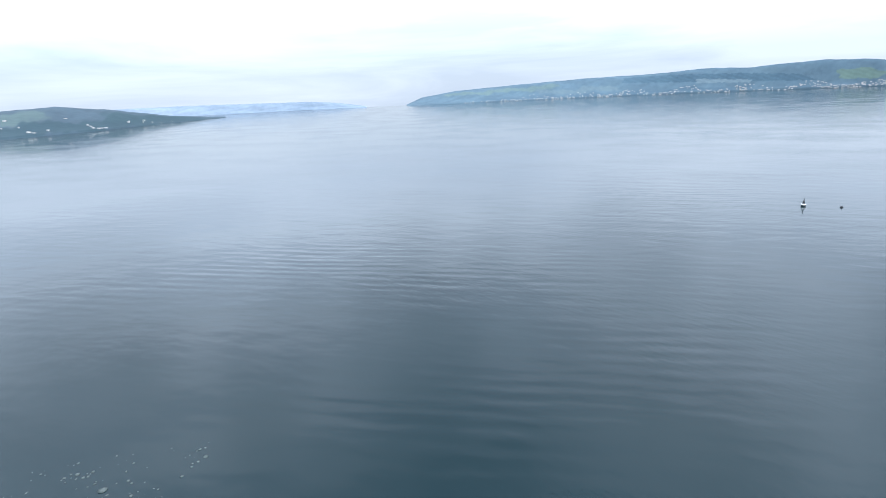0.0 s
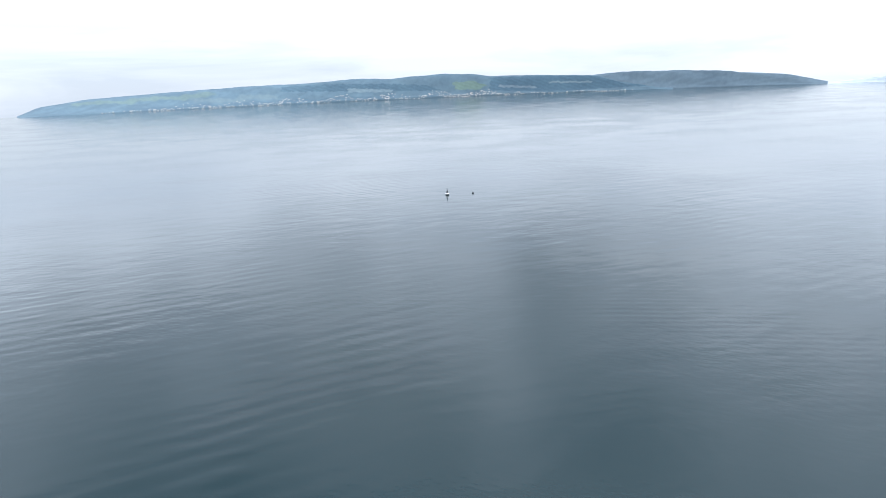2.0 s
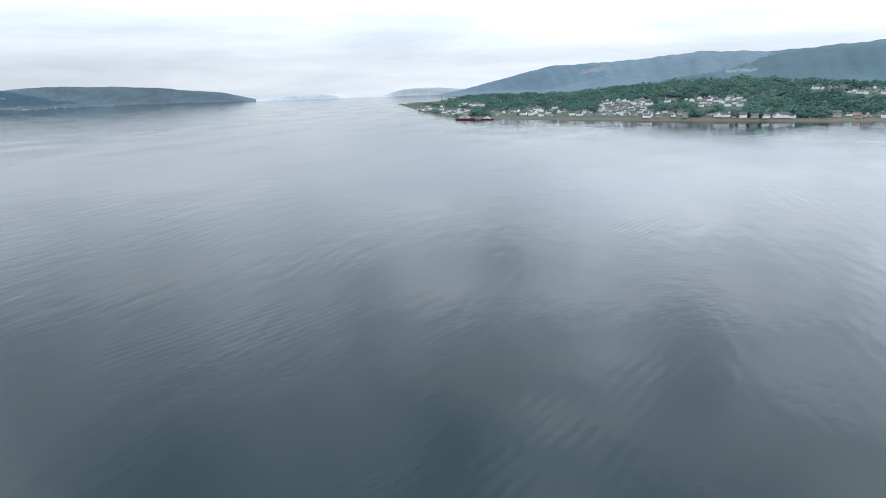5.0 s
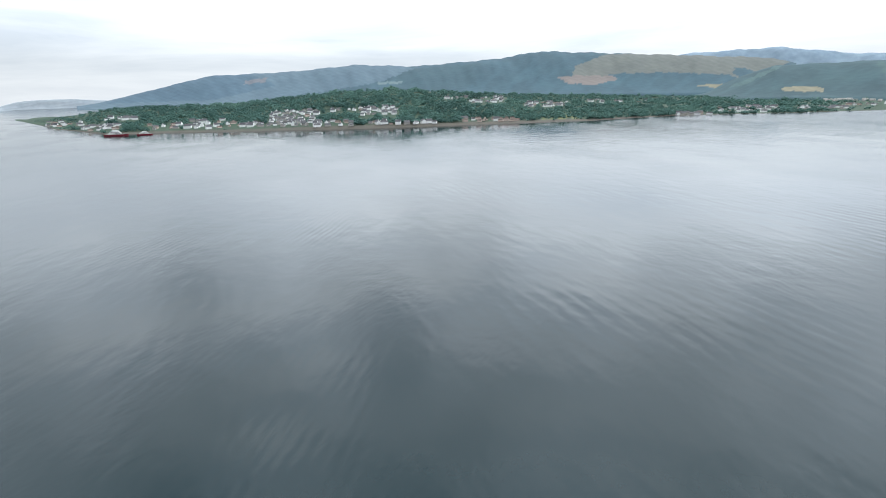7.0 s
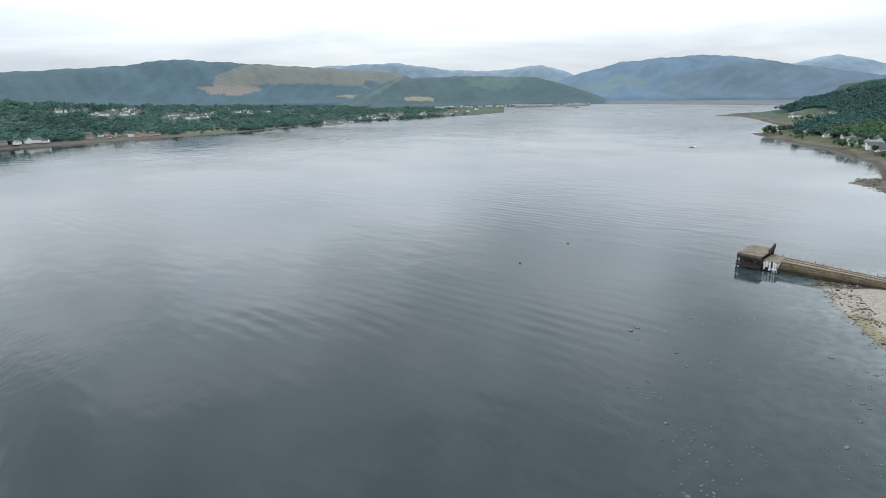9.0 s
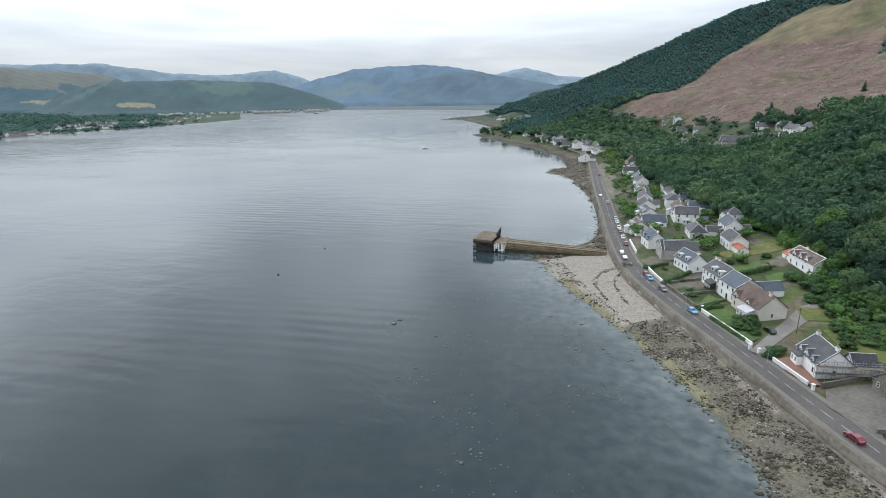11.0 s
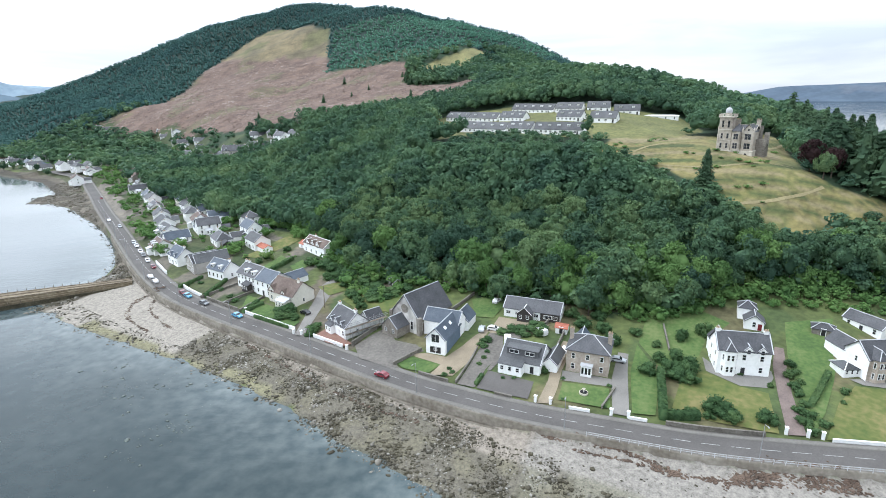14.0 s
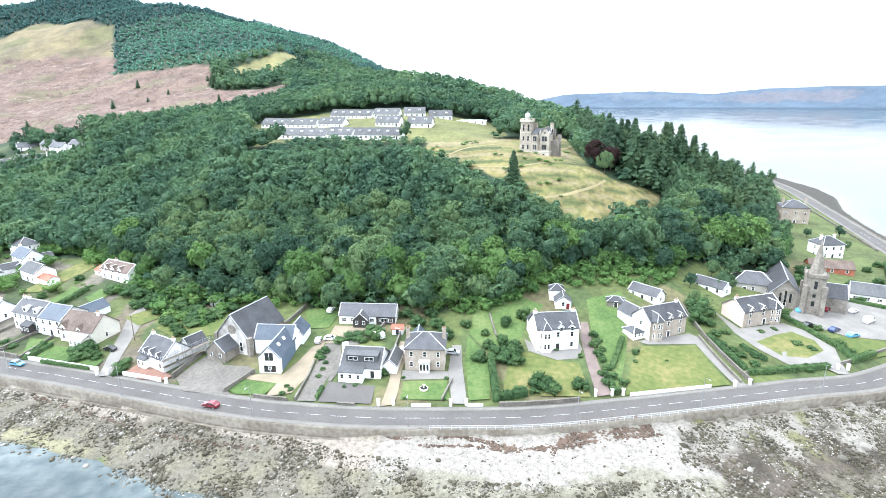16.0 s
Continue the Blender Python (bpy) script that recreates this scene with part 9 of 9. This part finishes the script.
# ---- afloat ----
for x, y, big in [(-280.9, -289.0, True), (-297.3, -277.5, False)]:
    ob = thing("navigation_buoy" if big else "mooring_buoy", Matrix.Translation((x, y, 0)), "dark navigation buoy with a white band" if big else "round dark mooring buoy", "buoy")
    if big:
        part("float", rod(bmesh.new(), (0, 0, -0.6), (0, 0, 0.9), 1.35, 16), M_BLACKTRIM, ob)
        part("deck", rod(bmesh.new(), (0, 0, 0.9), (0, 0, 1.5), 1.5, 16, 1.3), M_TRIM, ob)
        part("tower", rod(bmesh.new(), (0, 0, 1.5), (0, 0, 3.6), 0.8, 8, 0.35), M_BLACKTRIM, ob)
        part("top_mark", rod(bmesh.new(), (0, 0, 3.6), (0, 0, 4.9), 0.12, 6, 0.3), M_BLACKTRIM, ob)
    else:
        bm = bmesh.new()
        bmesh.ops.create_uvsphere(bm, u_segments=14, v_segments=10, radius=0.95)
        part("float", bm, M_BLACKTRIM, ob)
        part("ring", rod(bmesh.new(), (0, 0, 0.8), (0, 0, 1.5), 0.22, 8), M_STEEL, ob)
for x, y in [(-25.2, 235.8), (-4.7, 272.5), (71.6, 706.4)]:
    bm = bmesh.new()
    bmesh.ops.create_uvsphere(bm, u_segments=12, v_segments=8, radius=0.4)
    ob = new("mooring_buoy", mesh_of(bm, "mooring_buoy", M_BLACKTRIM))
    ob.location = (x, y, 0.1)
    tagged(ob, "small dark mooring buoy on the water", "buoy")


def vessel(name, x, y, heading, l, w, hull_m, label, decks):
    ob = thing(name, Matrix.Translation((x, y, 0)) @ Matrix.Rotation(radians(heading), 4, "Z"), label, "boat")
    hh = l * 0.075
    bm = bmesh.new()
    ring = [(-l / 2, -w / 2), (l * 0.25, -w / 2), (l * 0.42, -w * 0.3), (l / 2, 0), (l * 0.42, w * 0.3), (l * 0.25, w / 2), (-l / 2, w / 2)]
    a, b = [bm.verts.new((px * 0.95, py * 0.85, -0.4)) for px, py in ring], [bm.verts.new((px, py, hh)) for px, py in ring]
    bm.faces.new(a[::-1])
    bm.faces.new(b)
    for i in range(7):
        j = (i + 1) % 7
        bm.faces.new((a[i], a[j], b[j], b[i]))
    part("hull", bm, hull_m, ob)
    z = hh
    for k in range(decks):
        sh = 1 - 0.25 * k
        dk = part("deckhouse", box(-l * 0.32 * sh, -w * 0.4 * sh, z, l * 0.2 * sh, w * 0.4 * sh, z + l * 0.055, 0.05), M_TRIM, ob)
        part("window_band", box(-l * 0.3 * sh, -w * 0.4 * sh - 0.03, z + l * 0.02, l * 0.2 * sh + 0.03, w * 0.4 * sh + 0.03, z + l * 0.042), M_GLASS, dk)
        z += l * 0.055
    part("mast", rod(bmesh.new(), (0, 0, z), (0, 0, z + l * 0.12), l * 0.006, 6), M_STEEL, ob)
    return ob


vessel("ferry", -1285, 216, 62, 46, 11, CAR_PAINT["red"], "red-hulled car ferry with white deckhouse at the slip", 3)
vessel("ferry", -1254, 262, 62, 30, 9, CAR_PAINT["red"], "smaller red-hulled ferry beside the slip", 3)
vessel("motor_boat", 133.4, 738.1, 160, 9, 3, M_TRIM, "white moored motor boat", 2)
vessel("motor_boat", -321, 2222, 10, 16, 4, M_BLACKTRIM, "dark moored boat at the loch head", 1)
vessel("motor_boat", -27, 2047, 170, 18, 5, M_BLACKTRIM, "dark workboat moored at the loch head", 1)
vessel("motor_boat", -480, 1500, 170, 20, 5, CAR_PAINT["red"], "red and dark workboat near the far shore", 1)

# ---- the village across the bay ----
far = thing("far_house", Matrix.Translation((-1060, 600, 0)), "white house with a grey roof across the bay", "house", "houses across the bay")
part("wall", prism([(-4.5, -2), (4.5, -2), (4.5, 4.2), (0, 8.2), (-4.5, 4.2)], 12.0, Matrix.Translation((0, -6, 0))), M_RENDER, far)
for sx in (-1, 1):
    part("roof_slope", slab([(sx * 5.0, -6.3, 3.9), (sx * 5.0, 6.3, 3.9), (0, 6.3, 8.35), (0, -6.3, 8.35)], 0.2), M_SLATE, far)
for y in (-3.0, 3.0):
    part("window", box(4.48, y - 0.9, 1.2, 4.56, y + 0.9, 3.2), M_GLASS, far)
part("chimney", box(-0.5, 4.6, 7.0, 0.5, 5.6, 9.4), M_RENDER, far)
far_plain = thing("far_house", Matrix.Translation((-1060, 600, 0)), "pale grey rendered house across the bay", "house", "houses across the bay")
part("wall", prism([(-4.2, -2), (4.2, -2), (4.2, 3.2), (0, 6.6), (-4.2, 3.2)], 11.0, Matrix.Translation((0, -5.5, 0))), M_GREYRENDER, far_plain)
for sx in (-1, 1):
    part("roof_slope", slab([(sx * 4.7, -5.8, 2.9), (sx * 4.7, 5.8, 2.9), (0, 5.8, 6.75), (0, -5.8, 6.75)], 0.2), M_GREYTILE, far_plain)
for y in (-2.8, 2.8):
    part("window", box(4.18, y - 0.7, 0.9, 4.26, y + 0.7, 2.2), M_GLASS, far_plain)
far_brick = thing("far_house", Matrix.Translation((-1060, 600, 0)), "red-brown house with a brown tiled roof across the bay", "house", "houses across the bay")
part("wall", prism([(-4.0, -2), (4.0, -2), (4.0, 3.0), (0, 6.2), (-4.0, 3.0)], 12.0, Matrix.Translation((0, -6, 0))), M_PINK, far_brick)
for sx in (-1, 1):
    part("roof_slope", slab([(sx * 4.5, -6.3, 2.7), (sx * 4.5, 6.3, 2.7), (0, 6.3, 6.35), (0, -6.3, 6.35)], 0.2), M_BROWNTILE, far_brick)
for y in (-3.0, 3.0):
    part("window", box(3.98, y - 0.7, 0.8, 4.06, y + 0.7, 2.0), M_GLASS, far_brick)
random.seed(4)
FAR_KINDS, used_kinds = [far, far_plain, far_brick], set()


def slope_share(azimuth, angle):
    """How far up the far slope a line of sight at that angle meets it."""
    lo_s, hi_s = 0.0, 1.0
    for _ in range(18):
        mid_s = (lo_s + hi_s) / 2
        q = far_shore(azimuth, mid_s)
        lo_s, hi_s = (mid_s, hi_s) if math.degrees(math.atan2(q[2] - 78, math.hypot(q[0], q[1]))) < angle else (lo_s, mid_s)
    return lo_s


# clusters: azimuths, angles below level, how many, share of brown houses
placed = []
for a0, a1, e0, e1, n, brown in [(274.6, 277.2, -2.4, -2.0, 9, 0.2), (276.6, 280.0, -2.9, -2.5, 14, 0.1), (279.0, 281.4, -2.1, -1.9, 7, 0), (282, 285.5, -3.1, -2.7, 9, 0.4), (285.9, 289.8, -3.25, -2.5, 18, 0.15), (289.8, 292.6, -3.4, -3.0, 10, 0.2), (292.6, 297.4, -3.4, -2.4, 32, 0.15),
                                 (293, 297.6, -2.4, -1.9, 16, 0.1), (297.2, 301.1, -3.6, -3.1, 16, 0.1), (302.0, 305.8, -2.6, -1.85, 24, 0.1), (302.8, 304.9, -3.5, -3.3, 5, 0.2), (304.9, 309.6, -3.62, -3.5, 13, 0.1), (312.5, 318.4, -3.55, -3.25, 24, 0.75),
                                 (310.2, 313.2, -1.2, -1.08, 6, 0), (313.1, 316.6, -1.7, -1.15, 13, 0.1), (319, 323, -2.2, -1.75, 24, 0.3), (333, 336.4, -3.2, -2.95, 12, 0.1), (336.8, 339.4, -2.95, -2.5, 9, 0.2), (338.7, 341.8, -2.9, -2.4, 13, 0.1),
                                 (342.6, 346.6, -2.65, -2.45, 12, 0.1), (346.6, 349.5, -2.35, -2.2, 8, 0.1), (299, 302, -2.3, -1.9, 5, 0.1), (325, 331, -2.0, -1.6, 7, 0.1)]:
    for _ in range(int(n * 1.9)):
        a_ = random.uniform(a0, a1)
        p = far_shore(a_, max(0.015, slope_share(a_, random.uniform(e0, e1))))
        kind_i = 2 if random.random() < brown else random.choice((0, 0, 1))
        if any(math.hypot(p[0] - q[0], p[1] - q[1]) < 11.5 for q in placed):
            continue
        placed.append(p)
        m = Matrix.Translation((p[0], p[1], p[2] + 1.3)) @ Matrix.Rotation(radians(-a_ + 90 + random.choice((0, 0, 90)) + random.uniform(-28, 28)), 4, "Z")
        if kind_i not in used_kinds:
            FAR_KINDS[kind_i].matrix_basis = m
            used_kinds.add(kind_i)
        else:
            ob = copy_thing(FAR_KINDS[kind_i], m)
            s3 = random.uniform(0.65, 1.05) * (0.78 if kind_i == 2 else 1.0)
            ob.scale = (s3 * random.uniform(0.9, 1.1), s3 * random.uniform(0.8, 1.5), s3 * random.uniform(0.75, 1.0))
# woods among and behind those houses
ex, et = rng.uniform(273.4, 352, 11500), rng.random(11500) ** 1.25
ef, ec = np.interp(ex, [f[0] for f in E_FEET], [f[1] for f in E_FEET]), np.interp(ex, [c[0] for c in E_CREST], [c[1] for c in E_CREST])
er = ef + 26 + (ec - ef - 26) * et
et = (er - ef) / (ec - ef)
A = np.radians(ex)
ez = np.array([far_shore(float(a_), float(s_))[2] for a_, s_ in zip(ex, et)])
tx_, ty_ = er * np.sin(A), er * np.cos(A)
sel = ~((np.abs(ex - 322.5) < 2.6) & (et < 0.07) & (rng.random(len(ex)) < 0.85)) & (rng.random(len(ex)) > step01(341, 349, ex))
for qx, qy, _ in placed:
    qr, qa = math.hypot(qx, qy), math.degrees(math.atan2(qx, qy)) % 360
    sel &= ~((np.abs(ex - qa) < 0.45) & (er < qr + 7) & (er > qr - 62))
hs = rng.uniform(6, 14, sel.sum()) * (0.85 + 0.25 * np.sin(ex[sel] * 2.3) * np.sin(er[sel] / 60.0)) * step01(272.0, 284.0, ex[sel]) ** 0.5
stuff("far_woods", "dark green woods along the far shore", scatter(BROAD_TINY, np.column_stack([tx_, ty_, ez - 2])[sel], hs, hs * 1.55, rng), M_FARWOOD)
# the far town and headland houses
pieces = []
BOX_V = np.array([(x, y, z) for x in (-1, 1) for y in (-1, 1) for z in (0, 1)], float)
BOX_F = np.array([(0, 1, 3), (0, 3, 2), (4, 6, 7), (4, 7, 5), (0, 4, 5), (0, 5, 1), (2, 3, 7), (2, 7, 6), (1, 5, 7), (1, 7, 3)])
for fn, a0, a1, lo, hi, n in [(town_hill, 192, 243, 0.02, 0.05, 260), (town_hill, 196, 232, 0.1, 0.36, 200), (town_hill, 222, 230, 0.06, 0.3, 60), (headland, 151, 165, 0.3, 0.62, 22)]:
    for _ in range(n):
        a_ = random.uniform(a0, a1)
        p = fn(a_, random.uniform(lo, hi) * (0.6 + 0.4 * math.sin(a_ * 1.3)))
        w = random.uniform(2.0, 5.0)
        pieces.append((BOX_V * [w, w, random.uniform(3.5, 6)] + np.array(p) - [0, 0, 1], BOX_F))
for _ in range(130):
    p = polar(random.uniform(345, 360.5), random.uniform(2180, 2330), 1.0)
    pieces.append((BOX_V * [random.uniform(3, 8), random.uniform(3, 8), random.uniform(5, 8)] + np.array(p), BOX_F))
stuff("far_town", "pale houses of a distant town along the shore", join_arrays(pieces), M_GREYRENDER, "town")
